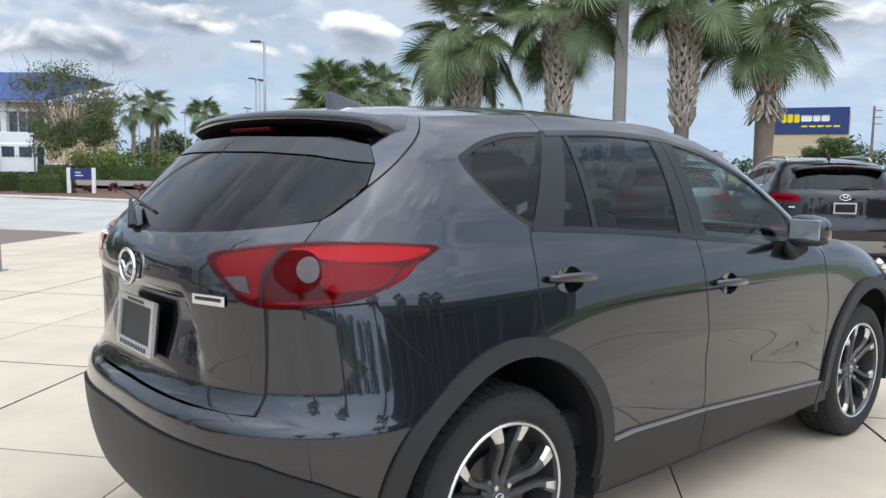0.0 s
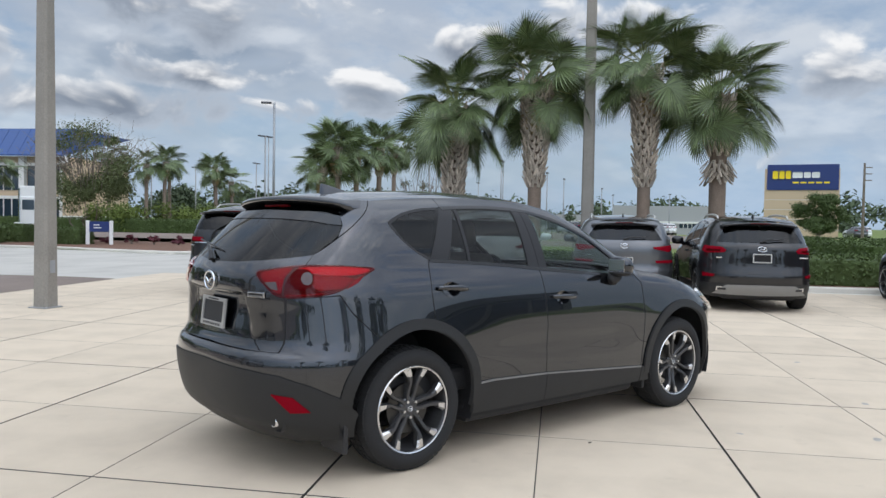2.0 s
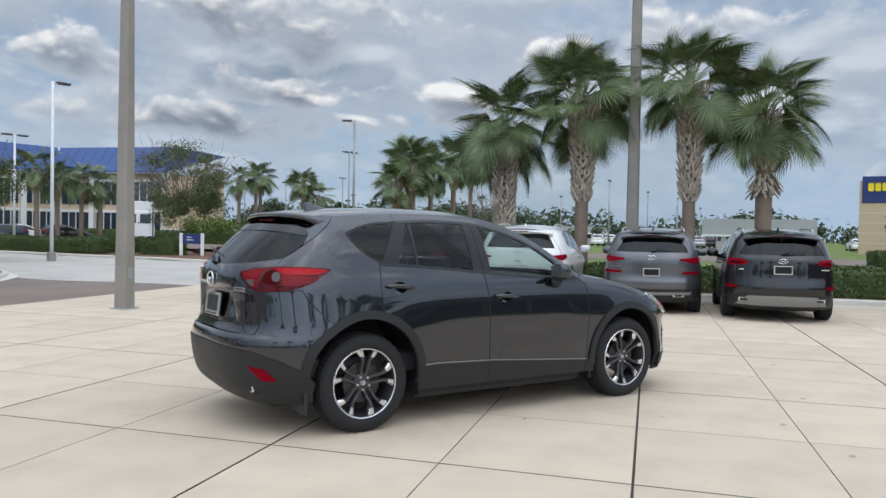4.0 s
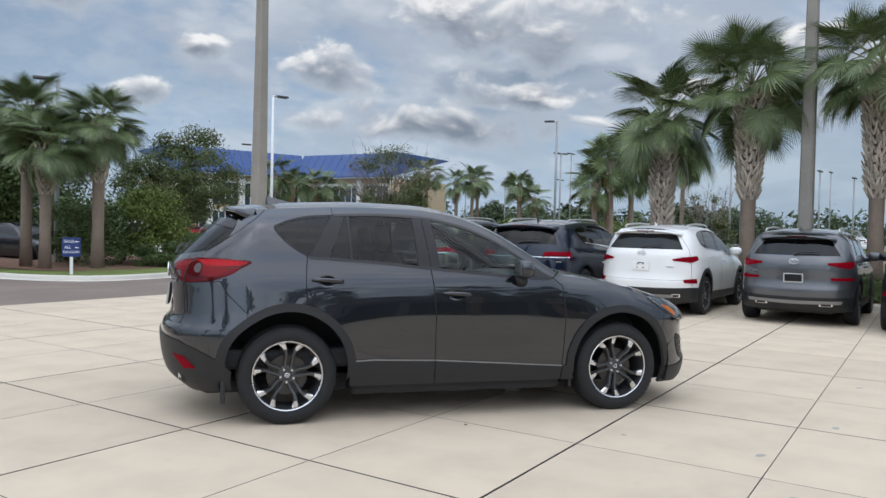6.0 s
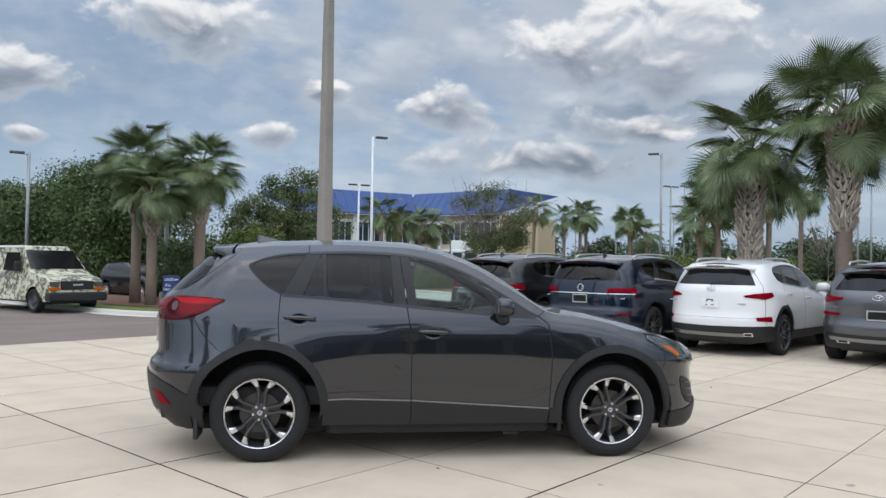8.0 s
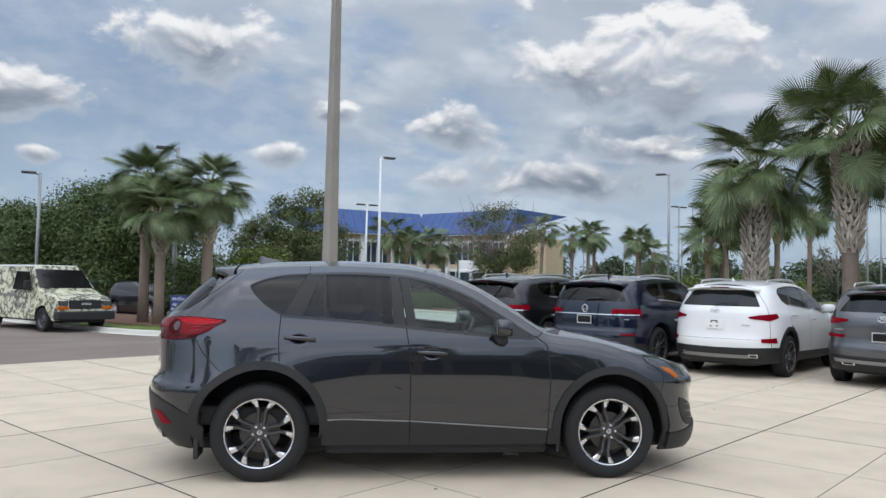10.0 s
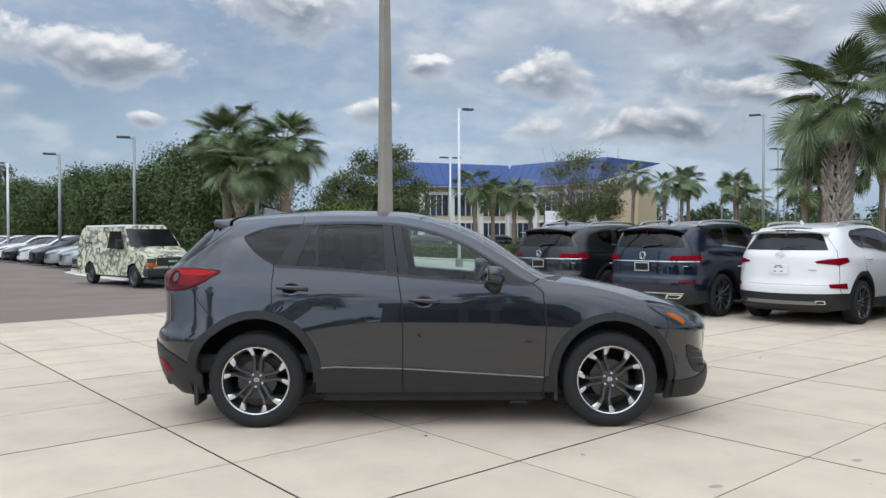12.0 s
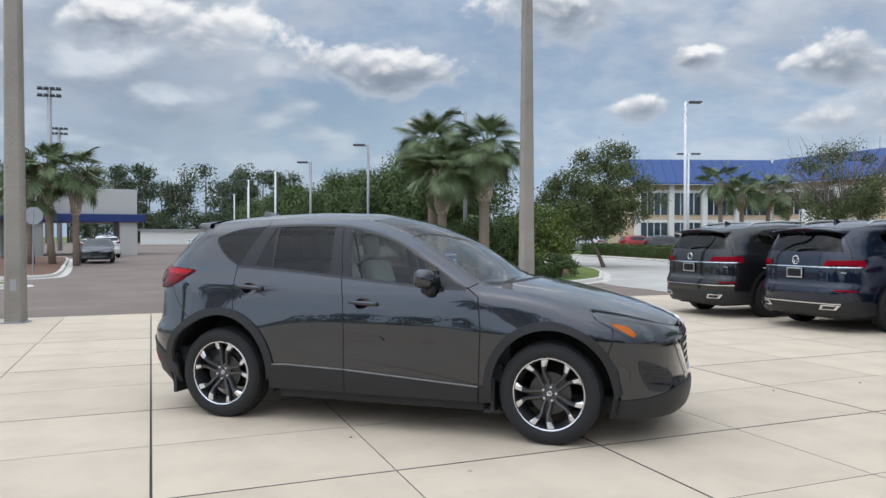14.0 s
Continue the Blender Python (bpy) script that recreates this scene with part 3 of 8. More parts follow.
def clip_cell(poly, x0, x1, y0, y1):
    for axis, lim, keep in ((0, x0, 1), (0, x1, -1), (1, y0, 1), (1, y1, -1)):
        if not poly:
            return poly
        out = []
        for a, b in zip(poly, poly[1:] + poly[:1]):
            ia, ib = (a[axis] - lim) * keep >= 0, (b[axis] - lim) * keep >= 0
            if ia:
                out.append(a)
            if ia != ib:
                t = (lim - a[axis]) / (b[axis] - a[axis])
                out.append((a[0] + t * (b[0] - a[0]), a[1] + t * (b[1] - a[1])))
        poly = out
    return poly


class Faces(list):
    """Faces of a panel; rim holds the numbers of those that turn inwards."""

    rim = ()


def panel(place, normal, poly, off=0.0, step=(0.06, 0.05), rim=0.012, mirror=0, swap=False):
    """A sheet of bodywork on a skin: poly in the skin's own two coordinates, lifted by off, with a turned-in rim.
    mirror: 0 right side, 1 left side, 2 both in one sheet. Returns vertices, faces and normals."""
    poly = [(float(a), float(b)) for a, b in poly]
    area = sum(a[0] * b[1] - b[0] * a[1] for a, b in zip(poly, poly[1:] + poly[:1]))
    if area < 0:
        poly = poly[::-1]
    xs, ys = [p[0] for p in poly], [p[1] for p in poly]
    verts, normals, faces, seen = [], [], [], {}

    def vert(p):
        k = (round(p[0], 4), round(p[1], 4))
        if k not in seen:
            n = normal(*p)
            seen[k] = len(verts)
            verts.append(place(*p) + off * n)
            normals.append(n)
        return seen[k]

    for i in range(math.floor(min(xs) / step[0]), math.ceil(max(xs) / step[0])):
        for j in range(math.floor(min(ys) / step[1]), math.ceil(max(ys) / step[1])):
            c = clip_cell(poly, i * step[0], (i + 1) * step[0], j * step[1], (j + 1) * step[1])
            f = []
            for p in c:
                v = vert(p)
                if v not in f:
                    f.append(v)
            if len(f) > 2:
                faces.append(f)
    n_main = len(faces)
    if rim:
        # the border of the sheet, turned inwards
        count = {}
        for f in faces:
            for a, b in zip(f, f[1:] + f[:1]):
                count[(a, b)] = count.get((a, b), 0) + 1
        base = len(verts)
        links = {}
        for a, b in [e for e in count if (e[1], e[0]) not in count]:
            for v in (a, b):
                if v not in links:
                    links[v] = len(verts)
                    verts.extend((verts[v], verts[v] - (rim + off) * normals[v]))
                    normals.extend((normals[v], normals[v]))
            faces.append([links[b], links[a], links[a] + 1, links[b] + 1])
    V, Nn = verts, normals
    F = Faces(faces)
    F.rim = set(range(n_main, len(faces)))
    if swap:
        F[:] = [f[::-1] for f in F]
    flip = np.array([1, -1, 1.0])
    if mirror == 1:
        V, Nn, F[:] = [v * flip for v in V], [n * flip for n in Nn], [f[::-1] for f in F]
    elif mirror == 2:
        k = len(V)
        F.rim |= {i + len(F) for i in F.rim}
        V, Nn = V + [v * flip for v in V], Nn + [n * flip for n in Nn]
        F.extend([[i + k for i in f[::-1]] for f in F[:]])
    return V, F, Nn


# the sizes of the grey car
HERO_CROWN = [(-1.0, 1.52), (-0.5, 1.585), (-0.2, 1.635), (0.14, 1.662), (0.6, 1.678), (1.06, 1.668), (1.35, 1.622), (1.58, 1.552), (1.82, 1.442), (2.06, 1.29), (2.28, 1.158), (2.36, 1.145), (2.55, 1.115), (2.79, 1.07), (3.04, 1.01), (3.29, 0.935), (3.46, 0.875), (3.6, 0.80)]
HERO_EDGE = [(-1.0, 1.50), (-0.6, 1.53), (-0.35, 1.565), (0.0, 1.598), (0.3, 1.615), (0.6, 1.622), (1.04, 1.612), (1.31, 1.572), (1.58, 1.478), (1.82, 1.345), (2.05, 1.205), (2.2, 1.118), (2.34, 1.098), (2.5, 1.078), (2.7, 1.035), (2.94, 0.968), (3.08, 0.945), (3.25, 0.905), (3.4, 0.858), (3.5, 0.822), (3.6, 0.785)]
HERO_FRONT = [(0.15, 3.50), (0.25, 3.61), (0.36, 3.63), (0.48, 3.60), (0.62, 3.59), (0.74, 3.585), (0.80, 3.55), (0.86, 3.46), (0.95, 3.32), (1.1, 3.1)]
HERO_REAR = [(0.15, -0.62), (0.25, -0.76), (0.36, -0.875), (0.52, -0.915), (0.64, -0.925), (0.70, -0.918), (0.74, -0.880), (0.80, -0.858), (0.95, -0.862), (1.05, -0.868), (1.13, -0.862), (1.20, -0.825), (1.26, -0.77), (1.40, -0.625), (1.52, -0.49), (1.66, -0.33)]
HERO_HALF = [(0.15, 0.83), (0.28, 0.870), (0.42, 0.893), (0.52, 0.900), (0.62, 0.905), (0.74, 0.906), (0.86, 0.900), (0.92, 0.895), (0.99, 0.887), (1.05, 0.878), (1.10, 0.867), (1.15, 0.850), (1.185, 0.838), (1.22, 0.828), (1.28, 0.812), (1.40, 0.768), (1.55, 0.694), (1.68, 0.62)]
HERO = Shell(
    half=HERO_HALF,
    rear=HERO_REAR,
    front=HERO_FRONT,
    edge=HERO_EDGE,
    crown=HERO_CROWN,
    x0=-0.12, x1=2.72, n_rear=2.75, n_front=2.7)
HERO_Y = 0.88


def smooth01(t):
    t = min(max(t, 0.0), 1.0)
    return t * t * (3 - 2 * t)


def sheet(name, data, material, parent, label="", smooth=True):
    """A panel as a mesh object under its car, with the skin's own normals."""
    V, F, Nn = data
    me = raw(name, V, F, material, smooth=smooth)
    if smooth:
        me.normals_split_custom_set_from_vertices([tuple(n) for n in Nn])
    # rims of painted panels are black: shade of the gaps put into the colour
    if material.name.endswith("paint") and len(me.polygons) == len(F):
        me.materials.append(BLACK)
        for i in F.rim:
            me.polygons[i].material_index = 1
    ob = new(name, me)
    ob.parent = parent
    return tagged(ob, label)


def arc(c, r, a0, a1, n=14, squash=1.0):
    return [(c[0] + r * math.cos(radians(a0 + (a1 - a0) * k / n)), c[1] + r * squash * math.sin(radians(a0 + (a1 - a0) * k / n))) for k in range(n + 1)]


RUBBER = surf("tyre_rubber", (0.013, 0.013, 0.014), 0.8, var=0.15, scale=6, bump=0.2)
CLAD = surf("grey_plastic_cladding", (0.020, 0.0205, 0.0215), 0.48, spec=0.35, var=0.08, scale=4, fine=400, fine_var=0.08, bump=0.08, bump_scale=500)
PILLAR = surf("satin_pillar", (0.020, 0.020, 0.022), 0.42, var=0.05, spec=0.35)
GLOSS_BLACK = surf("gloss_black", (0.012, 0.012, 0.013), 0.12, var=0.05)
CHROME = surf("chrome", (0.75, 0.76, 0.78), 0.12, 1.0, var=0.03)
MACHINED = surf("machined_alloy", (0.72, 0.72, 0.73), 0.28, 1.0, var=0.05, fine=200)
RIM_DARK = surf("dark_alloy", (0.075, 0.075, 0.078), 0.30, 0.5, var=0.05)
BRAKE = surf("brake_disc", (0.07, 0.068, 0.066), 0.4, 0.9, var=0.1)
RED_LENS = surf("red_lens", (0.20, 0.002, 0.010), 0.12, var=0.08, spec=0.05)
RED_DEEP = surf("red_deep_lens", (0.06, 0.001, 0.002), 0.1, var=0.08, spec=0.05)
RED_GLOW = surf("red_bright_lens", (0.46, 0.004, 0.024), 0.16, var=0.1, scale=30, spec=0.05)
CLEAR_LENS = surf("clear_lens", (0.10, 0.10, 0.105), 0.15, 0.5, var=0.2, scale=25, coat=1.0)
AMBER = surf("amber_lens", (0.55, 0.12, 0.006), 0.2, var=0.1, scale=30, spec=0.05)
LAMP_DARK = surf("lamp_dark", (0.03, 0.032, 0.035), 0.18, 0.3, coat=1.0)
GREY_TRIM = surf("grey_trim", (0.25, 0.245, 0.235), 0.5, 0.3, var=0.06)
SILVER_TRIM = surf("silver_trim", (0.52, 0.51, 0.49), 0.4, 0.6, var=0.06)
CABIN = surf("cabin_black", (0.02, 0.02, 0.022), 0.7, var=0.1)
SEAT = surf("seat_leather", (0.36, 0.335, 0.285), 0.55, var=0.12, bump=0.1)
PLATE_BLANK = surf("plate_insert", (0.018, 0.019, 0.021), 0.5, var=0.15)
GLASS_CLEAR = glass("window_glass", (0.80, 0.89, 0.84), 1.38)
GLASS_TINT = glass("tinted_glass", (0.17, 0.178, 0.18), 1.36)
GLASS_DARK = glass("dark_tinted_glass", (0.09, 0.095, 0.10), 1.40)
LENS_COVER = glass("lens_cover", (0.90, 0.92, 0.93), 1.3)
LAMP_COVER = glass("lamp_cover", (0.93, 0.30, 0.36), 1.33)
BULB = surf("lamp_reflector", (0.085, 0.065, 0.068), 0.3, 0.2, var=0.2, scale=40)
BLACK_MATTE = surf("matte_black", (0.008, 0.008, 0.009), 0.9, spec=0.05)
GLASS_SCREEN = glass("windscreen_glass", (0.62, 0.72, 0.70), 1.75)


def rim_mesh(style):
    """An alloy wheel, axle along y, its face towards -y. Twin spokes with machined tips, or plain spokes."""
    bm = bmesh.new()
    lathe([(0.272, -0.112), (0.266, -0.116), (0.256, -0.112), (0.250, -0.098), (0.244, -0.03), (0.246, 0.09), (0.262, 0.10)], 48, bm=bm)
    for f in bm.faces:
        c = f.calc_center_median()
        f.material_index = 1 if math.hypot(c.x, c.z) > 0.254 and c.y < -0.09 else 0
    pairs, spread, w_hub, w_rim = style

    def spoke(a_hub, a_rim):
        rings = []
        for k in range(9):
            t = k / 8
            r = 0.045 + t * 0.212
            a = a_hub + (a_rim - a_hub) * smooth01(t * 1.15)
            w = (w_hub + (w_rim - w_hub) * t**2.0) / 2
            y = -0.078 - 0.026 * math.sin(t * 1.9) ** 2 - 0.006 * t
            d = 0.030
            rad, tan = Vector((math.cos(a), 0, math.sin(a))), Vector((-math.sin(a), 0, math.cos(a)))
            rings.append([bm.verts.new(rad * r + tan * s * w + Vector((0, yy, 0))) for s, yy in ((-1, y + d), (-0.98, y + 0.006), (-0.72, y), (0.72, y), (0.98, y + 0.006), (1, y + d))])
        for k, (r0, r1) in enumerate(zip(rings, rings[1:])):
            for i in range(5):
                f = bm.faces.new((r0[i], r0[i + 1], r1[i + 1], r1[i]))
                f.material_index = 1 if i == 2 and k >= 6 or (style[0] == 10 and i == 2) else 0

    for p in range(pairs):
        a = 2 * math.pi * p / pairs + math.pi / 2 - 0.1
        if spread:
            spoke(a - spread * 0.45, a - spread)
            spoke(a + spread * 0.45, a + spread)
        else:
            spoke(a, a + 0.05)
    lathe([(0.0, -0.088), (0.040, -0.088), (0.066, -0.084), (0.074, -0.070), (0.074, -0.02)], 24, bm=bm)
    for p in range(5):
        a = 2 * math.pi * p / 5 + 0.3
        c = Vector((0.056 * math.cos(a), 0, 0.056 * math.sin(a)))
        lug = bmesh.ops.create_cone(bm, cap_ends=True, segments=6, radius1=0.010, radius2=0.009, depth=0.022)["verts"]
        for v in lug:
            v.co = Vector((v.co.x, -0.092 + v.co.z, v.co.y)) + c
            for f in v.link_faces:
                f.material_index = 1
    return mesh_of("rim", bm, RIM_DARK, MACHINED, smooth=False)


def tyre_mesh(r=0.362, w=0.225, tread=True):
    bm = bmesh.new()
    h = w / 2
    s = r / 0.362
    lathe([(0.262, -h + 0.004), (0.272, -h - 0.004), (0.300, -h - 0.010), (0.325 * s, -h - 0.006), (0.346 * s, -h + 0.010), (0.357 * s, -h + 0.028), (r - 0.003, -h + 0.05), (r, 0), (r - 0.003, h - 0.05), (0.357 * s, h - 0.028), (0.340 * s, h), (0.262, h)], 56, bm=bm)
    body = mesh_of("tyre", bm, RUBBER, smooth=True)
    bm = bmesh.new()
    if tread:
        for k in range(56):
            a = 2 * math.pi * k / 56
            for y0, y1, sk in ((-h + 0.012, -h + 0.052, 0.02), (-0.045, -0.006, -0.02), (0.006, 0.045, 0.02), (h - 0.052, h - 0.012, -0.02)):
                q = [(a - 0.040, y0), (a + 0.040, y0), (a + 0.040 + sk, y1), (a - 0.040 + sk, y1)]
                rr = [r + 0.003 - (0.012 if abs(y) > h - 0.02 else 0) for _, y in q]
                top = [bm.verts.new((R * math.cos(t), y, R * math.sin(t))) for (t, y), R in zip(q, rr)]
                low = [bm.verts.new(((R - 0.012) * math.cos(t), y, (R - 0.012) * math.sin(t))) for (t, y), R in zip(q, rr)]
                bm.faces.new(top)
                for i in range(4):
                    bm.faces.new((low[i], low[(i + 1) % 4], top[(i + 1) % 4], top[i]))
    return body, mesh_of("tread", bm, RUBBER)


def disc_mesh():
    return mesh_of("brake_disc", lathe([(0.0, -0.03), (0.07, -0.03), (0.072, -0.045), (0.150, -0.045), (0.150, -0.02), (0.0, -0.02)], 32), BRAKE)


WHEELS = {}
TWIN = (5, 0.22, 0.0, 0.0)


def twin_rim_mesh():
    """A dark alloy wheel of five spoke pairs that part towards the rim and end in machined wedges; the middle holds a badge and five nuts."""
    bm = bmesh.new()
    lathe([(0.272, -0.108), (0.267, -0.113), (0.259, -0.110), (0.252, -0.096), (0.240, -0.02), (0.236, 0.07), (0.262, 0.10)], 60, bm=bm)
    for f in bm.faces:
        c = f.calc_center_median()
        f.material_index = 1 if math.hypot(c.x, c.z) > 0.256 and c.y < -0.10 else 0
    for p in range(5):
        mid = 2 * math.pi * p / 5 + math.pi / 2 - 0.1
        for s in (-1, 1):
            rings = []
            for k in range(13):
                t = k / 12
                r = 0.040 + t * 0.219
                a = mid + s * (0.30 * (1 - smooth01(t * 1.6)) + 0.155 * (1 - t) * t * 2 + 0.232 * t * t)
                flare = max(0.0, (t - 0.55) / 0.45)
                w0, w1 = 0.0145 - 0.003 * t + 0.004 * flare, 0.0145 - 0.003 * t + 0.034 * flare**1.4
                if s < 0:
                    w0, w1 = w1, w0
                y = -0.070 - 0.034 * math.sin(t * 1.75) ** 2
                rad, tan = Vector((math.cos(a), 0, math.sin(a))), Vector((-math.sin(a), 0, math.cos(a)))
                rings.append([bm.verts.new(rad * r + tan * o + Vector((0, yy, 0))) for o, yy in ((-w0, y + 0.045), (-w0, y + 0.010), (-w0 * 0.6, y), (w1 * 0.6, y), (w1, y + 0.010), (w1, y + 0.045))])
            for k, (r0, r1) in enumerate(zip(rings, rings[1:])):
                for i in range(5):
                    f = bm.faces.new((r0[i], r0[i + 1], r1[i + 1], r1[i]))
                    f.material_index = 1 if k >= 9 and i == 2 or k >= 9 and i == (3 if s > 0 else 1) else 0
    lathe([(0.0, -0.074), (0.026, -0.074), (0.030, -0.070), (0.060, -0.066), (0.072, -0.058), (0.074, -0.01)], 30, bm=bm)
    ring = [(0.019 * math.cos(a), -0.076, 0.015 * math.sin(a)) for a in np.linspace(0, 2 * math.pi, 17)]
    n0 = len(bm.faces)
    tube(ring, 0.0022, 6, bm, caps=False)
    tube([(-0.016, -0.077, 0.005), (0, -0.077, -0.004), (0.016, -0.077, 0.005)], 0.0025, 6, bm)
    for p in range(5):
        a = 2 * math.pi * p / 5 + math.pi / 2 + 0.53
        c = Vector((0.052 * math.cos(a), 0, 0.052 * math.sin(a)))
        nut = bmesh.ops.create_cone(bm, cap_ends=True, segments=6, radius1=0.0095, radius2=0.008, depth=0.024)["verts"]
        for v in nut:
            v.co = Vector((v.co.x, -0.076 + v.co.z, v.co.y)) + c
    bm.faces.ensure_lookup_table()
    for f in bm.faces[n0:]:
        f.material_index = 1
    bmesh.ops.recalc_face_normals(bm, faces=bm.faces)
    return mesh_of("rim", bm, RIM_DARK, MACHINED, smooth=False)


def wheel(parent, x, y, r, style, mirror=False, name="wheel", turn=None):
    """A wheel with tyre, alloy rim and brake disc, as a part of its car."""
    key = (style, round(r, 3))
    if key not in WHEELS:
        WHEELS[key] = (*tyre_mesh(r), twin_rim_mesh() if style == TWIN else rim_mesh(style), disc_mesh())
    ob = new(name, WHEELS[key][0])
    ob.parent = parent
    ob.matrix_basis = pose(x, y, r - 0.004, 0, 12 + 37 * x if turn is None else turn, 180 if mirror else 0)
    for n, me in zip(("tread", "rim", "brake_disc"), WHEELS[key][1:]):
        c = new(n, me)
        c.parent = ob
        if n == "tread":
            tagged(c, kind="stuff")
        if n == "rim" and (r > 0.37 or turn is not None):
            c.scale = (1.02, 1, 1.02) if r > 0.37 else (0.962, 1, 0.962)
    ob.name = "wheel"
    return tagged(ob, "black rubber tyre on an alloy rim")


def liner(parent, x, y0, y1, r):
    """The dark inside of a wheel arch."""
    bm = bmesh.new()
    rows = []
    for y in (y0, y1):
        rows.append([bm.verts.new((x + r * math.cos(a), y, 0.40 + r * math.sin(a))) for a in np.linspace(-0.35, math.pi + 0.35, 18)])
    for i in range(17):
        bm.faces.new((rows[0][i], rows[0][i + 1], rows[1][i + 1], rows[1][i]))
    bm.faces.new(rows[1])
    return part("arch_liner", bm, CABIN, parent, smooth=False)


def seat(parent, x, y, s=1.0, name="seat", material=None):
    """A car seat: cushion, back and head rest in one upholstered body."""
    bm = box(x - 0.05, x + 0.48, y - 0.25, y + 0.25, 0.55, 0.72, 0.06)
    back = box(-0.07, 0.07, -0.25, 0.25, 0.0, 0.62, 0.06)
    back.transform(pose(x - 0.02, y, 0.66, 0, -17, 0))
    head = box(-0.05, 0.05, -0.13, 0.13, 0.0, 0.19, 0.045)
    head.transform(pose(x - 0.22, y, 1.29, 0, -10, 0))
    for other in (back, head):
        me = bpy.data.meshes.new("t")
        other.to_mesh(me)
        bm.from_mesh(me)
        bpy.data.meshes.remove(me)
        other.free()
    return part(name, bm, material or SEAT, parent, smooth=True)


def steering_wheel(parent, x, y, z):
    bm = bmesh.new()
    ring = [(0.18 * math.cos(a), 0.18 * math.sin(a), 0) for a in np.linspace(0, 2 * math.pi, 25)]
    tube(ring, 0.016, 8, bm, caps=False)
    box(-0.17, 0.17, -0.022, 0.022, -0.02, 0.0, 0.006, bm)
    box(-0.06, 0.06, -0.06, 0.04, -0.03, 0.012, 0.015, bm)
    return part("steering_wheel", bm, BLACK, parent, at=pose(x, y, z, 0, -65, 0) @ pose(0, 0, 0, 0, 0, 90), smooth=True)


def door_handle(parent, place, normal, q, z, length=0.235, material=None):
    """A pull handle that stands off the door, with its cup behind."""
    bm = bmesh.new()
    rows = []
    for k in range(11):
        t = k / 10
        p = place(q + (t - 0.5) * length, z - 0.012 * t)
        n = normal(q + (t - 0.5) * length, z)
        off = 0.012 + 0.030 * math.sin(math.pi * min(max(t, 0.02), 0.98)) ** 0.55
        h = 0.0135 * (0.75 + 0.25 * math.sin(math.pi * t)) + 0.004 * t
        up = np.array([0, 0, 1.0])
        rows.append([bm.verts.new(p + n * (off + a) + up * b) for a, b in ((-0.012, -h), (-0.004, -h * 1.1), (0.004, -h * 0.6), (0.006, 0), (0.004, h * 0.6), (-0.004, h * 1.1), (-0.012, h))])
    for r0, r1 in zip(rows, rows[1:]):
        for i in range(6):
            bm.faces.new((r0[i], r1[i], r1[i + 1], r0[i + 1]))
    bm.faces.new(rows[0])
    bm.faces.new(rows[-1][::-1])
    bmesh.ops.recalc_face_normals(bm, faces=bm.faces)
    return part("door_handle", bm, material, parent, smooth=True)


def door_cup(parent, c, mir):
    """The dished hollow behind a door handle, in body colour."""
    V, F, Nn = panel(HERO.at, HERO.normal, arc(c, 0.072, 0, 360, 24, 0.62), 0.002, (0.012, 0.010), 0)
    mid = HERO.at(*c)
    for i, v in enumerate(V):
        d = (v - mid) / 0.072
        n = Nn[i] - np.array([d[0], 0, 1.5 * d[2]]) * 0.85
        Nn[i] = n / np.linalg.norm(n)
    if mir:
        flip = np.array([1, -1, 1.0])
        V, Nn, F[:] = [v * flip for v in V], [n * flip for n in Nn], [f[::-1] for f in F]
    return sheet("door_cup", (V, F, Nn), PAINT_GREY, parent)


def hero_dent(w, z):
    """The scoop that holds the number plate."""
    edge = 0.385 + 0.36 * (1.05 - z)
    return 0.036 * smooth01((edge - w) / 0.05) * smooth01((1.062 - z) / 0.03) * smooth01((z - 0.77) / 0.22)


HERO.dent = hero_dent


def bell(t):
    return math.exp(-t * t) if abs(t) < 3.5 else 0.0


def hero_flank(q, z):
    """Haunches over the wheels, and the long scoop pressed into the lower doors."""
    out = 0.036 * bell((z - 0.60) / 0.23) * bell((q + 0.22) / 0.60) + 0.016 * bell((z - 0.74) / 0.13) * bell((q - 2.78) / 0.40)
    scoop = smooth01((q - 0.35) / 0.75) * smooth01((2.16 - q) / 0.35)
    return out - 0.009 * scoop * bell((z - 0.655 + 0.02 * (q - 1.2)) / 0.085)


HERO.flank = hero_flank
PAINT_GREY = car_paint("dark_grey_paint", (0.026, 0.029, 0.0365), 0.95, 0.25, 1.68)
BELT = [(0.135, 1.236), (0.38, 1.222), (0.70, 1.200), (1.08, 1.164), (1.50, 1.128), (1.87, 1.098), (2.10, 1.092)]
DLO_TOP = [(0.33, 1.556), (0.69, 1.570), (1.00, 1.560), (1.30, 1.508), (1.58, 1.404), (1.82, 1.262), (2.0, 1.148), (2.10, 1.095)]


def between(line, a, b, n=8):
    f = smooth_line(line)
    return [(x, float(f(x))) for x in np.linspace(a, b, n)]


def rail_line(sh, a, b, n=10, drop=0.0):
    return [(q, sh.top(q)[1] - drop) for q in np.linspace(a, b, n)]


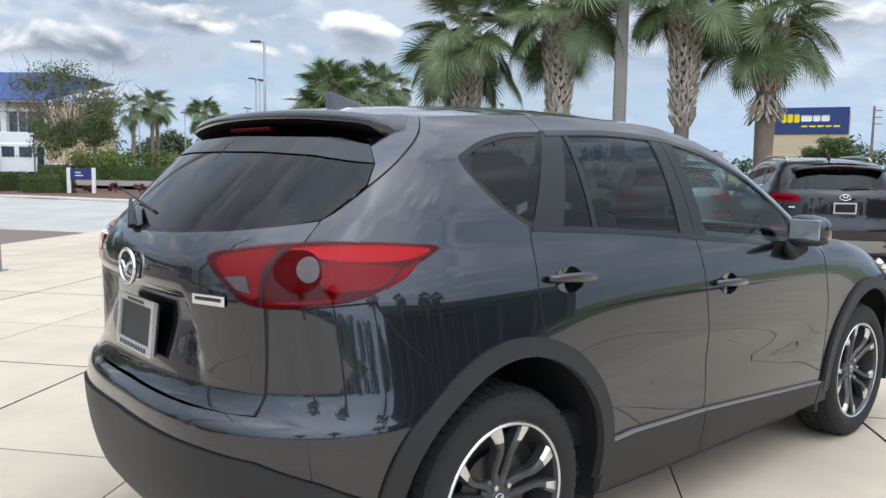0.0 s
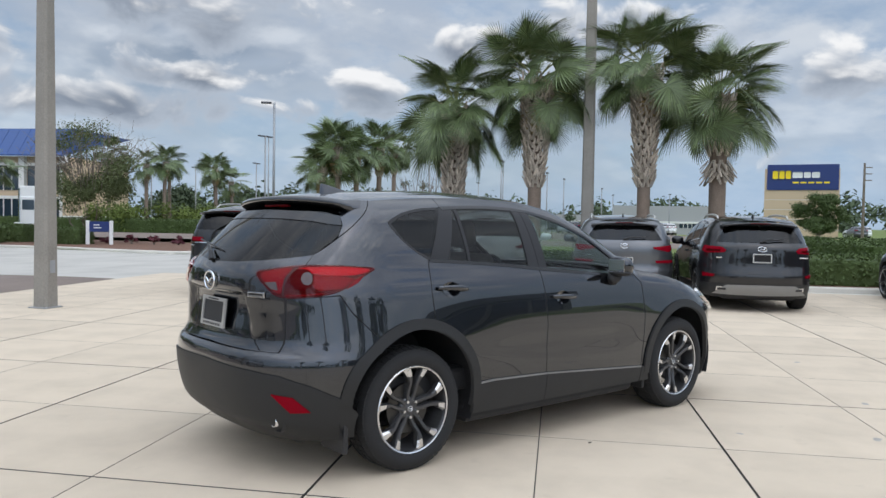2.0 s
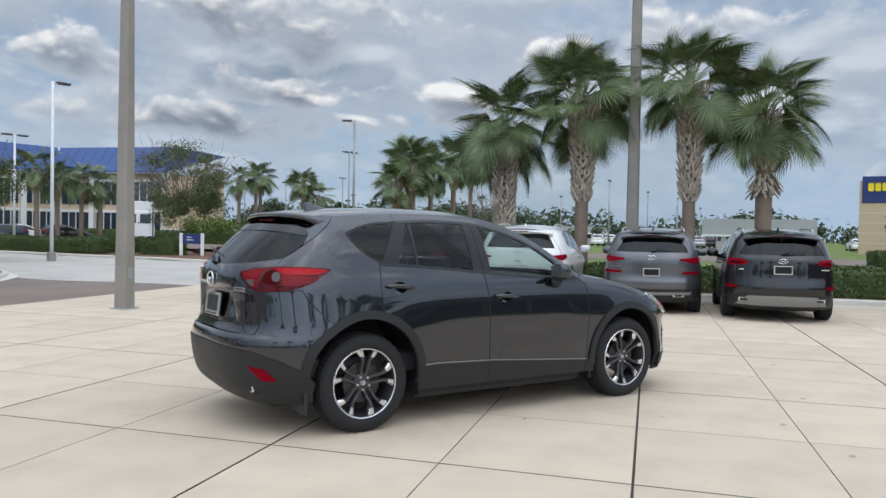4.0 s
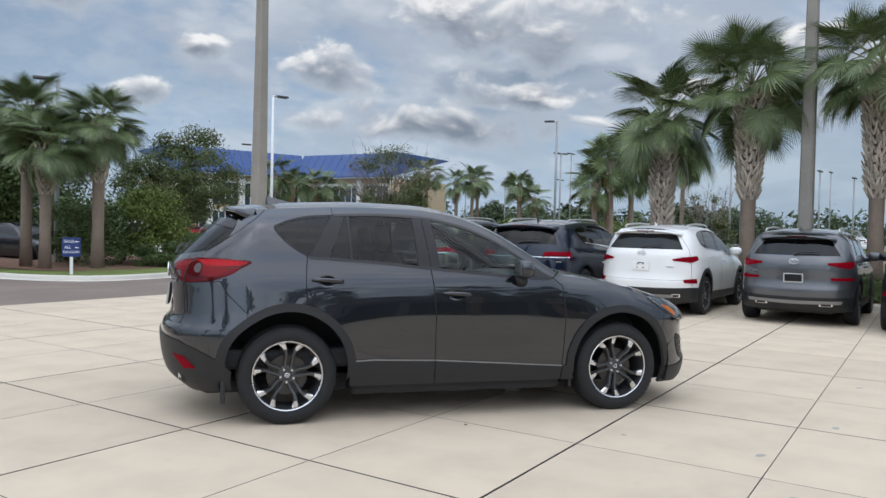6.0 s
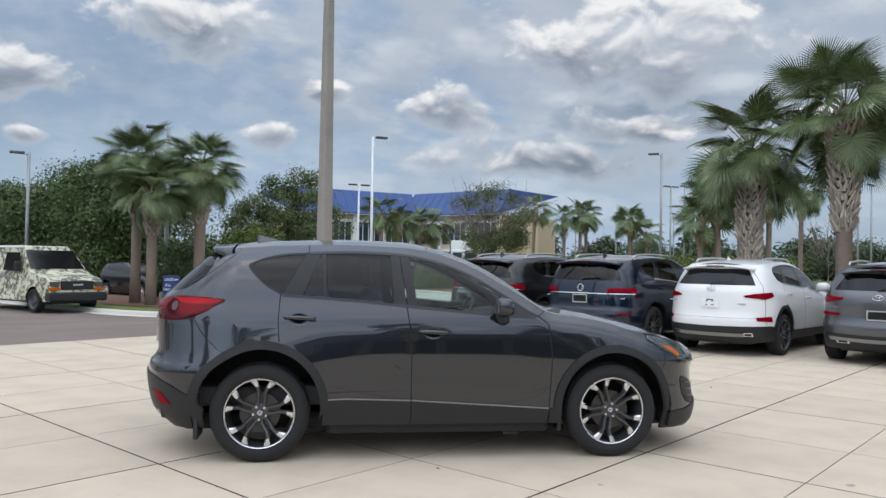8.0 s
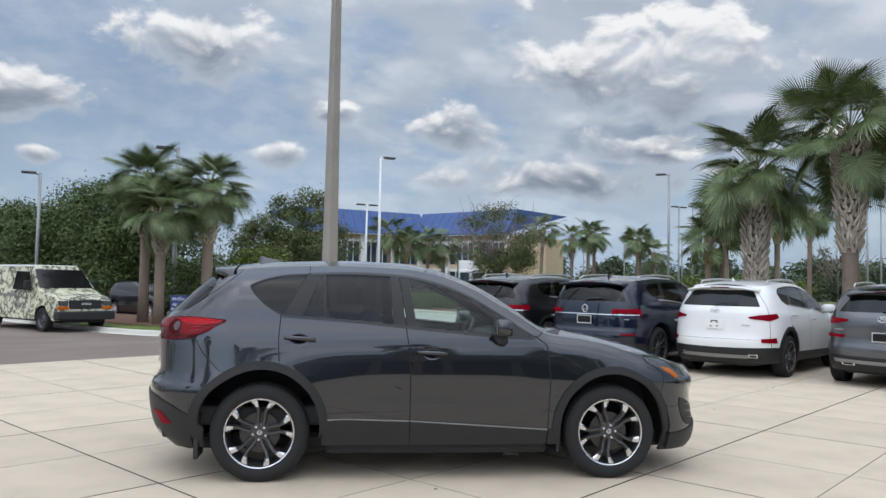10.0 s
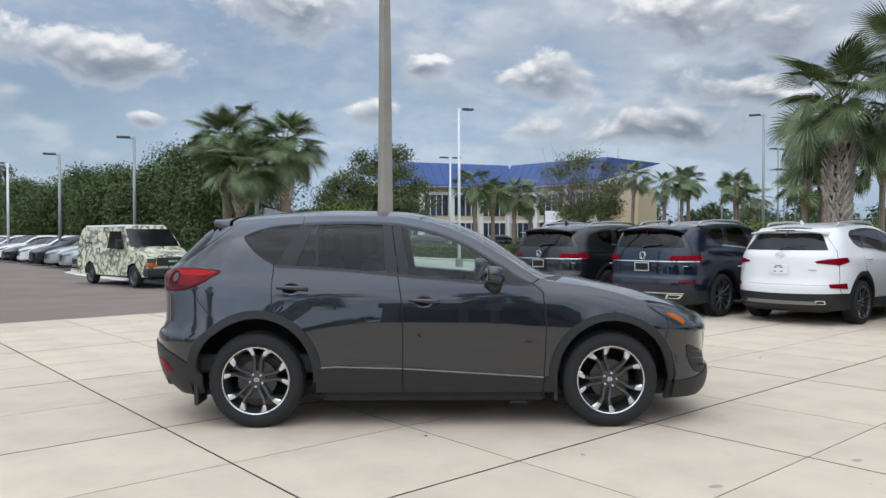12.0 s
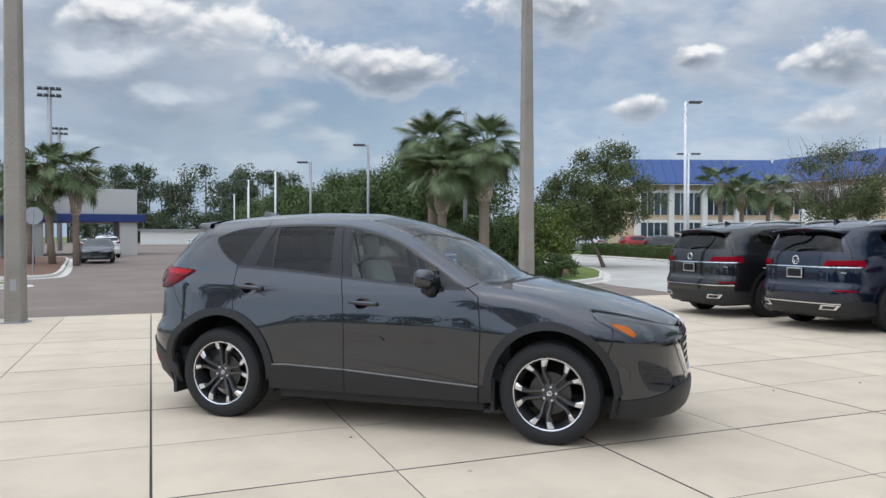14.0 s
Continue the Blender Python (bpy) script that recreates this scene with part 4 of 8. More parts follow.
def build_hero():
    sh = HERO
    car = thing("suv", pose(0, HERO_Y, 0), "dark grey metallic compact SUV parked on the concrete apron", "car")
    P, qr, qf = PAINT_GREY, sh.q_rear, sh.q_front
    A, N = sh.at, sh.normal
    rc, fc = (0.010, 0.405), (2.713, 0.393)
    gap = [(-0.692, 1.213), (-0.674, 1.272), (-0.636, 1.297), (-0.560, 1.361), (-0.417, 1.469), (-0.315, 1.532)]
    lamp_split = [(-0.797, 1.035), (-0.755, 1.13), (-0.692, 1.213)]
    glass_low = [(-0.672, 1.277), (-0.80, 1.253), (-0.99, 1.233), (-1.28, 1.214), (qr, 1.208)]
    glass_side = [(-0.610, 1.336), (-0.568, 1.372), (-0.562, 1.434), (-0.60, 1.49)]
    q_glass = curve([(-0.107, 1.45), (-0.06, 1.482), (0.03, 1.515), (0.16, 1.541), (0.315, 1.551)], 4) + [(0.158, 1.246)] + curve([(0.135, 1.243), (0.03, 1.299), (-0.05, 1.372), (-0.107, 1.45)], 4)[:-1]
    sides = ((0, "right"), (1, "left"))
    fine = (0.035, 0.03)
    for mir, _ in sides:
        def put(name, poly, mat, label="", off=0.0, parent=car, rim=0.014, step=fine):
            return sheet(name, panel(A, N, poly, off, step, rim, mir), mat, parent, label)

        quarter = [(0.128, 0.90)] + arc(rc, 0.455, 70, 120, 8) + [(-0.30, 0.832), (-0.43, 0.962), (-0.486, 1.055), (-0.60, 1.046), (-0.794, 1.036)] + lamp_split[1:] + gap[1:]
        quarter += rail_line(sh, -0.243, 0.33, 10) + [(0.33, 1.559)] + curve([(0.315, 1.555), (0.16, 1.545), (0.03, 1.519), (-0.06, 1.486), (-0.112, 1.45), (-0.055, 1.369), (0.03, 1.295), (0.128, 1.239)], 4) + [(0.118, 1.05)]
        put("quarter_panel", quarter, P)
        rd = put("rear_door", [(0.490, 0.285)] + arc(rc, 0.470, 6, 74, 8) + [(0.137, 0.893), (0.124, 1.05), (0.136, 1.233)] + between(BELT, 0.14, 1.073) + [(1.100, 1.0), (1.114, 0.80), (1.114, 0.285)], P)
        fd = put("front_door", [(1.122, 0.285), (1.122, 0.80), (1.108, 1.0), (1.082, 1.163)] + between(BELT, 1.09, 2.10) + [(2.178, 1.03), (2.204, 0.80), (2.186, 0.39), (2.176, 0.285)], P)
        put("front_fender", [(2.186, 0.285), (2.195, 0.39), (2.213, 0.80), (2.188, 1.033), (2.112, 1.095)] + rail_line(sh, 2.17, 3.10, 14) + [(3.16, 0.90), (3.185, 0.845), (3.11, 0.66), (3.085, 0.59)] + arc(fc, 0.452, 26, 186, 18) + [(2.27, 0.285)], P)
        put("roof_rail", rail_line(sh, 0.334, 2.16, 24) + [(2.105, 1.099)] + [(x, z + 0.004) for x, z in reversed(between(DLO_TOP, 0.334, 2.08, 20))], P)
        # shut lines: dark strips behind the gaps between panels, standing in for the shade there
        for line in ([(1.118, 0.29), (1.118, 0.80), (1.104, 1.0), (1.079, 1.16)], [(2.181, 0.29), (2.191, 0.39), (2.209, 0.80), (2.183, 1.032), (2.106, 1.094)],
                     [(0.132, 0.90), (0.121, 1.05), (0.132, 1.236)], [(a - 0.003, b + 0.003) for a, b in gap[2:]], [(-0.302, 0.830), (-0.432, 0.960), (-0.488, 1.052), (-0.60, 1.044), (-0.79, 1.033)],
                     [(-0.813, 0.74), (-0.806, 0.85), (-0.798, 1.035)], [(-0.757, 1.13), (-0.694, 1.213), (-0.676, 1.271)]):
            nx = [Vector((b[1] - a[1], a[0] - b[0])).normalized() * 0.010 for a, b in zip(line, line[1:])]
            nx.append(nx[-1])
            put("shut_line", [(a + n.x, b + n.y) for (a, b), n in zip(line, nx)] + [(a - n.x, b - n.y) for (a, b), n in reversed(list(zip(line, nx)))], CABIN, "", -0.007, rim=0)
        loop = [Vector(p) for p in q_glass]
        seal_v, seal_n = [], []
        for i, p in enumerate(loop):
            d = (loop[(i + 1) % len(loop)] - loop[i - 1]).normalized()
            for o in (-0.011, 0.008):
                qq = (p.x - d.y * o, p.y + d.x * o)
                n = N(*qq)
                seal_v.append(A(*qq) - 0.001 * n)
                seal_n.append(n)
        m = 2 * len(loop)
        seal_f = Faces([[2 * i, (2 * i + 2) % m, (2 * i + 3) % m, 2 * i + 1] for i in range(len(loop))])
        if mir:
            seal_v, seal_n = [v * np.array([1, -1, 1.0]) for v in seal_v], [n * np.array([1, -1, 1.0]) for n in seal_n]
        sheet("window_seal", (seal_v, seal_f, seal_n), CABIN, car)
        # windows and pillar trims
        put("quarter_window", q_glass, GLASS_DARK, "dark tinted quarter glass", off=-0.003, rim=0)
        pil = put("pillar_trim", [(0.322, 1.553), (0.405, 1.557), (0.425, 1.556), (0.295, 1.232), (0.285, 1.229), (0.150, 1.241)], PILLAR, "dark door pillar trim", 0.001, rd)
        put("vent_window", [(0.424, 1.553), (0.438, 1.553), (0.452, 1.222), (0.298, 1.231)], GLASS_DARK, "", -0.002, rd, 0)
        put("window_bar", [(0.436, 1.554), (0.458, 1.555), (0.474, 1.220), (0.452, 1.222)], PILLAR, "", 0.002, rd)
        put("window_pane", [(0.456, 1.550), (0.70, 1.558), (0.958, 1.549), (0.985, 1.190), (0.70, 1.204), (0.472, 1.219)], GLASS_TINT, "tinted rear door glass", -0.002, rd, 0)
        put("pillar_trim", [(0.956, 1.560), (1.022, 1.556), (1.080, 1.168), (0.984, 1.180)], PILLAR, "", 0.002, rd)
        put("pillar_trim", [(1.030, 1.556), (1.100, 1.546), (1.162, 1.160), (1.087, 1.168)], PILLAR, "", 0.002, fd)
        put("window_pane", [(1.098, 1.540)] + between([(x, z - 0.012) for x, z in DLO_TOP], 1.12, 1.87, 14) + [(1.905, 1.105)] + between([(x, z + 0.004) for x, z in BELT], 1.88, 1.163), GLASS_CLEAR, "clear green-tinted front door glass", -0.002, fd, 0)
        put("mirror_triangle", [(1.868, 1.222), (2.085, 1.104), (2.085, 1.096), (1.902, 1.098)], BLACK, "", 0.003, fd)
        put("window_frame", [(x, z + 0.003) for x, z in between(DLO_TOP, 0.34, 2.09, 24)] + [(x, z - 0.016) for x, z in reversed(between(DLO_TOP, 0.34, 2.07, 24))], GLOSS_BLACK, "", 0.004)
        put("belt_moulding", [(x, z + 0.006) for x, z in between(BELT, 0.145, 2.09, 20)] + [(x, z - 0.013) for x, z in reversed(between(BELT, 0.145, 2.09, 20))], GLOSS_BLACK, "thin black belt strip", 0.006)
        # plastic cladding
        put("arch_trim", arc(rc, 0.494, 2, 172, 30) + arc(rc, 0.432, 176, -10, 30), CLAD, "grey plastic wheel arch trim", 0.016)
        put("arch_trim", arc(fc, 0.484, 0, 186, 30) + arc(fc, 0.424, 189, -8, 30), CLAD, "grey plastic wheel arch trim", 0.016)
        put("sill_cladding", [(0.46, 0.275), (0.46, 0.462), (0.62, 0.470), (1.114, 0.455), (1.114, 0.275)], CLAD, "", 0.013, rd)
        put("sill_cladding", [(1.122, 0.275), (1.122, 0.455), (1.60, 0.425), (2.186, 0.388), (2.176, 0.275)], CLAD, "", 0.013, fd)
        # thin pale strips paint the sky's glint on the fold above the cladding
        put("sill_moulding", [(0.50, 0.462), (0.62, 0.468), (1.113, 0.453), (1.113, 0.460), (0.62, 0.475), (0.50, 0.469)], GREY_TRIM, "", 0.016, rd, 0.004)
        put("sill_moulding", [(1.123, 0.453), (1.60, 0.423), (2.185, 0.386), (2.185, 0.393), (1.60, 0.430), (1.123, 0.460)], GREY_TRIM, "", 0.016, fd, 0.004)
        put("sill_cladding", [(2.190, 0.275), (2.197, 0.388), (2.26, 0.384), (2.30, 0.275)], CLAD, "", 0.013)
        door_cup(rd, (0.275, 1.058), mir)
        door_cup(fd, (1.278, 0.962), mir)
        h1 = door_handle(rd, A, N, 0.280, 1.068, material=P)
        h2 = door_handle(fd, A, N, 1.283, 0.972, material=P)
        if mir:
            for h in (h1, h2):
                h.scale = (1, -1, 1)
        # lamps
        lamp_out = curve([(-0.990, 1.161), (-0.89, 1.184), (-0.764, 1.203), (-0.644, 1.211), (-0.492, 1.211), (-0.36, 1.203), (-0.274, 1.191), (-0.363, 1.143), (-0.431, 1.104), (-0.494, 1.072), (-0.58, 1.051), (-0.677, 1.040), (-0.764, 1.034), (-0.85, 1.046), (-0.92, 1.097)], 3, True)
        tl = put("tail_lamp", lamp_out, RED_DEEP, "red tail lamp with clear reversing lens", 0.006, step=(0.03, 0.03))
        put("lamp_upper", curve([(-0.725, 1.194), (-0.50, 1.204), (-0.31, 1.190), (-0.36, 1.166), (-0.46, 1.158), (-0.62, 1.166)], 3, True), RED_GLOW, "bright red light guide", 0.010, tl, 0.003)
        put("lamp_reflector", [(-0.625, 1.160), (-0.47, 1.152), (-0.405, 1.140), (-0.47, 1.090), (-0.60, 1.078), (-0.635, 1.10)], RED_LENS, "red reflector", 0.010, tl, 0.003)
        put("lamp_reflector", [(-0.395, 1.140), (-0.34, 1.160), (-0.385, 1.118), (-0.455, 1.085)], RED_LENS, "", 0.010, tl, 0.003)
        put("lamp_strip", [(-0.79, 1.052), (-0.68, 1.056), (-0.58, 1.066), (-0.58, 1.060), (-0.68, 1.050), (-0.79, 1.046)], RED_LENS, "", 0.010, tl, 0.003)
        put("lamp_bowl", arc((-0.693, 1.133), 0.066, 0, 360, 26, 0.84), RED_DEEP, "dark lamp bowl", 0.0185, tl, 0.004)
        put("reversing_lens", arc((-0.664, 1.138), 0.031, 0, 360, 20, 1.05), BULB, "clear reversing lens", 0.0195, tl, 0.004)
        put("lamp_inner", curve([(-0.955, 1.158), (-0.86, 1.182), (-0.765, 1.192), (-0.795, 1.140), (-0.815, 1.065), (-0.85, 1.064), (-0.915, 1.112)], 3, True), RED_LENS, "", 0.010, tl, 0.003)
        put("reversing_lens", [(-0.913, 1.113), (-0.843, 1.118), (-0.831, 1.074), (-0.872, 1.080)], BULB, "", 0.0195, tl, 0.003)
        put("lamp_divider", [(-0.730, 1.203), (-0.773, 1.153), (-0.794, 1.097), (-0.802, 1.036), (-0.810, 1.036), (-0.802, 1.097), (-0.781, 1.153), (-0.738, 1.203)], BLACK, "", 0.014, tl, 0.003)
        put("lamp_cover", lamp_out, LAMP_COVER, "clear glossy lens cover", 0.0175, tl, 0.010, (0.03, 0.03))
        hl_out = curve([(3.110, 0.934), (3.36, 0.900), (3.62, 0.842), (3.80, 0.797), (3.81, 0.70), (3.62, 0.706), (3.43, 0.735), (3.30, 0.765), (3.185, 0.842)], 3, True)
        hl = put("headlamp", hl_out, LAMP_DARK, "dark headlamp with amber marker", 0.012, step=(0.03, 0.03))
        put("lens_cover", hl_out, LENS_COVER, "clear headlamp cover", 0.024, hl, 0.010, (0.03, 0.03))
        put("amber_marker", [(3.20, 0.866), (3.30, 0.842), (3.33, 0.79), (3.30, 0.772), (3.22, 0.832)], AMBER, "amber side marker", 0.016, hl, 0.003)
        put("projector_lens", arc((3.43, 0.79), 0.045, 0, 360, 20), CLEAR_LENS, "", 0.018, hl, 0.004)
        put("projector_lens", arc((3.60, 0.765), 0.036, 0, 360, 20), CLEAR_LENS, "", 0.018, hl, 0.004)
        put("lamp_strip", [(3.14, 0.925), (3.36, 0.890), (3.62, 0.832), (3.78, 0.790), (3.78, 0.778), (3.60, 0.818), (3.36, 0.875), (3.16, 0.912)], CLEAR_LENS, "", 0.015, hl, 0.003)
    both = lambda name, poly, mat, label="", off=0.0, parent=car, rim=0.014, step=fine: sheet(name, panel(A, N, poly, off, step, rim, 2), mat, parent, label)  # noqa: E731
    gate = both("tailgate", [(-0.697, 1.213), (-0.679, 1.270)] + glass_low[1:] + [(qr, 0.742), (-1.33, 0.739), (-1.084, 0.737), (-0.90, 0.735), (-0.832, 0.739), (-0.820, 0.78), (-0.812, 0.85), (-0.802, 1.035), (-0.760, 1.13)], P, step=(0.025, 0.02))
    both("rear_window", glass_low[:1] + glass_side + [(-0.75, 1.515), (qr, 1.525)] + glass_low[:0:-1], GLASS_DARK, "dark tinted rear window", -0.002, gate, 0.0)
    # the black band also stands in for the spoiler's shade on the glass
    both("window_surround", [(-0.564, 1.436), (-0.60, 1.49), (-0.85, 1.512), (qr, 1.524), (qr, 1.470), (-1.14, 1.468), (-0.85, 1.458), (-0.65, 1.440)], GLOSS_BLACK, "black glass band that also holds the spoiler's shade", 0.002, gate, 0.0, (0.02, 0.02))
    for mir, _ in sides:
        sheet("spoiler_fin", panel(A, N, [(-0.672, 1.277)] + [(a - 0.006, b + 0.006) for a, b in gap[2:]] + rail_line(sh, -0.252, -0.62, 6) + [(-0.597, 1.49), (-0.556, 1.434), (-0.561, 1.37), (-0.606, 1.333)], 0.0, fine, 0.014, mir), P, gate)
    both("rear_bumper", arc(rc, 0.455, 174, 120, 8) + [(-0.303, 0.829), (-0.435, 0.957), (-0.49, 1.049), (-0.60, 1.041), (-0.786, 1.030), (-0.797, 0.92), (-0.806, 0.80), (-0.820, 0.735), (-1.08, 0.730), (qr, 0.732), (qr, 0.640), (-1.27, 0.635), (-0.98, 0.624), (-0.79, 0.608), (-0.62, 0.556), (-0.47, 0.482)], P)
    low = both("bumper_cladding", [(-0.385, 0.40), (-0.47, 0.490), (-0.62, 0.565), (-0.79, 0.617), (-0.98, 0.632), (-1.27, 0.643), (qr, 0.648), (qr, 0.235), (-0.85, 0.235), (-0.60, 0.25), (-0.43, 0.265)], CLAD, "grey plastic lower bumper", 0.010)
    for mir, _ in sides:
        sheet("reflector", panel(A, N, [(-0.835, 0.517), (-0.715, 0.505), (-0.630, 0.425), (-0.735, 0.418)], 0.016, fine, 0.01, mir), RED_LENS, low, "red rear reflector")
    front = both("front_bumper", [(3.115, 0.655), (3.19, 0.842), (3.165, 0.898)] + rail_line(sh, 3.15, qf, 12, 0.012) + [(qf, 0.40), (3.72, 0.40), (3.40, 0.345), (3.14, 0.33)] + arc(fc, 0.452, -4, 28, 5), P)
    both("grille", [(3.83, 0.772), (qf, 0.765), (qf, 0.44), (3.97, 0.46), (3.84, 0.62)], BLACK, "", 0.004, front, 0.0)
    for k in range(5):
        both("grille_bar", [(3.86 + 0.02 * k, 0.745 - 0.055 * k), (qf, 0.745 - 0.055 * k), (qf, 0.723 - 0.055 * k), (3.87 + 0.02 * k, 0.723 - 0.055 * k)], GLOSS_BLACK, "", 0.014, front, 0.008)
    both("grille_wing", [(3.72, 0.735), (3.755, 0.735), (3.86, 0.62), (4.00, 0.478), (qf, 0.452), (qf, 0.424), (3.98, 0.45), (3.82, 0.61)], CHROME, "bright chrome wing round the grille", 0.018, front)
    for mir, _ in sides:
        sheet("fog_recess", panel(A, N, curve([(3.33, 0.605), (3.46, 0.585), (3.65, 0.50), (3.58, 0.40), (3.40, 0.405)], 3, True), 0.004, fine, 0.0, mir), BLACK, front)
    for k, mir in itertools.product(range(3), (0, 1)):
        sheet("fog_slat", panel(A, N, [(3.36 + 0.012 * k, 0.575 - 0.055 * k), (3.60, 0.545 - 0.055 * k), (3.59, 0.533 - 0.055 * k), (3.365 + 0.012 * k, 0.563 - 0.055 * k)], 0.012, fine, 0.006, mir), GLOSS_BLACK, front)
    both("bumper_cladding", [(3.12, 0.215), (3.13, 0.335), (3.39, 0.352), (3.71, 0.412), (qf, 0.415), (qf, 0.19), (3.5, 0.205)], CLAD, "grey plastic front apron", 0.010, car)
    # top
    R, RN = sh.roof, sh.roof_normal
    top = lambda name, poly, mat, label="", off=0.0, rim=0.012, parent=car: sheet(name, panel(R, RN, poly, off, (0.07, 0.1), rim, 2, swap=False), mat, parent, label)  # noqa: E731
    top("roof", [(-0.62, 0), (1.30, 0), (1.285, 0.5), (1.24, 0.93), (1.24, 1.0), (-0.22, 1.0), (-0.40, 0.98), (-0.62, 0.9)], P)
    top("windscreen", [(1.305, 0), (2.40, 0), (2.36, 0.5), (2.20, 0.92), (1.25, 0.925), (1.29, 0.5)], GLASS_SCREEN, "windscreen", -0.001, 0)
    for mir, _ in sides:
        sheet("windscreen_pillar", panel(R, RN, [(1.245, 0.932), (2.215, 0.925), (2.20, 1.0), (1.245, 1.0)], 0.0, (0.07, 0.1), 0.012, mir), P, car)
    top("cowl", [(2.36, 0), (2.47, 0), (2.43, 0.5), (2.29, 0.90), (2.20, 0.91), (2.33, 0.5)], BLACK, "", -0.006)
    top("hood", [(2.455, 0), (qf, 0), (qf, 0.99), (3.6, 0.985), (3.1, 0.972), (2.5, 0.955), (2.30, 0.93), (2.42, 0.5)], P)
    for mir, _ in sides:
        sheet("hood_edge", panel(R, RN, [(2.21, 0.93), (2.30, 0.935), (2.5, 0.960), (3.1, 0.977), (3.14, 1.0), (2.17, 1.0)], 0.0, (0.07, 0.1), 0.012, mir), P, car)
    # spoiler
    bm = bmesh.new()
    rows = []
    for k in range(25):
        v = -1 + 2 * k / 24
        back = -0.462 + 0.085 * abs(v) ** 2.6
        ring = []
        for s, dz in ((0.0, 0.004), (0.5, 0.004), (0.93, 0.002), (1.0, -0.014), (0.97, -0.030), (0.6, -0.055), (0.2, -0.085)):
            x = -0.24 + (back + 0.24) * s
            hw = 0.655 - 0.02 * s
            z = float(sh.crown(x)) - (float(sh.crown(x)) - float(sh.edge(x))) * abs(v) ** 2.3 + 0.016 * s * s
            ring.append(bm.verts.new((x, v * hw, z + dz)))
        rows.append(ring)
    for r0, r1 in zip(rows, rows[1:]):
        for i in range(6):
            bm.faces.new((r0[i], r1[i], r1[i + 1], r0[i + 1]))
    bm.faces.new(rows[0])
    bm.faces.new(rows[-1][::-1])
    bmesh.ops.recalc_face_normals(bm, faces=bm.faces)
    bm.faces.ensure_lookup_table()
    # lower faces turn matte black to paint in the shade under the spoiler
    for k, f in enumerate(bm.faces):
        f.material_index = 1 if k % 6 > 3 and k < 144 else 0
    sp = new("spoiler", mesh_of("spoiler", bm, P, BLACK_MATTE, smooth=True))
    sp.parent = car
    low_side = bmesh.new()
    prev = None
    for k in range(21):
        v = -0.93 + 1.86 * k / 20
        x1 = -0.446 + 0.085 * abs(v) ** 2.6
        zc = float(sh.crown(x1)) - (float(sh.crown(x1)) - float(sh.edge(x1))) * abs(v) ** 2.3
        now = [low_side.verts.new((x, v * 0.63, z)) for x, z in ((x1, zc - 0.050), (x1 + 0.09, zc - 0.082), (x1 + 0.20, zc - 0.115))]
        if prev:
            for i in range(2):
                low_side.faces.new((prev[i], now[i], now[i + 1], prev[i + 1]))
        prev = now
    # a matte black sheet deepens that painted shade
    part("spoiler_underside", low_side, BLACK_MATTE, sp, "underside with its shade painted black", True)
    part("brake_lamp", box(-0.445, -0.42, -0.15, 0.15, 1.540, 1.556, 0.004), RED_DEEP, sp, "dark red high brake lamp")
    # fin aerial
    bm = bmesh.new()
    ring0 = [bm.verts.new((x, y, float(sh.crown(x)) - 0.004)) for x, y in ((-0.13, 0), (-0.11, -0.028), (0.02, -0.026), (0.10, 0), (0.02, 0.026), (-0.11, 0.028))]
    ring1 = [bm.verts.new((x, y, z)) for x, y, z in ((-0.125, 0, 1.702), (-0.115, -0.005, 1.704), (-0.09, -0.005, 1.702), (-0.07, 0, 1.697), (-0.09, 0.005, 1.702), (-0.115, 0.005, 1.704))]
    for i in range(6):
        bm.faces.new((ring0[i], ring0[(i + 1) % 6], ring1[(i + 1) % 6], ring1[i]))
    bm.faces.new(ring1)
    part("fin_aerial", bm, P, car)
    # tailgate furniture
    xg = lambda z, w=0.0: float(A(qr + w, z)[0])  # noqa: E731
    rear_turn = pose(0, 0, 0, 90, 0, -90)  # stands up a drawing, facing backwards
    bm = bmesh.new()
    ring = [(0.068 * math.cos(a), 0.054 * math.sin(a), 0) for a in np.linspace(0, 2 * math.pi, 33)]
    tube(ring, 0.007, 8, bm, caps=False)
    tube(curve([(-0.062, 0.016, 0.004), (-0.03, 0.012, 0.004), (0, -0.012, 0.004), (0.03, 0.012, 0.004), (0.062, 0.016, 0.004)], 4), [0.004 + 0.0025 * math.sin(math.pi * k / 16) for k in range(17)], 8, bm)
    part("emblem", bm, CHROME, gate, "chrome winged emblem", True, Matrix.Translation((xg(1.095) - 0.012, 0, 1.095)) @ rear_turn)
    pm = Matrix.Translation((xg(0.91) - 0.030, -0.045, 0.912)) @ pose(0, 0, 0, 0, 6, 0) @ rear_turn
    fr = bmesh.new()
    outer, inner = [(-0.158, -0.086), (0.158, -0.086), (0.158, 0.086), (-0.158, 0.086)], [(-0.135, -0.056), (0.135, -0.056), (0.135, 0.066), (-0.135, 0.066)]
    vo, vi = [[fr.verts.new((x, y, z)) for x, y in o for z in (0.0,)] for o in (outer, inner)]
    vo2, vi2 = [[fr.verts.new((x, y, 0.012)) for x, y in o] for o in (outer, inner)]
    for i in range(4):
        j = (i + 1) % 4
        for q in ((vo2[i], vo2[j], vi2[j], vi2[i]), (vo[i], vo[j], vo2[j], vo2[i]), (vi2[i], vi2[j], vi[j], vi[i])):
            fr.faces.new(q)
    part("plate_frame", fr, SILVER_TRIM, gate, "silver number plate frame", at=pm)
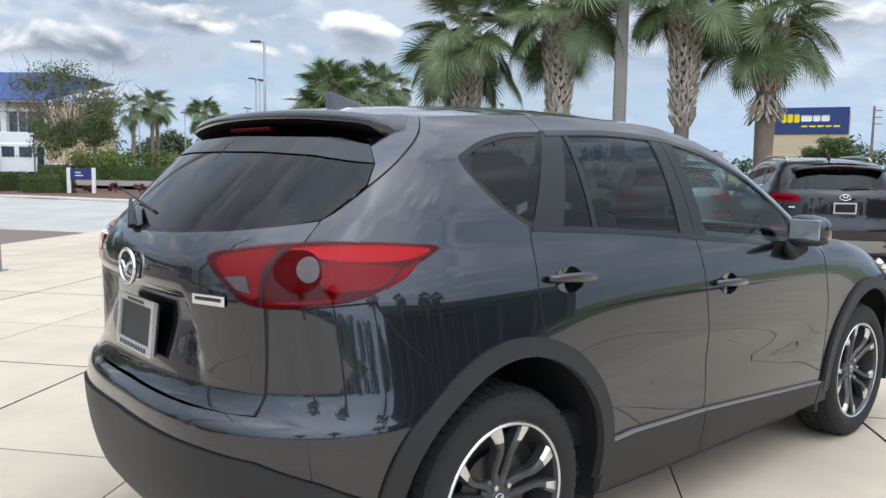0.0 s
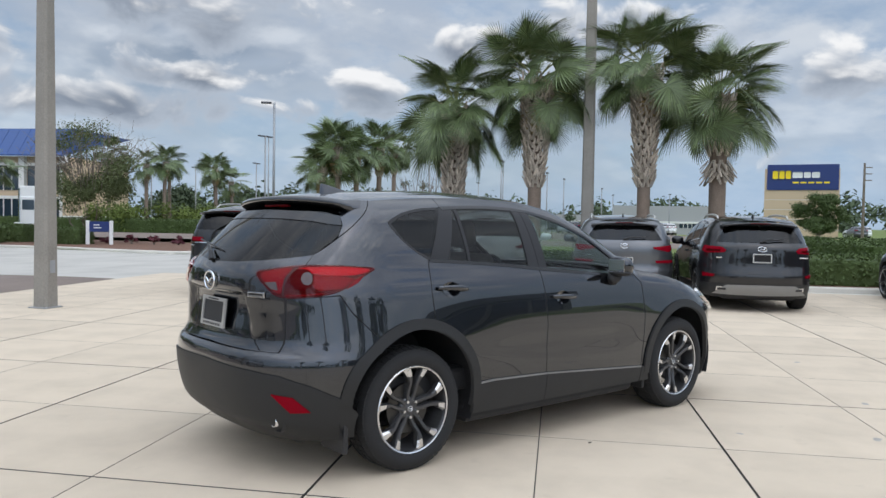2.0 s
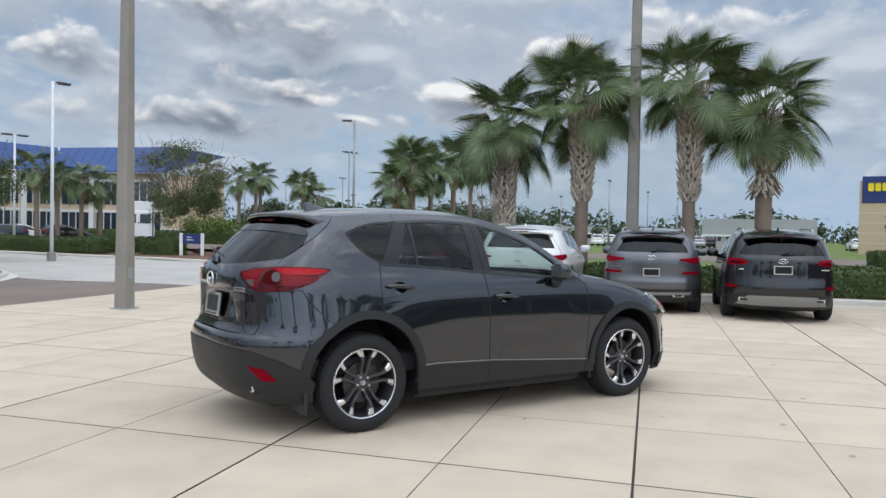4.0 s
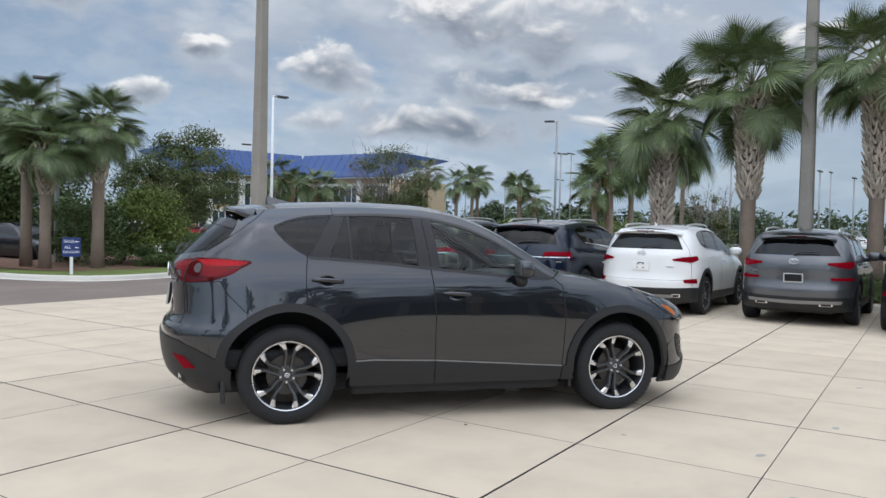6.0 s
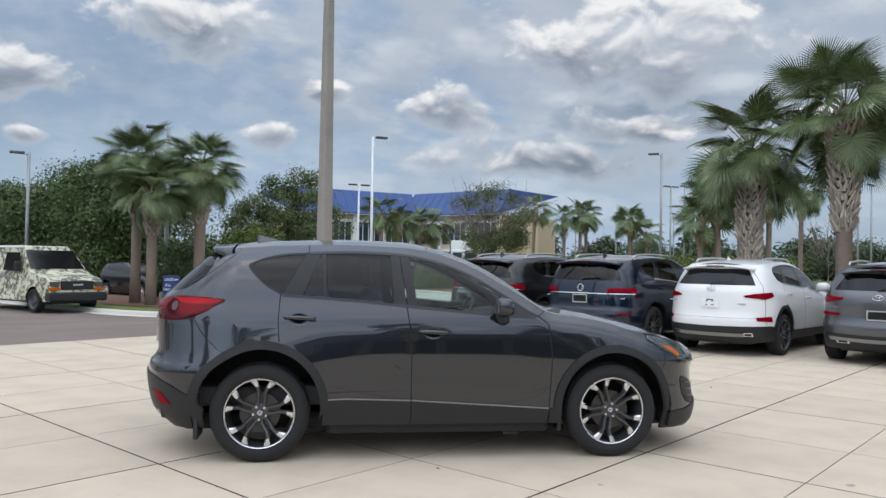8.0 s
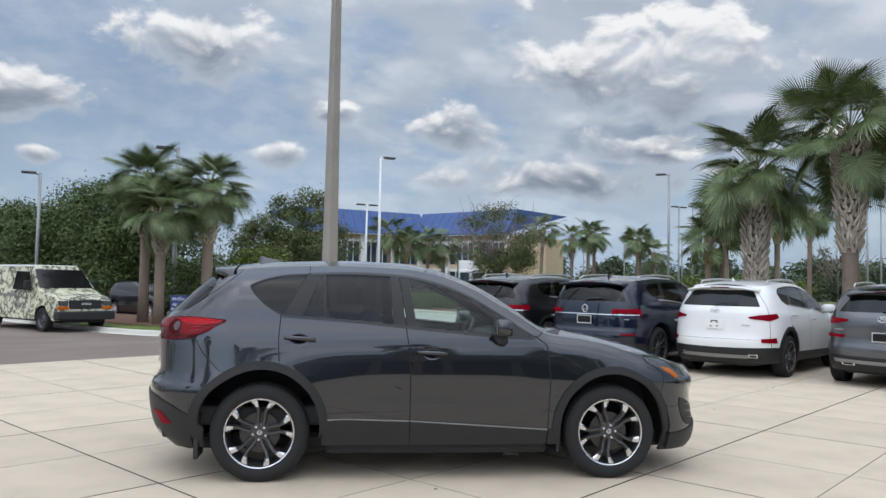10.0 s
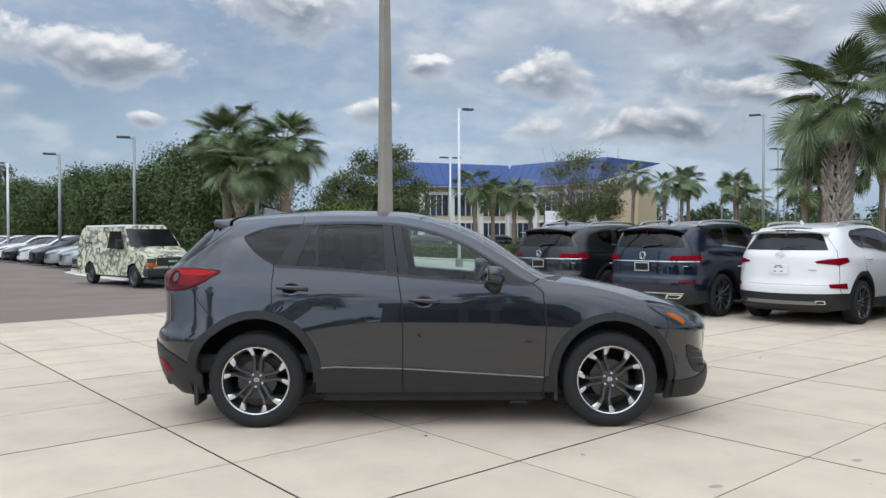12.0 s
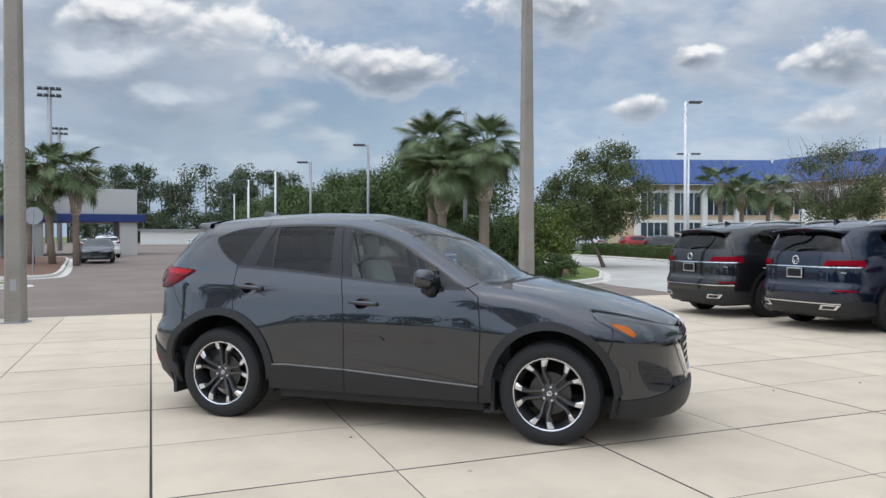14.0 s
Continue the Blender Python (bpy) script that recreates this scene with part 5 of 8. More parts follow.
    part("plate", box(-0.15, 0.15, -0.08, 0.08, -0.012, 0.004, 0.003), PLATE_BLANK, gate, "dark blank plate", at=pm)
    for k in range(10):
        part("lettering_bar", box(-0.115 + 0.024 * k, -0.115 + 0.024 * k + 0.014, -0.078, -0.064, 0.012, 0.0135), BLACK, gate, at=pm)
    part("lettering_bar", box(-0.07, 0.07, 0.071, 0.080, 0.012, 0.0135), BLACK, gate, at=pm)
    bz = (-0.99, 1.043)
    bp, bn = A(*bz), N(*bz)
    ang = math.degrees(math.atan2(bn[1], bn[0]))
    bm_at = Matrix.Translation(Vector(bp + bn * 0.002)) @ pose(0, 0, 0, 0, 0, ang + 90) @ pose(0, 0, 0, 90, 0, 0)
    part("badge", box(-0.064, 0.064, -0.015, 0.015, 0, 0.004, 0.002), CHROME, gate, "small chrome badge", at=bm_at)
    part("badge_lettering", box(-0.052, 0.052, -0.002, 0.008, 0.004, 0.0048), BLACK, gate, at=bm_at)
    wip = bmesh.new()
    tube([(xg(1.225) - 0.02, 0.10, 1.215), (xg(1.25) - 0.035, 0.13, 1.26), (xg(1.30) - 0.03, 0.30, 1.30)], [0.016, 0.012, 0.006], 8, wip)
    tube([(xg(1.275) - 0.012, 0.05, 1.268), (xg(1.33) - 0.02, 0.50, 1.325)], [0.005, 0.005], 6, wip)
    part("rear_wiper", wip, BLACK, gate)
    # exhausts, flaps, mirrors
    for s in (-1, 1):
        ex = lathe([(0.026, 0.06), (0.027, 0.0), (0.031, 0.0), (0.032, 0.16), (0.029, 0.17)], 20)
        part("exhaust_tip", ex, CHROME, car, "chrome exhaust tip", True, pose(-0.770, 0.605 * s, 0.352, 0, 0, -90))
        # a dark disc and a black ring paint the shade in pipe and recess
        part("exhaust_bore", lathe([(0.0, 0.02), (0.027, 0.02)], 16), CABIN, car, "", False, pose(-0.770, 0.605 * s, 0.352, 0, 0, -90))
        part("exhaust_recess", lathe([(0.058, 0.02), (0.062, 0.0), (0.066, 0.02), (0.066, 0.10)], 24), BLACK, car, "", True, pose(-0.742, 0.605 * s, 0.352, 0, 0, -90))
        part("mud_flap", box(-0.475, -0.44, 0.74 * s - 0.12, 0.74 * s + 0.12, 0.17, 0.50, 0.01), BLACK, car)
        part("mud_flap", box(2.27, 2.30, 0.75 * s - 0.10, 0.75 * s + 0.10, 0.20, 0.45, 0.01), BLACK, car)
        mirror = new("door_mirror", None)
        bm = bmesh.new()
        bmesh.ops.create_uvsphere(bm, u_segments=20, v_segments=12, radius=1.0)
        for v in bm.verts:
            x, y, z = v.co
            sq = lambda t: math.copysign(abs(t) ** 0.72, t)  # noqa: E731
            v.co = Vector((1.80 + max(-0.045, 0.058 * sq(x) * (1 - 0.1 * sq(z)) + (0.03 if x > 0 else 0.0) * (1 - abs(y))), s * (0.975 + 0.092 * sq(y)), 1.172 + 0.064 * sq(z) - 0.012 * sq(x)))
        bpy.data.objects.remove(mirror)
        mirror = part("door_mirror", bm, P, car, smooth=True)
        low_ = bmesh.new()
        bmesh.ops.create_uvsphere(low_, u_segments=16, v_segments=10, radius=1.0)
        for v in low_.verts:
            x, y, z = v.co
            v.co = Vector((1.80 + 0.060 * x, s * (0.970 + 0.092 * y), 1.122 + 0.026 * z))
        tube([(1.80, s * 0.93, 1.10), (1.83, s * 0.875, 1.06)], [0.05, 0.045], 10, low_)
        part("mirror_base", low_, BLACK, mirror, "", True)
        gl = box(1.750, 1.754, s * 0.975 - 0.068, s * 0.975 + 0.068, 1.128, 1.218, 0.002)
        part("mirror_glass", gl, CHROME, mirror, "", False)
    for x, flipx in ((0.0, 0), (2.70, 0)):
        for mir in (False, True):
            wheel(car, x, 0.767 if mir else -0.767, 0.365, TWIN, mir, turn=0 if x < 1 else -29)
        for s in (-1, 1):
            liner(car, x, s * 0.855, s * 0.36, 0.50)
    # inside
    part("underbody", box(-0.62, 3.35, -0.60, 0.60, 0.19, 0.33, 0.05), CABIN, car)
    part("underbody", box(0.48, 2.22, -0.80, 0.80, 0.185, 0.34, 0.04), CABIN, car)
    part("cabin_floor", box(-0.60, 2.35, -0.78, 0.78, 0.40, 0.55, 0.03), CABIN, car)
    part("bulkhead", box(2.22, 2.40, -0.74, 0.74, 0.45, 1.05, 0.05), CABIN, car)
    dash = prism([(1.86, 0.86), (1.80, 1.02), (1.90, 1.085), (2.30, 1.09), (2.30, 0.6), (1.95, 0.6)], -0.72, 0.72)
    dash.transform(Matrix(((1, 0, 0, 0), (0, 0, -1, 0), (0, 1, 0, 0), (0, 0, 0, 1))))
    part("dashboard", dash, CABIN, car)
    seat(car, 1.02, -0.37)
    seat(car, 1.02, 0.37)
    for y in (-0.48, 0.02, 0.52):
        seat(car, 0.58, y * 0.96, name="rear_seat")
    part("load_cover", box(-0.66, -0.12, -0.62, 0.62, 1.08, 1.10, 0.008), CABIN, car)
    steering_wheel(car, 1.72, 0.37, 1.02)
    part("headliner", box(-0.30, 1.22, -0.55, 0.55, 1.555, 1.57, 0.005), SEAT, car)
    return car


hero = build_hero()


# ---- the parked sport utility cars ----
PAINT_WHITE = car_paint("white_car_paint", (0.78, 0.78, 0.77), 0.0, 0.35)
PAINT_BLACK = car_paint("black_car_paint", (0.010, 0.010, 0.012), 0.2, 0.3)
PAINT_BLUE = car_paint("dark_blue_car_paint", (0.004, 0.009, 0.024), 0.4, 0.3)
PAINT_DIM = car_paint("steel_grey_car_paint", (0.10, 0.105, 0.115), 0.6, 0.33)
PAINT_SILVER = car_paint("silver_car_paint", (0.42, 0.43, 0.44), 0.7, 0.33)
BAR_DARK = surf("lettering_dark", (0.05, 0.05, 0.055), 0.5)


class Suv:
    """A parked car drawn after the same scheme of panels, stretched to its own measures."""

    def __init__(self, ro, wb, fo, width, height, rear=None, boxy=2.9, half=None):
        self.ro, self.wb, self.fo, self.hs, self.ws = ro, wb, fo, height / 1.68, width / 1.81
        X, Zm, h = self.x, self.z, HERO_TABLES
        half = half or [(Zm(z), y * self.ws) for z, y in h["half"]]
        rear = [(z, -ro + d) for z, d in rear] if rear else [(Zm(z), X(x)) for z, x in h["rear"]]
        front = [(Zm(z), X(x)) for z, x in h["front"]]
        edge, crown = ([(X(x), Zm(z)) for x, z in h[k]] for k in ("edge", "crown"))
        self.sh = Shell(half, rear, front, edge, crown, X(-0.12), X(2.72), boxy, 2.7)
        self.h0 = HERO

    def x(self, x):
        return x * self.ro / 0.925 if x < 0 else x * self.wb / 2.7 if x < 2.7 else self.wb + (x - 2.7) * self.fo / 0.93

    def z(self, z):
        return z * self.hs

    def q(self, q):
        if q < self.h0.x0:
            return self.sh.x0 - (self.h0.x0 - q) / (self.h0.x0 - self.h0.q_rear) * (self.sh.x0 - self.sh.q_rear)
        if q > self.h0.x1:
            return self.sh.x1 + (q - self.h0.x1) / (self.h0.q_front - self.h0.x1) * (self.sh.q_front - self.sh.x1)
        return self.x(q)

    def m(self, poly):
        return [(self.q(a), self.z(b)) for a, b in poly]


def rear_poly(sh, pts):
    """Points given as share of the half width and height."""
    return [(sh.rq(w), z) for w, z in pts]


def parked_suv(m, s, paint, label, style, group="cars parked nose-in along the palm bed", wheel_style=(5, 0.0, 0.05, 0.06), r=0.36):
    """Body panels, glass, lamps, plate, rails and wheels of one parked car; style holds what sets it apart at the back."""
    sh = s.sh
    car = thing("suv", m, label, "car", group)
    A, N, qr, qf = sh.at, sh.normal, sh.q_rear, sh.q_front
    st = (0.075, 0.06)
    rc, fc = s.m([(0.005, 0.395), (2.715, 0.38)])
    ra = 0.42 * r / 0.36
    clad = style.get("clad", CLAD)
    belt = s.m(BELT)
    top = s.m(DLO_TOP)
    q0 = sh.rq(0.955)
    zb = style["belt"]
    gl, gt = style["glass"], style["glass_top"]
    for mir in (0, 1):
        def put(name, poly, mat, lab="", off=0.0, parent=car, rim=0.012, step=st):
            return sheet(name, panel(A, N, poly, off, step, rim, mir), mat, parent, lab)

        xq = s.x(0.13)
        d0, d1, d2 = s.x(0.13), s.x(1.118), s.x(2.19)
        sill = s.z(0.28)
        fb = smooth_line(belt)
        put("quarter_panel", [(d0 + 0.004, fb(d0))] + [(d0, rc[1] + 0.5)] + arc(rc, ra, 68, 176, 12) + [(-0.46, 0.42), (sh.rq(0.93), 0.5), (sh.rq(0.90), style["bumper"]), (sh.rq(0.90), zb), (sh.rq(gl[1][0]) + 0.012, gt)]
            + rail_line(sh, sh.rq(gl[1][0]) + 0.03, s.x(0.33), 10) + s.m([(0.33, 1.56)]) + s.m([(-0.01, 1.53), (-0.18, 1.47), (-0.21, 1.42), (-0.10, 1.30), (0.06, 1.245)]), paint)
        rd = put("rear_door", [(d0 + 0.36, sill), (rc[0] + ra + 0.06, rc[1] + 0.05), (rc[0] + 0.36, rc[1] + 0.36), (d0 + 0.006, rc[1] + 0.51), (d0 + 0.008, fb(d0))] + between(belt, d0 + 0.01, d1 - 0.035) + [(d1 - 0.004, s.z(0.8)), (d1 - 0.004, sill)], paint)
        fd = put("front_door", [(d1 + 0.004, sill), (d1 + 0.004, s.z(0.8)), (d1 - 0.028, fb(d1))] + between(belt, d1 - 0.02, s.x(2.10)) + [(d2, s.z(0.8)), (d2 - 0.02, sill)], paint)
        put("front_fender", [(d2 - 0.012, sill), (d2 + 0.008, s.z(0.8)), (s.x(2.11), s.z(1.094))] + rail_line(sh, s.x(2.17), s.x(3.1), 8) + [(s.q(3.2), s.z(0.84)), (s.q(3.1), s.z(0.62))] + arc(fc, ra, 28, 186, 12) + [(fc[0] - ra, sill)], paint)
        put("roof_rail", rail_line(sh, s.x(0.334), s.x(2.16), 14) + [(x, z + 0.004) for x, z in reversed(between(top, s.x(0.334), s.x(2.08), 12))], paint)
        put("quarter_window", s.m([(0.31, 1.552), (0.0, 1.522), (-0.17, 1.465), (-0.20, 1.42), (-0.095, 1.308), (0.07, 1.25), (0.16, 1.246)]), GLASS_DARK, "", -0.003, car, 0)
        put("pillar_trim", s.m([(0.322, 1.553), (0.425, 1.556), (0.295, 1.232), (0.150, 1.241)]), GLOSS_BLACK, "", 0.002, rd)
        put("window_pane", s.m([(0.424, 1.550), (0.70, 1.560), (0.958, 1.549), (0.985, 1.185), (0.70, 1.202), (0.30, 1.228)]), GLASS_DARK, "tinted rear door glass", -0.002, rd, 0)
        put("pillar_trim", s.m([(0.956, 1.560), (1.100, 1.546), (1.162, 1.160), (0.984, 1.180)]), GLOSS_BLACK, "", 0.002, rd)
        put("window_pane", s.m([(1.098, 1.540)] + between([(x, z - 0.012) for x, z in DLO_TOP], 1.12, 2.0, 10) + [(2.0, 1.10)] + between([(x, z + 0.004) for x, z in BELT], 1.98, 1.163, 5)), GLASS_TINT, "front door glass", -0.002, fd, 0)
        put("belt_moulding", [(x, z + 0.008) for x, z in between(belt, d0, s.x(2.09), 12)] + [(x, z - 0.014) for x, z in reversed(between(belt, d0, s.x(2.09), 12))], style.get("moulding", CHROME), "", 0.006)
        if clad is not None:
            put("arch_trim", arc(rc, ra + 0.055, 0, 172, 18) + arc(rc, ra - 0.008, 176, -8, 18), clad, "", 0.014)
            put("arch_trim", arc(fc, ra + 0.055, 0, 184, 18) + arc(fc, ra - 0.008, 186, -8, 18), clad, "", 0.014)
            put("sill_cladding", [(rc[0] + ra, sill - 0.02), (rc[0] + ra, sill + 0.14), (fc[0] - ra, sill + 0.12), (fc[0] - ra, sill - 0.02)], clad, "", 0.013)
        for par, x, z in ((rd, 0.28, 1.06), (fd, 1.283, 0.985)):
            h = door_handle(par, A, N, s.x(x), s.z(z), 0.22, style.get("handle", paint))
            if mir:
                h.scale = (1, -1, 1)
        tl = put("tail_lamp", rear_poly(sh, style["lamp"]), RED_LENS, "red tail lamp", 0.012, step=(0.05, 0.04))
        if "lamp_dark" in style:
            put("lamp_lower", rear_poly(sh, style["lamp_dark"]), RED_DEEP, "", 0.016, tl, 0.004)
        if "reflector" in style:
            put("reflector", rear_poly(sh, style["reflector"]), RED_LENS, "red bumper reflector", 0.014)
        if "tip" in style:
            t = put("exhaust_trim", rear_poly(sh, style["tip"]), CHROME, "chrome exhaust trim", 0.02)
            cx, cz = (sum(p[k] for p in style["tip"]) / len(style["tip"]) for k in (0, 1))
            # a black plate on the trim stands in for its shaded hollow
            put("exhaust_mouth", rear_poly(sh, [(cx + 0.72 * (w - cx), cz + 0.6 * (z - cz)) for w, z in style["tip"]]), BLACK, "", 0.024, t)
    both = lambda name, poly, mat, lab="", off=0.0, parent=car, rim=0.012, step=st: sheet(name, panel(A, N, poly, off, step, rim, 2), mat, parent, lab)  # noqa: E731
    gp = rear_poly(sh, gl)
    low = [(sh.rq(w), z) for w, z in ((0.895, style["bumper"]), (0.895, zb))]
    gate = both("tailgate", low + [(sh.rq(gl[1][0]) + 0.004, gt), (qr, gt + 0.012), (qr, style["bumper"])], paint)
    both("rear_window", gp + [(qr, gp[-1][1]), (qr, gp[0][1])], GLASS_DARK, "dark tinted rear window", 0.003, gate, 0.003)
    both("rear_bumper", rear_poly(sh, [(0.925, 0.5), (0.895, style["bumper"] - 0.004), (0.0, style["bumper"] - 0.004), (0.0, style["low"]), (0.93, style["low"])]), paint if style.get("bumper_paint", True) else clad)
    lower = both("bumper_cladding", [(-0.42, s.z(0.27)), (-0.45, style["low"] + 0.02), (sh.rq(0.95), style["low"] + 0.03), (qr, style["low"] + 0.01), (qr, 0.27), (sh.rq(0.8), 0.25)], style.get("lower", clad), "dark lower bumper", 0.010)
    if "skid" in style:
        both("skid_strip", rear_poly(sh, style["skid"]), GREY_TRIM, "grey skid panel", 0.022, lower)
    if "strip" in style:
        both("chrome_strip", rear_poly(sh, style["strip"]), CHROME, "bright strip across the tailgate", 0.02, gate)
    if "strip_low" in style:
        both("chrome_strip", rear_poly(sh, style["strip_low"]), CHROME, "", 0.02, lower)
    both("front_bumper", [(s.q(3.115), s.z(0.655)), (s.q(3.17), s.z(0.90))] + rail_line(sh, s.q(3.15), qf, 6, 0.012) + [(qf, 0.25), (s.q(3.14), 0.27)] + arc(fc, ra, -4, 30, 4), paint)
    R, RN = sh.roof, sh.roof_normal
    topp = lambda name, poly, mat, off=0.0: sheet(name, panel(R, RN, poly, off, (0.14, 0.2), 0.01, 2), mat, car)  # noqa: E731
    topp("roof", [(sh.rq(gl[1][0]) + 0.0, 0.0), (s.x(1.30), 0), (s.x(1.24), 1.0), (sh.rq(gl[1][0]) + 0.03, 1.0)], paint)
    topp("windscreen", [(s.x(1.305), 0), (s.x(2.40), 0), (s.x(2.20), 0.92), (s.x(1.25), 0.925)], GLASS_TINT, -0.001)
    topp("windscreen_pillar", [(s.x(1.245), 0.932), (s.x(2.215), 0.925), (s.x(2.2), 1.0), (s.x(1.245), 1.0)], paint)
    topp("hood", [(s.x(2.40), 0), (qf, 0), (qf, 1.0), (s.x(2.17), 1.0), (s.x(2.22), 0.93)], paint)
    # spoiler over the rear window
    hw, zt = style["spoiler"]
    xt = float(sh.rear(zt))
    bm = bmesh.new()
    rows = []
    for k in range(13):
        v = -1 + 2 * k / 12
        ring = []
        for dx, dz in ((0.18, 0.03), (0.0, 0.028), (-0.10, 0.016), (-0.115, 0.004), (-0.10, -0.012), (0.02, -0.03)):
            ring.append(bm.verts.new((xt + dx + 0.05 * abs(v) ** 3, v * hw, zt + dz - 0.05 * abs(v) ** 2.5)))
        rows.append(ring)
    for r0, r1 in zip(rows, rows[1:]):
        for i in range(5):
            bm.faces.new((r0[i], r1[i], r1[i + 1], r0[i + 1]))
    bm.faces.new(rows[0])
    bm.faces.new(rows[-1][::-1])
    bmesh.ops.recalc_face_normals(bm, faces=bm.faces)
    sp = part("spoiler", bm, paint, car, smooth=True)
    part("brake_lamp", box(xt - 0.122, xt - 0.108, -0.16, 0.16, zt - 0.006, zt + 0.012, 0.003), RED_DEEP, sp, "red high brake lamp")
    # roof rails, aerial
    if style.get("rails", True):
        for sd in (-1, 1):
            pts = []
            for t in np.linspace(0, 1, 12):
                x = s.x(-0.25 + 1.5 * t)
                p = R(min(max(x, sh.x0 - 0.25), sh.x1), 0.93)
                pts.append((p[0], sd * abs(p[1]), p[2] + (0.012 if t in (0, 1) else 0.055)))
            part("roof_bar", tube(pts, [0.012] + [0.019] * 10 + [0.012], 8), SILVER_TRIM if not style.get("dark_rails") else BLACK, car, "", True)
    fin = bmesh.new()
    zc = float(sh.crown(s.x(-0.12)))
    b0 = [fin.verts.new((s.x(-0.12) + x, y, zc - 0.005)) for x, y in ((-0.11, 0), (-0.08, -0.025), (0.08, 0), (-0.08, 0.025))]
    b1 = [fin.verts.new((s.x(-0.12) + x, y, zc + 0.06)) for x, y in ((-0.10, 0), (-0.085, -0.005), (-0.06, 0), (-0.085, 0.005))]
    for i in range(4):
        fin.faces.new((b0[i], b0[(i + 1) % 4], b1[(i + 1) % 4], b1[i]))
    fin.faces.new(b1)
    part("fin_aerial", fin, paint, car)
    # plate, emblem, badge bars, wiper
    rt = pose(0, 0, 0, 90, 0, -90)
    pz = style["plate"]
    pm = Matrix.Translation((float(A(qr, pz)[0]) - 0.022, 0, pz)) @ rt
    part("plate", box(-0.155, 0.155, -0.078, 0.078, 0, 0.006, 0.003), WHITE if style.get("white_plate") else SILVER_TRIM, gate, "framed blank plate", at=pm)
    if not style.get("white_plate"):
        part("plate_insert", box(-0.135, 0.135, -0.058, 0.062, 0.006, 0.009), PLATE_BLANK, gate, "dark blank insert", at=pm)
    part("plate_insert", box(-0.135, 0.135, -0.055, 0.052, 0.006, 0.009), PLATE_BLANK if not style.get("white_plate") else WHITE, gate, at=pm)
    if style.get("white_plate"):
        for dx, dz, w in ((-0.05, 0.035, 0.04), (0.05, 0.035, 0.04), (0, 0.058, 0.12), (-0.06, -0.03, 0.03), (0.05, -0.03, 0.04)):
            part("plate_mark", box(dx - w / 2, dx + w / 2, dz - 0.008, dz + 0.008, 0.009, 0.011), BAR_DARK, gate, at=pm)
    ez = style["emblem"]
    em = bmesh.new()
    tube([(0.075 * math.cos(a), 0.042 * math.sin(a), 0) for a in np.linspace(0, 2 * math.pi, 25)], 0.006, 6, em, caps=False)
    if style.get("round_emblem"):
        for v in em.verts:
            v.co.y *= 1.5
            v.co.x *= 0.85
        tube([(-0.05, 0.03, 0.002), (-0.018, -0.045, 0.002), (0, 0.0, 0.002), (0.018, -0.045, 0.002), (0.05, 0.03, 0.002)], 0.005, 6, em)
    else:
        tube([(-0.035, -0.03, 0.002), (-0.02, 0.03, 0.002)], 0.006, 6, em)
        tube([(0.02, -0.03, 0.002), (0.035, 0.03, 0.002)], 0.006, 6, em)
        tube([(-0.028, 0, 0.002), (0.028, 0, 0.002)], 0.006, 6, em)
    part("emblem", em, CHROME, gate, "chrome oval emblem", True, Matrix.Translation((float(A(qr, ez)[0]) - 0.012, 0, ez)) @ rt)
    for wq, zz, ln in style.get("badges", ()):
        p = A(sh.rq(abs(wq)), zz)
        part("badge", box(-0.012, 0.004, -ln / 2, ln / 2, -0.010, 0.010, 0.002), CHROME if paint is not PAINT_WHITE else SILVER_TRIM, gate, "model badge", at=Matrix.Translation((p[0] - 0.004, p[1] * math.copysign(1, wq), zz)))
    wz = gp[0][1] + 0.03
    wp = bmesh.new()
    xw = float(sh.rear(wz))
    tube([(xw - 0.03, 0.02, wz - 0.02), (xw - 0.04, -0.1, wz + 0.02), (float(sh.rear(wz + 0.03)) - 0.03, -0.38, wz + 0.035)], [0.018, 0.014, 0.008], 8, wp)
    part("rear_wiper", wp, BLACK, gate)
    for sd in (-1, 1):
        mb = bmesh.new()
        bmesh.ops.create_uvsphere(mb, u_segments=14, v_segments=8, radius=1.0)
        for v in mb.verts:
            sq = lambda t: math.copysign(abs(t) ** 0.7, t)  # noqa: E731
            v.co = Vector((s.x(1.86) + 0.09 * sq(v.co.x), sd * (0.99 * s.ws + 0.12 * sq(v.co.y)), s.z(1.17) + 0.085 * sq(v.co.z)))
        tube([(s.x(1.86), sd * 0.93 * s.ws, s.z(1.13)), (s.x(1.9), sd * 0.86 * s.ws, s.z(1.10))], [0.04, 0.045], 8, mb)
        part("door_mirror", mb, paint, car, smooth=True)
        for x in (0.0, s.wb):
            wheel(car, x, sd * 0.80 * s.ws, r, wheel_style, sd > 0)
            liner(car, x, sd * 0.86 * s.ws, sd * 0.5, ra + 0.012)
    part("underbody", box(-s.ro + 0.28, s.wb + 0.6, -0.62, 0.62, 0.2, 0.42, 0.05), CABIN, car)
    part("cabin_core", box(-s.ro + 0.55, s.x(1.9), -0.66, 0.66, 0.45, s.z(1.12), 0.08), CABIN, car)
    for sx, sy in ((1.0, -0.38), (1.0, 0.38), (0.1, -0.4), (0.1, 0.4)):
        part("head_rest", box(s.x(sx) - 0.3, s.x(sx) - 0.19, sy - 0.13, sy + 0.13, s.z(1.12), s.z(1.40), 0.045), CABIN, car, smooth=True)
    return car


HERO_TABLES = dict(half=HERO_HALF, rear=HERO_REAR, front=HERO_FRONT, edge=HERO_EDGE, crown=HERO_CROWN)


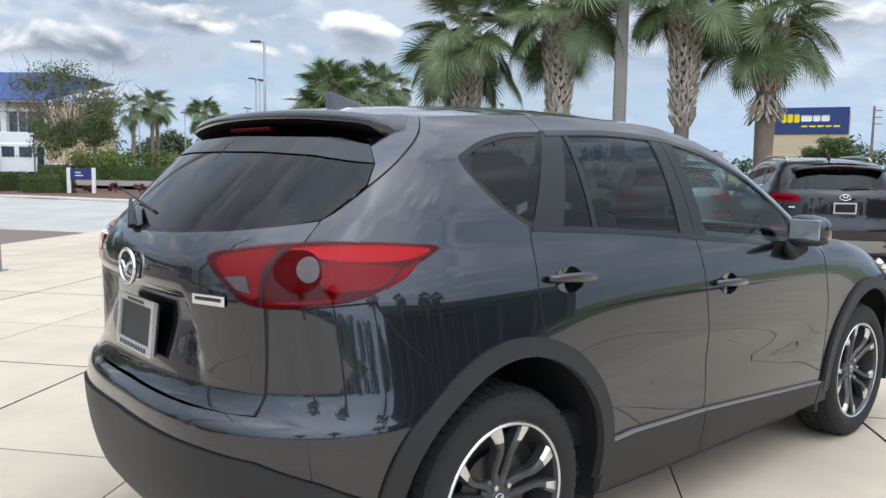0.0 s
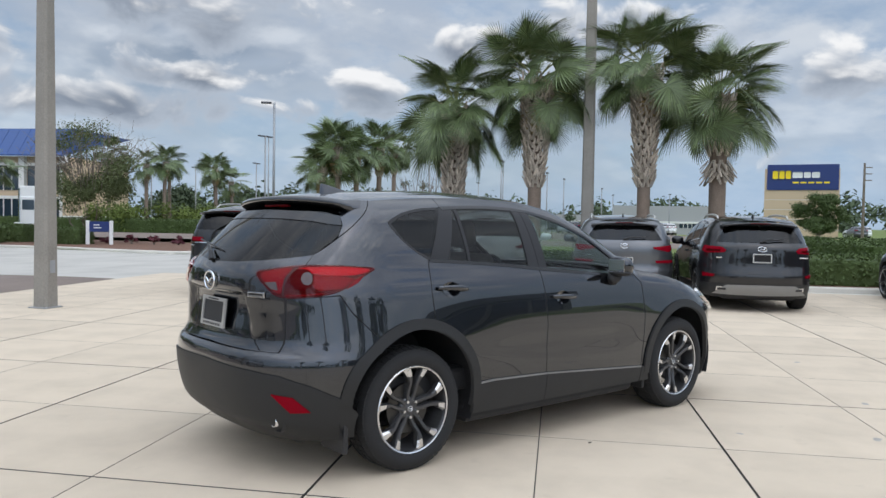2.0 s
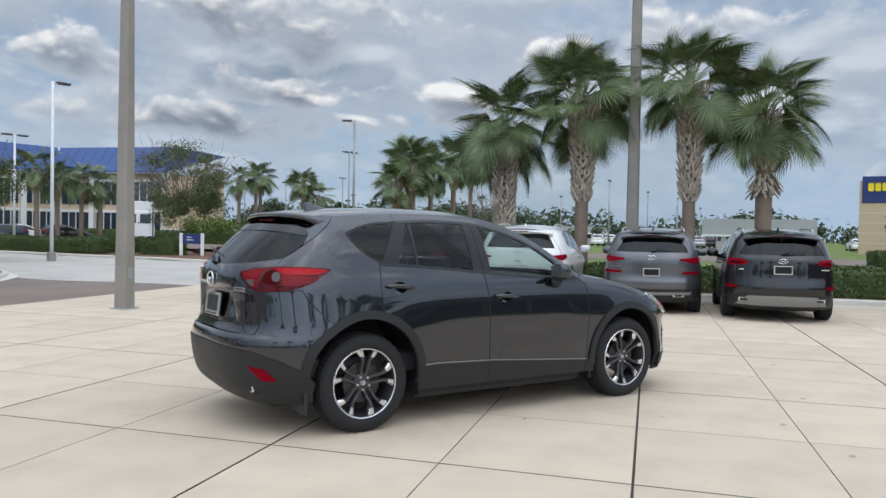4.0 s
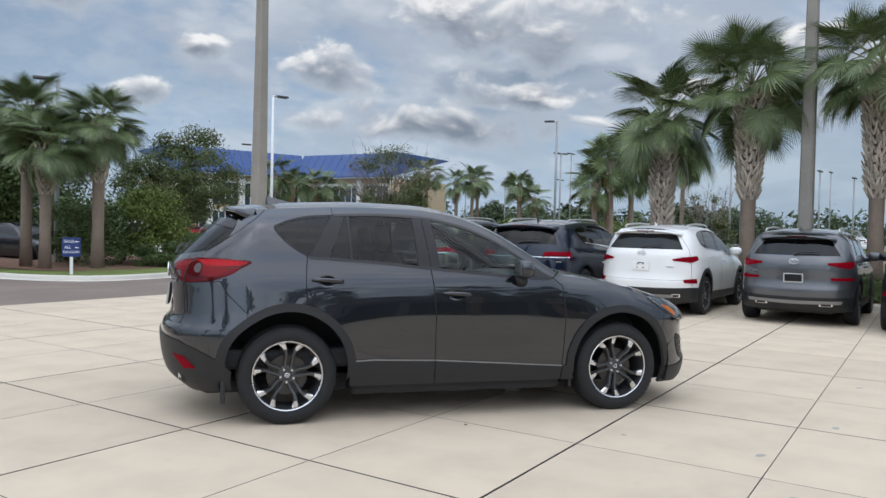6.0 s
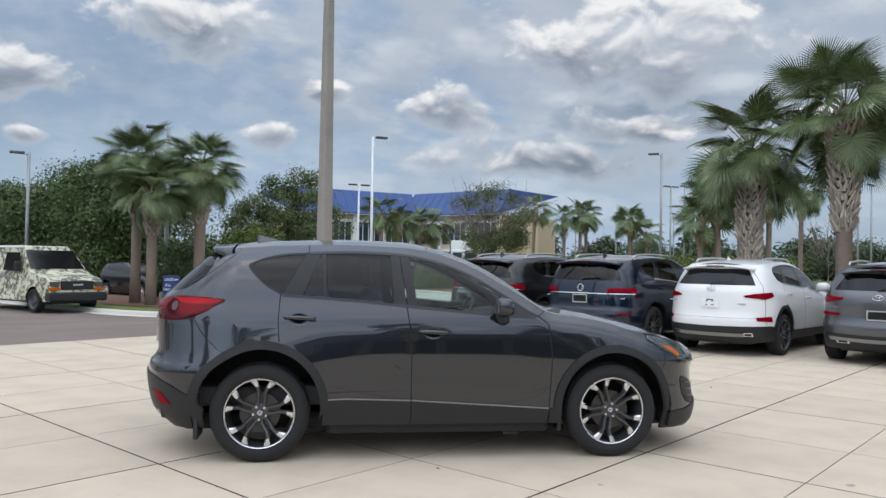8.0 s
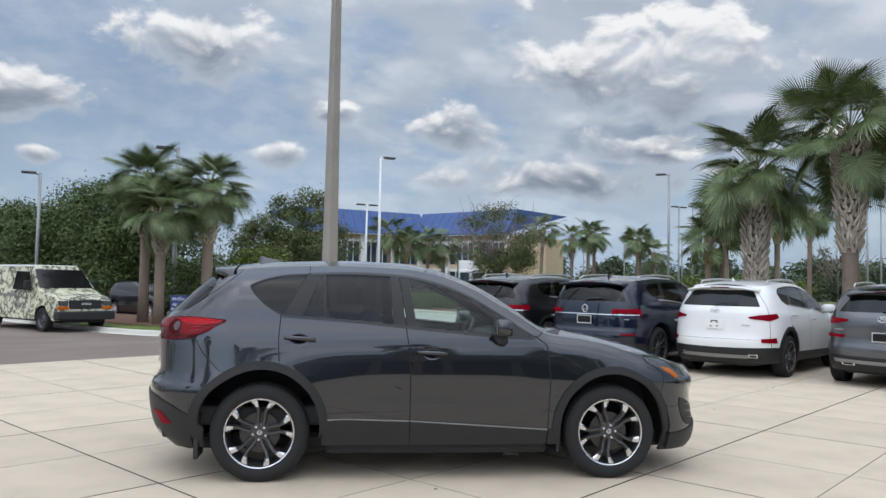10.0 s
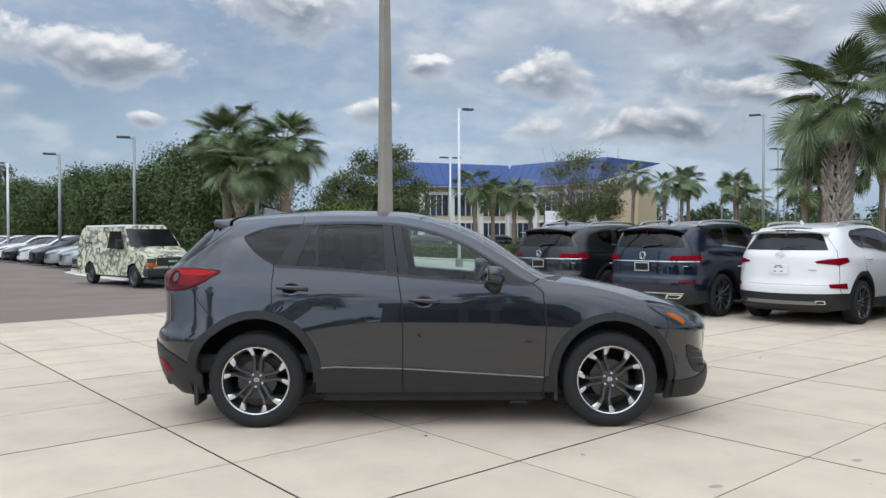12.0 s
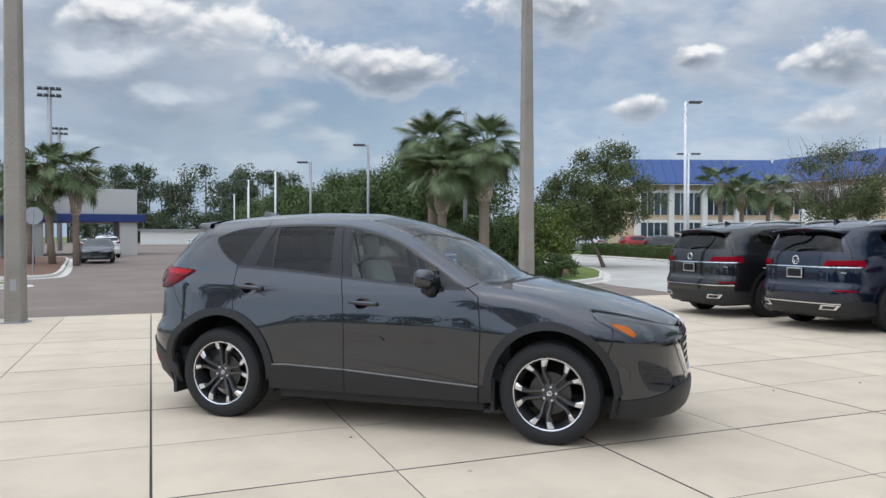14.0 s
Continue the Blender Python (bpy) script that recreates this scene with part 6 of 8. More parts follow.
def at_rear(x, y, ro, turn=0.0, z=0.0):
    """The pose of a car whose tail middle stands at x, y, parked nose-in."""
    d = Vector((math.cos(radians(LOT + turn)), math.sin(radians(LOT + turn)), 0))
    return Matrix.Translation(Vector((x, y, z)) + ro * d) @ pose(0, 0, 0, 0, 0, LOT + turn)


# the white one
MID_A = Suv(1.04, 2.765, 0.965, 1.86, 1.69, rear=[(0.15, 0.25), (0.3, 0.08), (0.45, 0.015), (0.6, 0.0), (0.68, 0.02), (0.78, 0.04), (0.95, 0.05), (1.08, 0.055), (1.18, 0.09), (1.25, 0.14), (1.48, 0.33), (1.6, 0.42), (1.7, 0.55)])
parked_suv(at_rear(6.95, 6.85, 1.04), MID_A, PAINT_WHITE, "white SUV with dark lower bumper and slim red tail lamps", dict(
    belt=1.20, bumper=0.66, low=0.50, glass=[(0.80, 1.215), (0.70, 1.49)], glass_top=1.56, spoiler=(0.62, 1.535), plate=0.90, white_plate=True, emblem=1.135,
    lamp=[(0.97, 1.10), (0.98, 1.03), (0.90, 0.975), (0.62, 1.01), (0.60, 1.04), (0.78, 1.075)], reflector=[(0.955, 0.69), (0.965, 0.60), (0.80, 0.615), (0.785, 0.675)],
    skid=[(0.62, 0.40), (0.60, 0.35), (0.0, 0.345), (0.0, 0.40)], tip=[(0.74, 0.415), (0.75, 0.36), (0.60, 0.36), (0.61, 0.415)], badges=[(-0.75, 0.93, 0.22), (0.55, 0.90, 0.16)]), wheel_style=(7, 0.0, 0.05, 0.055))
# the steel grey one
COMPACT = Suv(0.93, 2.67, 0.88, 1.85, 1.66, rear=[(0.15, 0.25), (0.3, 0.08), (0.45, 0.01), (0.6, 0.0), (0.68, 0.03), (0.78, 0.04), (0.95, 0.035), (1.05, 0.04), (1.15, 0.09), (1.22, 0.15), (1.45, 0.35), (1.56, 0.43), (1.66, 0.56)])
parked_suv(at_rear(8.85, 5.15, 0.93), COMPACT, PAINT_DIM, "steel grey compact SUV with red lamps and reflectors", dict(
    belt=1.17, bumper=0.62, low=0.47, glass=[(0.80, 1.185), (0.68, 1.45)], glass_top=1.52, spoiler=(0.60, 1.50), plate=0.80, emblem=1.08, dark_rails=False,
    lamp=[(0.965, 1.10), (0.975, 1.03), (0.88, 0.975), (0.58, 1.03), (0.57, 1.065), (0.78, 1.08)], reflector=[(0.945, 0.83), (0.945, 0.775), (0.62, 0.775), (0.60, 0.82)],
    skid=[(0.80, 0.44), (0.78, 0.39), (0.0, 0.375), (0.0, 0.425)], tip=[(0.66, 0.40), (0.66, 0.35), (0.44, 0.35), (0.45, 0.40)], badges=[(-0.68, 0.90, 0.18)]))
# the black one with a pale lower bumper
MID_B = Suv(1.06, 2.70, 0.93, 1.87, 1.68, rear=[(0.15, 0.25), (0.3, 0.08), (0.45, 0.015), (0.6, 0.0), (0.70, 0.02), (0.80, 0.04), (0.95, 0.045), (1.08, 0.05), (1.16, 0.09), (1.22, 0.14), (1.46, 0.33), (1.58, 0.42), (1.68, 0.55)])
parked_suv(at_rear(9.85, 3.05, 1.06), MID_B, PAINT_BLACK, "black SUV with a grey skid panel in its bumper", dict(
    belt=1.18, bumper=0.66, low=0.46, glass=[(0.82, 1.195), (0.72, 1.47)], glass_top=1.54, spoiler=(0.63, 1.52), plate=0.93, emblem=1.085,
    lamp=[(0.97, 1.13), (0.98, 1.04), (0.92, 1.0), (0.66, 1.02), (0.62, 1.06), (0.70, 1.11)], lamp_dark=[(0.93, 1.075), (0.93, 1.03), (0.72, 1.035), (0.72, 1.065)],
    reflector=[(0.95, 0.66), (0.955, 0.59), (0.80, 0.60), (0.79, 0.64)], skid=[(0.60, 0.47), (0.83, 0.31), (0.0, 0.30), (0.0, 0.475)], tip=[(0.76, 0.43), (0.77, 0.37), (0.58, 0.37), (0.59, 0.43)], badges=[(0.72, 0.945, 0.2), (-0.72, 0.93, 0.12)]))
# the two large ones with a bright strip
BIG_REAR = [(0.15, 0.25), (0.3, 0.07), (0.45, 0.01), (0.6, 0.0), (0.70, 0.02), (0.76, 0.055), (0.95, 0.06), (1.08, 0.07), (1.20, 0.09), (1.28, 0.12), (1.55, 0.27), (1.66, 0.33), (1.78, 0.45)]
BIG = Suv(1.12, 2.98, 0.94, 1.95, 1.74, rear=BIG_REAR, boxy=3.6)
big_style = dict(
    belt=1.22, bumper=0.68, low=0.46, glass=[(0.82, 1.24), (0.75, 1.53)], glass_top=1.60, spoiler=(0.67, 1.585), plate=0.90, emblem=1.10, round_emblem=True,
    lamp=[(0.965, 1.11), (0.97, 1.0), (0.90, 0.985), (0.55, 1.0), (0.54, 1.03), (0.58, 1.10)], lamp_dark=[(0.92, 1.035), (0.92, 0.995), (0.60, 1.005), (0.60, 1.03)],
    strip=[(0.95, 1.008), (0.95, 0.992), (0.0, 0.992), (0.0, 1.010)], reflector=[(0.93, 0.66), (0.93, 0.635), (0.72, 0.635), (0.72, 0.66)],
    tip=[(0.80, 0.43), (0.74, 0.36), (0.50, 0.36), (0.54, 0.43)], strip_low=[(0.80, 0.455), (0.80, 0.442), (0.0, 0.442), (0.0, 0.455)], badges=[(0.80, 0.92, 0.14), (-0.80, 0.94, 0.10)])
parked_suv(at_rear(5.02, 8.10, 1.12), BIG, PAINT_BLUE, "large dark blue SUV with a bright tailgate strip", dict(big_style, bumper_paint=True, clad=PAINT_BLUE, lower=CLAD), wheel_style=(10, 0.0, 0.03, 0.04), r=0.385)
parked_suv(at_rear(3.38, 9.90, 1.12), BIG, PAINT_BLACK, "large black SUV with a bright tailgate strip", dict(big_style, strip_low=[(0.93, 0.60), (0.93, 0.585), (0.0, 0.585), (0.0, 0.60)]), wheel_style=(10, 0.0, 0.03, 0.04), r=0.385)

# ---- plants ----
def quads_mesh(name, V, mats, idx=None, smooth=False):
    """A mesh of loose four-sided leaves from an array of n x 4 corners."""
    V = np.asarray(V, dtype=np.float32)
    n = len(V)
    me = bpy.data.meshes.new(name)
    me.vertices.add(4 * n)
    me.loops.add(4 * n)
    me.polygons.add(n)
    me.vertices.foreach_set("co", V.reshape(-1))
    me.loops.foreach_set("vertex_index", np.arange(4 * n, dtype=np.int32))
    me.polygons.foreach_set("loop_start", np.arange(0, 4 * n, 4, dtype=np.int32))
    for m in mats:
        me.materials.append(m)
    if idx is not None:
        me.polygons.foreach_set("material_index", np.asarray(idx, dtype=np.int32))
    me.update(calc_edges=True)
    me.validate()
    return me


def leaf_cloud(rng, clumps, per, size, flat=0.75, inner=0.35):
    """Corners of leaves strewn over clumps (x, y, z, radius, squash)."""
    out = []
    for x, y, z, r, sq in clumps:
        n = max(6, int(per * rng.uniform(0.7, 1.3)))
        d = rng.normal(size=(n, 3))
        d /= np.linalg.norm(d, axis=1, keepdims=True)
        rad = r * (inner + (1 - inner) * rng.random(n) ** 0.55) * (1 + 0.22 * rng.normal(size=n))
        c = d * rad[:, None] * np.array([1, 1, sq]) + np.array([x, y, z])
        nrm = d + 0.8 * rng.normal(size=(n, 3)) + np.array([0, 0, flat])
        nrm /= np.linalg.norm(nrm, axis=1, keepdims=True)
        t = np.cross(nrm, rng.normal(size=(n, 3)))
        t /= np.linalg.norm(t, axis=1, keepdims=True) + 1e-9
        b = np.cross(nrm, t)
        s = size * rng.uniform(0.55, 1.35, n)[:, None]
        out.append(np.stack([c - t * s, c - b * s * 0.5 + nrm * s * 0.12, c + t * s, c + b * s * 0.5 + nrm * s * 0.12], axis=1))
    return np.concatenate(out)


def broadleaf(name, x, y, h, spread, seed, label, leaf=LEAF, clumps=34, per=150, size=0.10, bare=0, trunk_h=0.3, r0=0.13, group="", category="tree", stems=1):
    """A tree: tapered trunk, forking limbs and a crown of leaf clumps with gaps."""
    rng = np.random.default_rng(seed)
    ob = thing(name, Matrix.Translation((x, y, ground_at(x, y))), label, category, group)
    bm = bmesh.new()
    tips = []

    def limb(p, d, length, r, depth):
        pts, rad = [p], [r]
        for k in range(3):
            d = (d + Vector(rng.normal(size=3) * 0.16) + Vector((0, 0, 0.06))).normalized()
            p = p + d * length / 3
            pts.append(p)
            rad.append(r * (1 - 0.17 * (k + 1)))
        tube(pts, rad, 6 if depth else 9, bm)
        if depth >= 3 or length < 0.35:
            tips.append(p)
            return
        for _ in range(3 if depth < 2 else 2):
            nd = (d + Vector(rng.normal(size=3) * 0.55) + Vector((0, 0, 0.12))).normalized()
            limb(p, nd, length * rng.uniform(0.58, 0.8), rad[-1] * 0.68, depth + 1)

    for s in range(stems):
        a = 2 * math.pi * s / stems
        lean = 0.0 if stems == 1 else 0.35
        limb(Vector((0.1 * math.cos(a), 0.1 * math.sin(a), -0.05)), Vector((lean * math.cos(a), lean * math.sin(a), 1)).normalized(), h * trunk_h, r0, 0)
    part("trunk", bm, BARK, ob, smooth=True)
    cl = []
    for k in range(clumps):
        u, v = rng.random(), rng.random()
        th, rr = 2 * math.pi * u, math.sqrt(v)
        zz = rng.uniform(-1, 1)
        w = math.sqrt(max(0.05, 1 - zz * zz))
        cl.append((spread * rr * w * math.cos(th), spread * rr * w * math.sin(th), h * 0.62 + zz * h * 0.34, rng.uniform(0.16, 0.30) * spread, 0.7))
    for t in tips[: len(tips) if not bare else len(tips) // 3]:
        cl.append((t.x, t.y, min(t.z, h * 0.95), rng.uniform(0.14, 0.24) * spread, 0.75))
    me = quads_mesh("crown", leaf_cloud(rng, cl, per, size), [leaf])
    c = new("crown", me)
    c.parent = ob
    if bare:
        tw = bmesh.new()
        for k in range(bare):
            a, e = rng.uniform(0, 2 * math.pi), rng.uniform(0.35, 1.3)
            d = Vector((math.cos(a) * math.cos(e), math.sin(a) * math.cos(e), math.sin(e)))
            out = math.sqrt(rng.random()) * spread * 0.62
            p0 = Vector((math.cos(a) * out, math.sin(a) * out, h * rng.uniform(0.42, 0.66)))
            p1 = p0 + d * h * 0.17 + Vector(rng.normal(size=3) * 0.18)
            p2 = p1 + (d + Vector((0, 0, 0.35))) * h * rng.uniform(0.08, 0.22) + Vector(rng.normal(size=3) * 0.22)
            tube([p0, p1, p2], [0.026, 0.016, 0.006], 5, tw)
            for j in range(3):
                q = p1.lerp(p2, rng.random())
                tube([q, q + Vector(rng.normal(size=3) * 0.35) + Vector((0, 0, 0.25))], [0.010, 0.004], 4, tw)
        part("twig_work", tw, BARK, ob)
    return ob


def hedge(name, a0, a1, b0, b1, h, seed, label, leaf=LEAF, size=0.05, dens=330, category="hedge", top_wave=0.05):
    """A clipped hedge: a dark core under a skin of small leaves."""
    rng = np.random.default_rng(seed)
    ob = thing(name, lot_pose((a0 + a1) / 2, (b0 + b1) / 2, dip((b0 + b1) / 2) + 0.06), label, category)
    la, lb = (a1 - a0) / 2, (b1 - b0) / 2
    part("core", box(-la + 0.08, la - 0.08, -lb + 0.08, lb - 0.08, 0.0, h - 0.08, 0.06), LEAF, ob)
    areas = [4 * la * lb, 2 * la * h, 2 * la * h, 2 * lb * h, 2 * lb * h]
    n = int(sum(areas) * dens)
    pick = rng.choice(5, n, p=np.array(areas) / sum(areas))
    u, v = rng.uniform(-1, 1, n), rng.uniform(0, 1, n)
    P, Nn = np.zeros((n, 3)), np.zeros((n, 3))
    for k, (nx, ny, nz) in enumerate(((0, 0, 1), (0, 1, 0), (0, -1, 0), (1, 0, 0), (-1, 0, 0))):
        s = pick == k
        if k == 0:
            P[s] = np.c_[u[s] * la, (2 * v[s] - 1) * lb, np.full(s.sum(), h)]
        elif k < 3:
            P[s] = np.c_[u[s] * la, np.full(s.sum(), ny * lb), v[s] * h]
        else:
            P[s] = np.c_[np.full(s.sum(), nx * la), u[s] * lb, v[s] * h]
        Nn[s] = (nx, ny, nz)
    wob = np.array([noise.noise(Vector(p) * 1.7 + Vector((seed, 0, 0))) for p in P])
    P = P * np.array([1, 1, 1]) + Nn * (wob[:, None] * 0.9 * top_wave * 2 + rng.normal(size=(n, 1)) * 0.03)
    nrm = Nn + 0.8 * rng.normal(size=(n, 3))
    nrm /= np.linalg.norm(nrm, axis=1, keepdims=True)
    t = np.cross(nrm, rng.normal(size=(n, 3)))
    t /= np.linalg.norm(t, axis=1, keepdims=True) + 1e-9
    b = np.cross(nrm, t)
    s = size * rng.uniform(0.6, 1.4, n)[:, None]
    P[:, 2] = np.maximum(P[:, 2], 0.04)
    me = quads_mesh("foliage", np.stack([P - t * s, P - b * s * 0.55, P + t * s, P + b * s * 0.55], axis=1), [leaf])
    f = new("foliage", me)
    f.parent = ob
    return ob


def bush(name, x, y, r, h, seed, label, leaf=LEAF, clumps=18, per=170, size=0.075, category="bush"):
    rng = np.random.default_rng(seed)
    cl = []
    for k in range(clumps):
        a, rr = rng.uniform(0, 2 * math.pi), r * 0.8 * math.sqrt(rng.random())
        z = rng.uniform(0.18, 0.82) * h * (1 - 0.35 * (rr / r) ** 2)
        cl.append((rr * math.cos(a), rr * math.sin(a), z, rng.uniform(0.22, 0.36) * max(r, h * 0.5), 0.85))
    V = leaf_cloud(rng, cl, per, size)
    V[..., 2] = np.maximum(V[..., 2], 0.03)
    ob = thing(name, Matrix.Translation((x, y, ground_at(x, y) + 0.12)), label, category)
    bm = bmesh.new()
    for k in range(5):
        a = rng.uniform(0, 6.28)
        tube([(0, 0, 0), (0.4 * r * math.cos(a), 0.4 * r * math.sin(a), 0.55 * h)], [0.05, 0.015], 5, bm)
    part("stem_cluster", bm, BARK, ob)
    c = new("foliage", quads_mesh("foliage", V, [leaf]))
    c.parent = ob
    return ob


def thicket(name, line, depth, h0, h1, seed, label, leaf=LEAF, n=60, per=170, size=0.17, low=0.0, r=(1.0, 1.9), trunks=0):
    """A belt of woodland as one body of leaves."""
    rng = np.random.default_rng(seed)
    pts = [np.array(p, float) for p in line]
    seg = [np.linalg.norm(b - a) for a, b in zip(pts, pts[1:])]
    total = sum(seg)
    cl = []
    bm = bmesh.new()
    for k in range(n):
        s = rng.uniform(0, total)
        i = 0
        while i < len(seg) - 1 and s > seg[i]:
            s -= seg[i]
            i += 1
        d = (pts[i + 1] - pts[i]) / seg[i]
        c = pts[i] + d * s + np.array([-d[1], d[0]]) * rng.uniform(-0.5, 0.5) * depth
        top = rng.uniform(h0, h1)
        rr = rng.uniform(*r)
        z = top - rr
        while z > low + 0.3 * rr:
            cl.append((c[0] + rng.normal() * 0.4 * rr, c[1] + rng.normal() * 0.4 * rr, z, rr * rng.uniform(0.7, 1.1), 0.8))
            z -= rr * rng.uniform(0.9, 1.4)
            if low > 2 and rng.random() < 0.35:
                break
        if k < trunks:
            tube([(c[0], c[1], 0), (c[0] + rng.normal() * 0.3, c[1], top - rr * 0.5)], [0.22, 0.10], 6, bm)
    V = leaf_cloud(rng, cl, per, size)
    V[..., 2] = np.maximum(V[..., 2], 0.02)
    ob = thing(name, None, label, "woodland", kind="stuff", data=quads_mesh(name, V, [leaf]))
    if trunks:
        part("trunk", bm, BARK, ob)
    else:
        bm.free()
    return ob


def frond_mesh(seed, n=54, reach=0.80, petiole=0.85, dry=False):
    """A fan palm frond: a stalk that runs on as a bent rib, with narrow folded leaflets that hang at their tips."""
    rng = np.random.default_rng(seed)
    V, idx = [], []
    w = 0.016
    rib = lambda t: np.array([petiole * t, 0, -0.08 * petiole * t * t])  # noqa: E731
    for k in range(4):
        pa, pb = rib(k / 4), rib((k + 1) / 4)
        V.append([pa + (0, -w, 0), pb + (0, -w * 0.7, 0), pb + (0, w * 0.7, 0), pa + (0, w, 0)])
        V.append([pa + (0, 0, -w), pb + (0, 0, -w * 0.7), pb + (0, 0, w * 0.7), pa + (0, 0, w)])
        idx += [1, 1]
    curl, dip_ = rng.uniform(0.06, 0.18), rng.uniform(0.35, 0.95)
    bend = np.array([[math.cos(dip_), 0, math.sin(dip_)], [0, 1, 0], [-math.sin(dip_), 0, math.cos(dip_)]])
    for k in range(n):
        f = k / (n - 1) * 2 - 1
        g = abs(f)
        ang = f * radians(128) * (0.75 + 0.25 * g)
        ln = reach * (1 - 0.30 * g**2) * rng.uniform(0.9, 1.06)
        d = np.array([math.cos(ang), math.sin(ang), 0.24 * g - 0.02])
        side = np.array([-math.sin(ang), math.cos(ang), 0])
        d, side = bend @ d, bend @ side
        base = rib(1.0) + np.array([0.30 * (1 - g) ** 1.2, 0, -0.05 * (1 - g)])
        prev, wd, hang = None, 0.82 / n, rng.uniform(0.8, 1.3)
        tilt = 0.5 if k % 2 else -0.5
        for t, ww in ((0.0, 0.35), (0.42, 1.0), (0.75, 0.55), (1.0, 0.04)):
            sag = -curl * hang * ln * t**2.4 - 0.16 * ln * max(0.0, t - 0.7) * hang
            q = base + d * ln * t * (1 - 0.08 * t) + np.array([0, 0, sag])
            e = (side + np.array([0, 0, tilt])) * wd * ww
            now = (q - e, q + e)
            if prev is not None:
                V.append([prev[0], now[0], now[1], prev[1]])
                idx.append(0)
            prev = now
    return quads_mesh("frond", V, [FROND_DRY if dry else FROND, FROND_DRY if dry else STALK], idx)


FRONDS = [frond_mesh(s) for s in range(6)]
FRONDS_FAR = [frond_mesh(30 + s, 24) for s in range(3)]
FRONDS_DRY = [frond_mesh(50 + s, 18, 0.6, 0.7, True) for s in range(2)]


def boots_mesh(seed, z0, z1, r0, r1, per=7, rise=0.10, skirt=0.0):
    """The cross-hatched stubs of old leaf stalks on a palm's trunk."""
    rng = np.random.default_rng(seed)
    bm = bmesh.new()
    rows = int((z1 - z0) / rise)
    for k in range(rows):
        z = z0 + k * rise
        t = k / max(1, rows - 1)
        r = r0 + (r1 - r0) * t
        for j in range(per):
            a = 2 * math.pi * (j + 0.5 * (k % 2)) / per + rng.normal() * 0.08
            down = skirt > 0 and z < z0 + skirt
            for lean in (-0.42, 0.42):
                out, ln, w = rng.uniform(0.06, 0.11), rng.uniform(0.22, 0.32), rng.uniform(0.036, 0.05)
                rad, tan, up = Vector((math.cos(a), math.sin(a), 0)), Vector((-math.sin(a), math.cos(a), 0)), Vector((0, 0, -1 if down else 1))
                if down:
                    out, ln = rng.uniform(0.12, 0.22), rng.uniform(0.22, 0.34)
                b = rad * (r - 0.02) + Vector((0, 0, z))
                tip = rad * (r + out) + tan * lean * ln + up * ln + Vector((0, 0, z))
                th = rad * 0.022
                q = [bm.verts.new(p) for p in (b - tan * w, b + tan * w, tip + tan * w * 0.5, tip - tan * w * 0.5)]
                q2 = [bm.verts.new(p) for p in (b - tan * w * 0.6 + th * 1.6, b + tan * w * 0.6 + th * 1.6, tip + tan * w * 0.3 + th, tip - tan * w * 0.3 + th)]
                bm.faces.new(q2)
                for i in range(4):
                    bm.faces.new((q[i], q[(i + 1) % 4], q2[(i + 1) % 4], q2[i]))
    return bm


def palm(x, y, h, seed, label, crown=1.12, boots=(0.4, 1.0), r=0.17, fat=0.26, n=46, skirt=0.0, dry=2, lean=0.0, group="sabal palms behind the parked cars"):
    """A fan palm: ringed trunk, stubs of old stalks, and single fronds."""
    rng = np.random.default_rng(seed)
    ob = thing("palm_tree", Matrix.Translation((x, y, ground_at(x, y) + 0.05)), label, "palm tree", group)
    lean = Vector((rng.normal() * lean, rng.normal() * lean, 0))
    top = Vector((lean.x * h, lean.y * h, h))
    part("trunk", tube([(0, 0, -0.05), tuple(lean * h * 0.3 + Vector((0, 0, h * 0.3))), tuple(lean * h * 0.7 + Vector((0, 0, h * 0.7))), tuple(top)], [r * 1.25, r, r * 1.05, r * 1.1], 14), PALM_BARK, ob, smooth=True)
    bt = boots_mesh(seed, h * boots[0], h * boots[1], r * 1.08, fat, skirt=skirt)
    for v in bt.verts:
        v.co += lean * v.co.z
    part("stub_mantle", bt, BOOT, ob, "cross-hatched stubs of old leaf stalks")
    for k in range(n):
        f = (k + 0.5) / n
        el = 84 - 126 * f**0.9 + rng.normal() * 13
        az = k * 137.5 + rng.normal() * 10
        s = crown * rng.uniform(0.85, 1.12) * (0.85 if f < 0.15 else 1.04)
        o = new("frond", (FRONDS_FAR[k % 3] if n < 35 else FRONDS[k % 6]))
        o.parent = ob
        o.matrix_basis = Matrix.Translation(top + Vector((0, 0, 0.12 - 0.35 * f))) @ pose(0, 0, 0, 0, 0, az) @ pose(0, 0, 0, rng.normal() * 34, -el, 0) @ Matrix.Scale(s, 4)
    for k in range(dry):
        o = new("dry_frond", FRONDS_DRY[k % 2])
        o.parent = ob
        o.matrix_basis = Matrix.Translation(top + Vector((0, 0, -0.35))) @ pose(0, 0, 0, 0, 0, k * 131 + seed * 40) @ pose(0, 0, 0, 0, 62, 0) @ Matrix.Scale(crown * 0.8, 4)
    return ob


palm(10.5, 11.85, 4.35, 1, "sabal palm with grey cross-hatched trunk", 0.95, (0.30, 1.0), fat=0.30)
palm(11.9, 10.3, 5.05, 2, "tall sabal palm with thick cross-hatched trunk", 0.97, (0.46, 1.0), fat=0.36)
palm(13.7, 8.25, 5.35, 3, "tall sabal palm with slender cross-hatched trunk", 0.97, (0.44, 1.0), r=0.16, fat=0.33)
palm(15.1, 7.05, 4.6, 4, "sabal palm with a drooping brown skirt of stubs", 1.0, (0.60, 1.0), r=0.2, fat=0.30, skirt=0.35, dry=1)
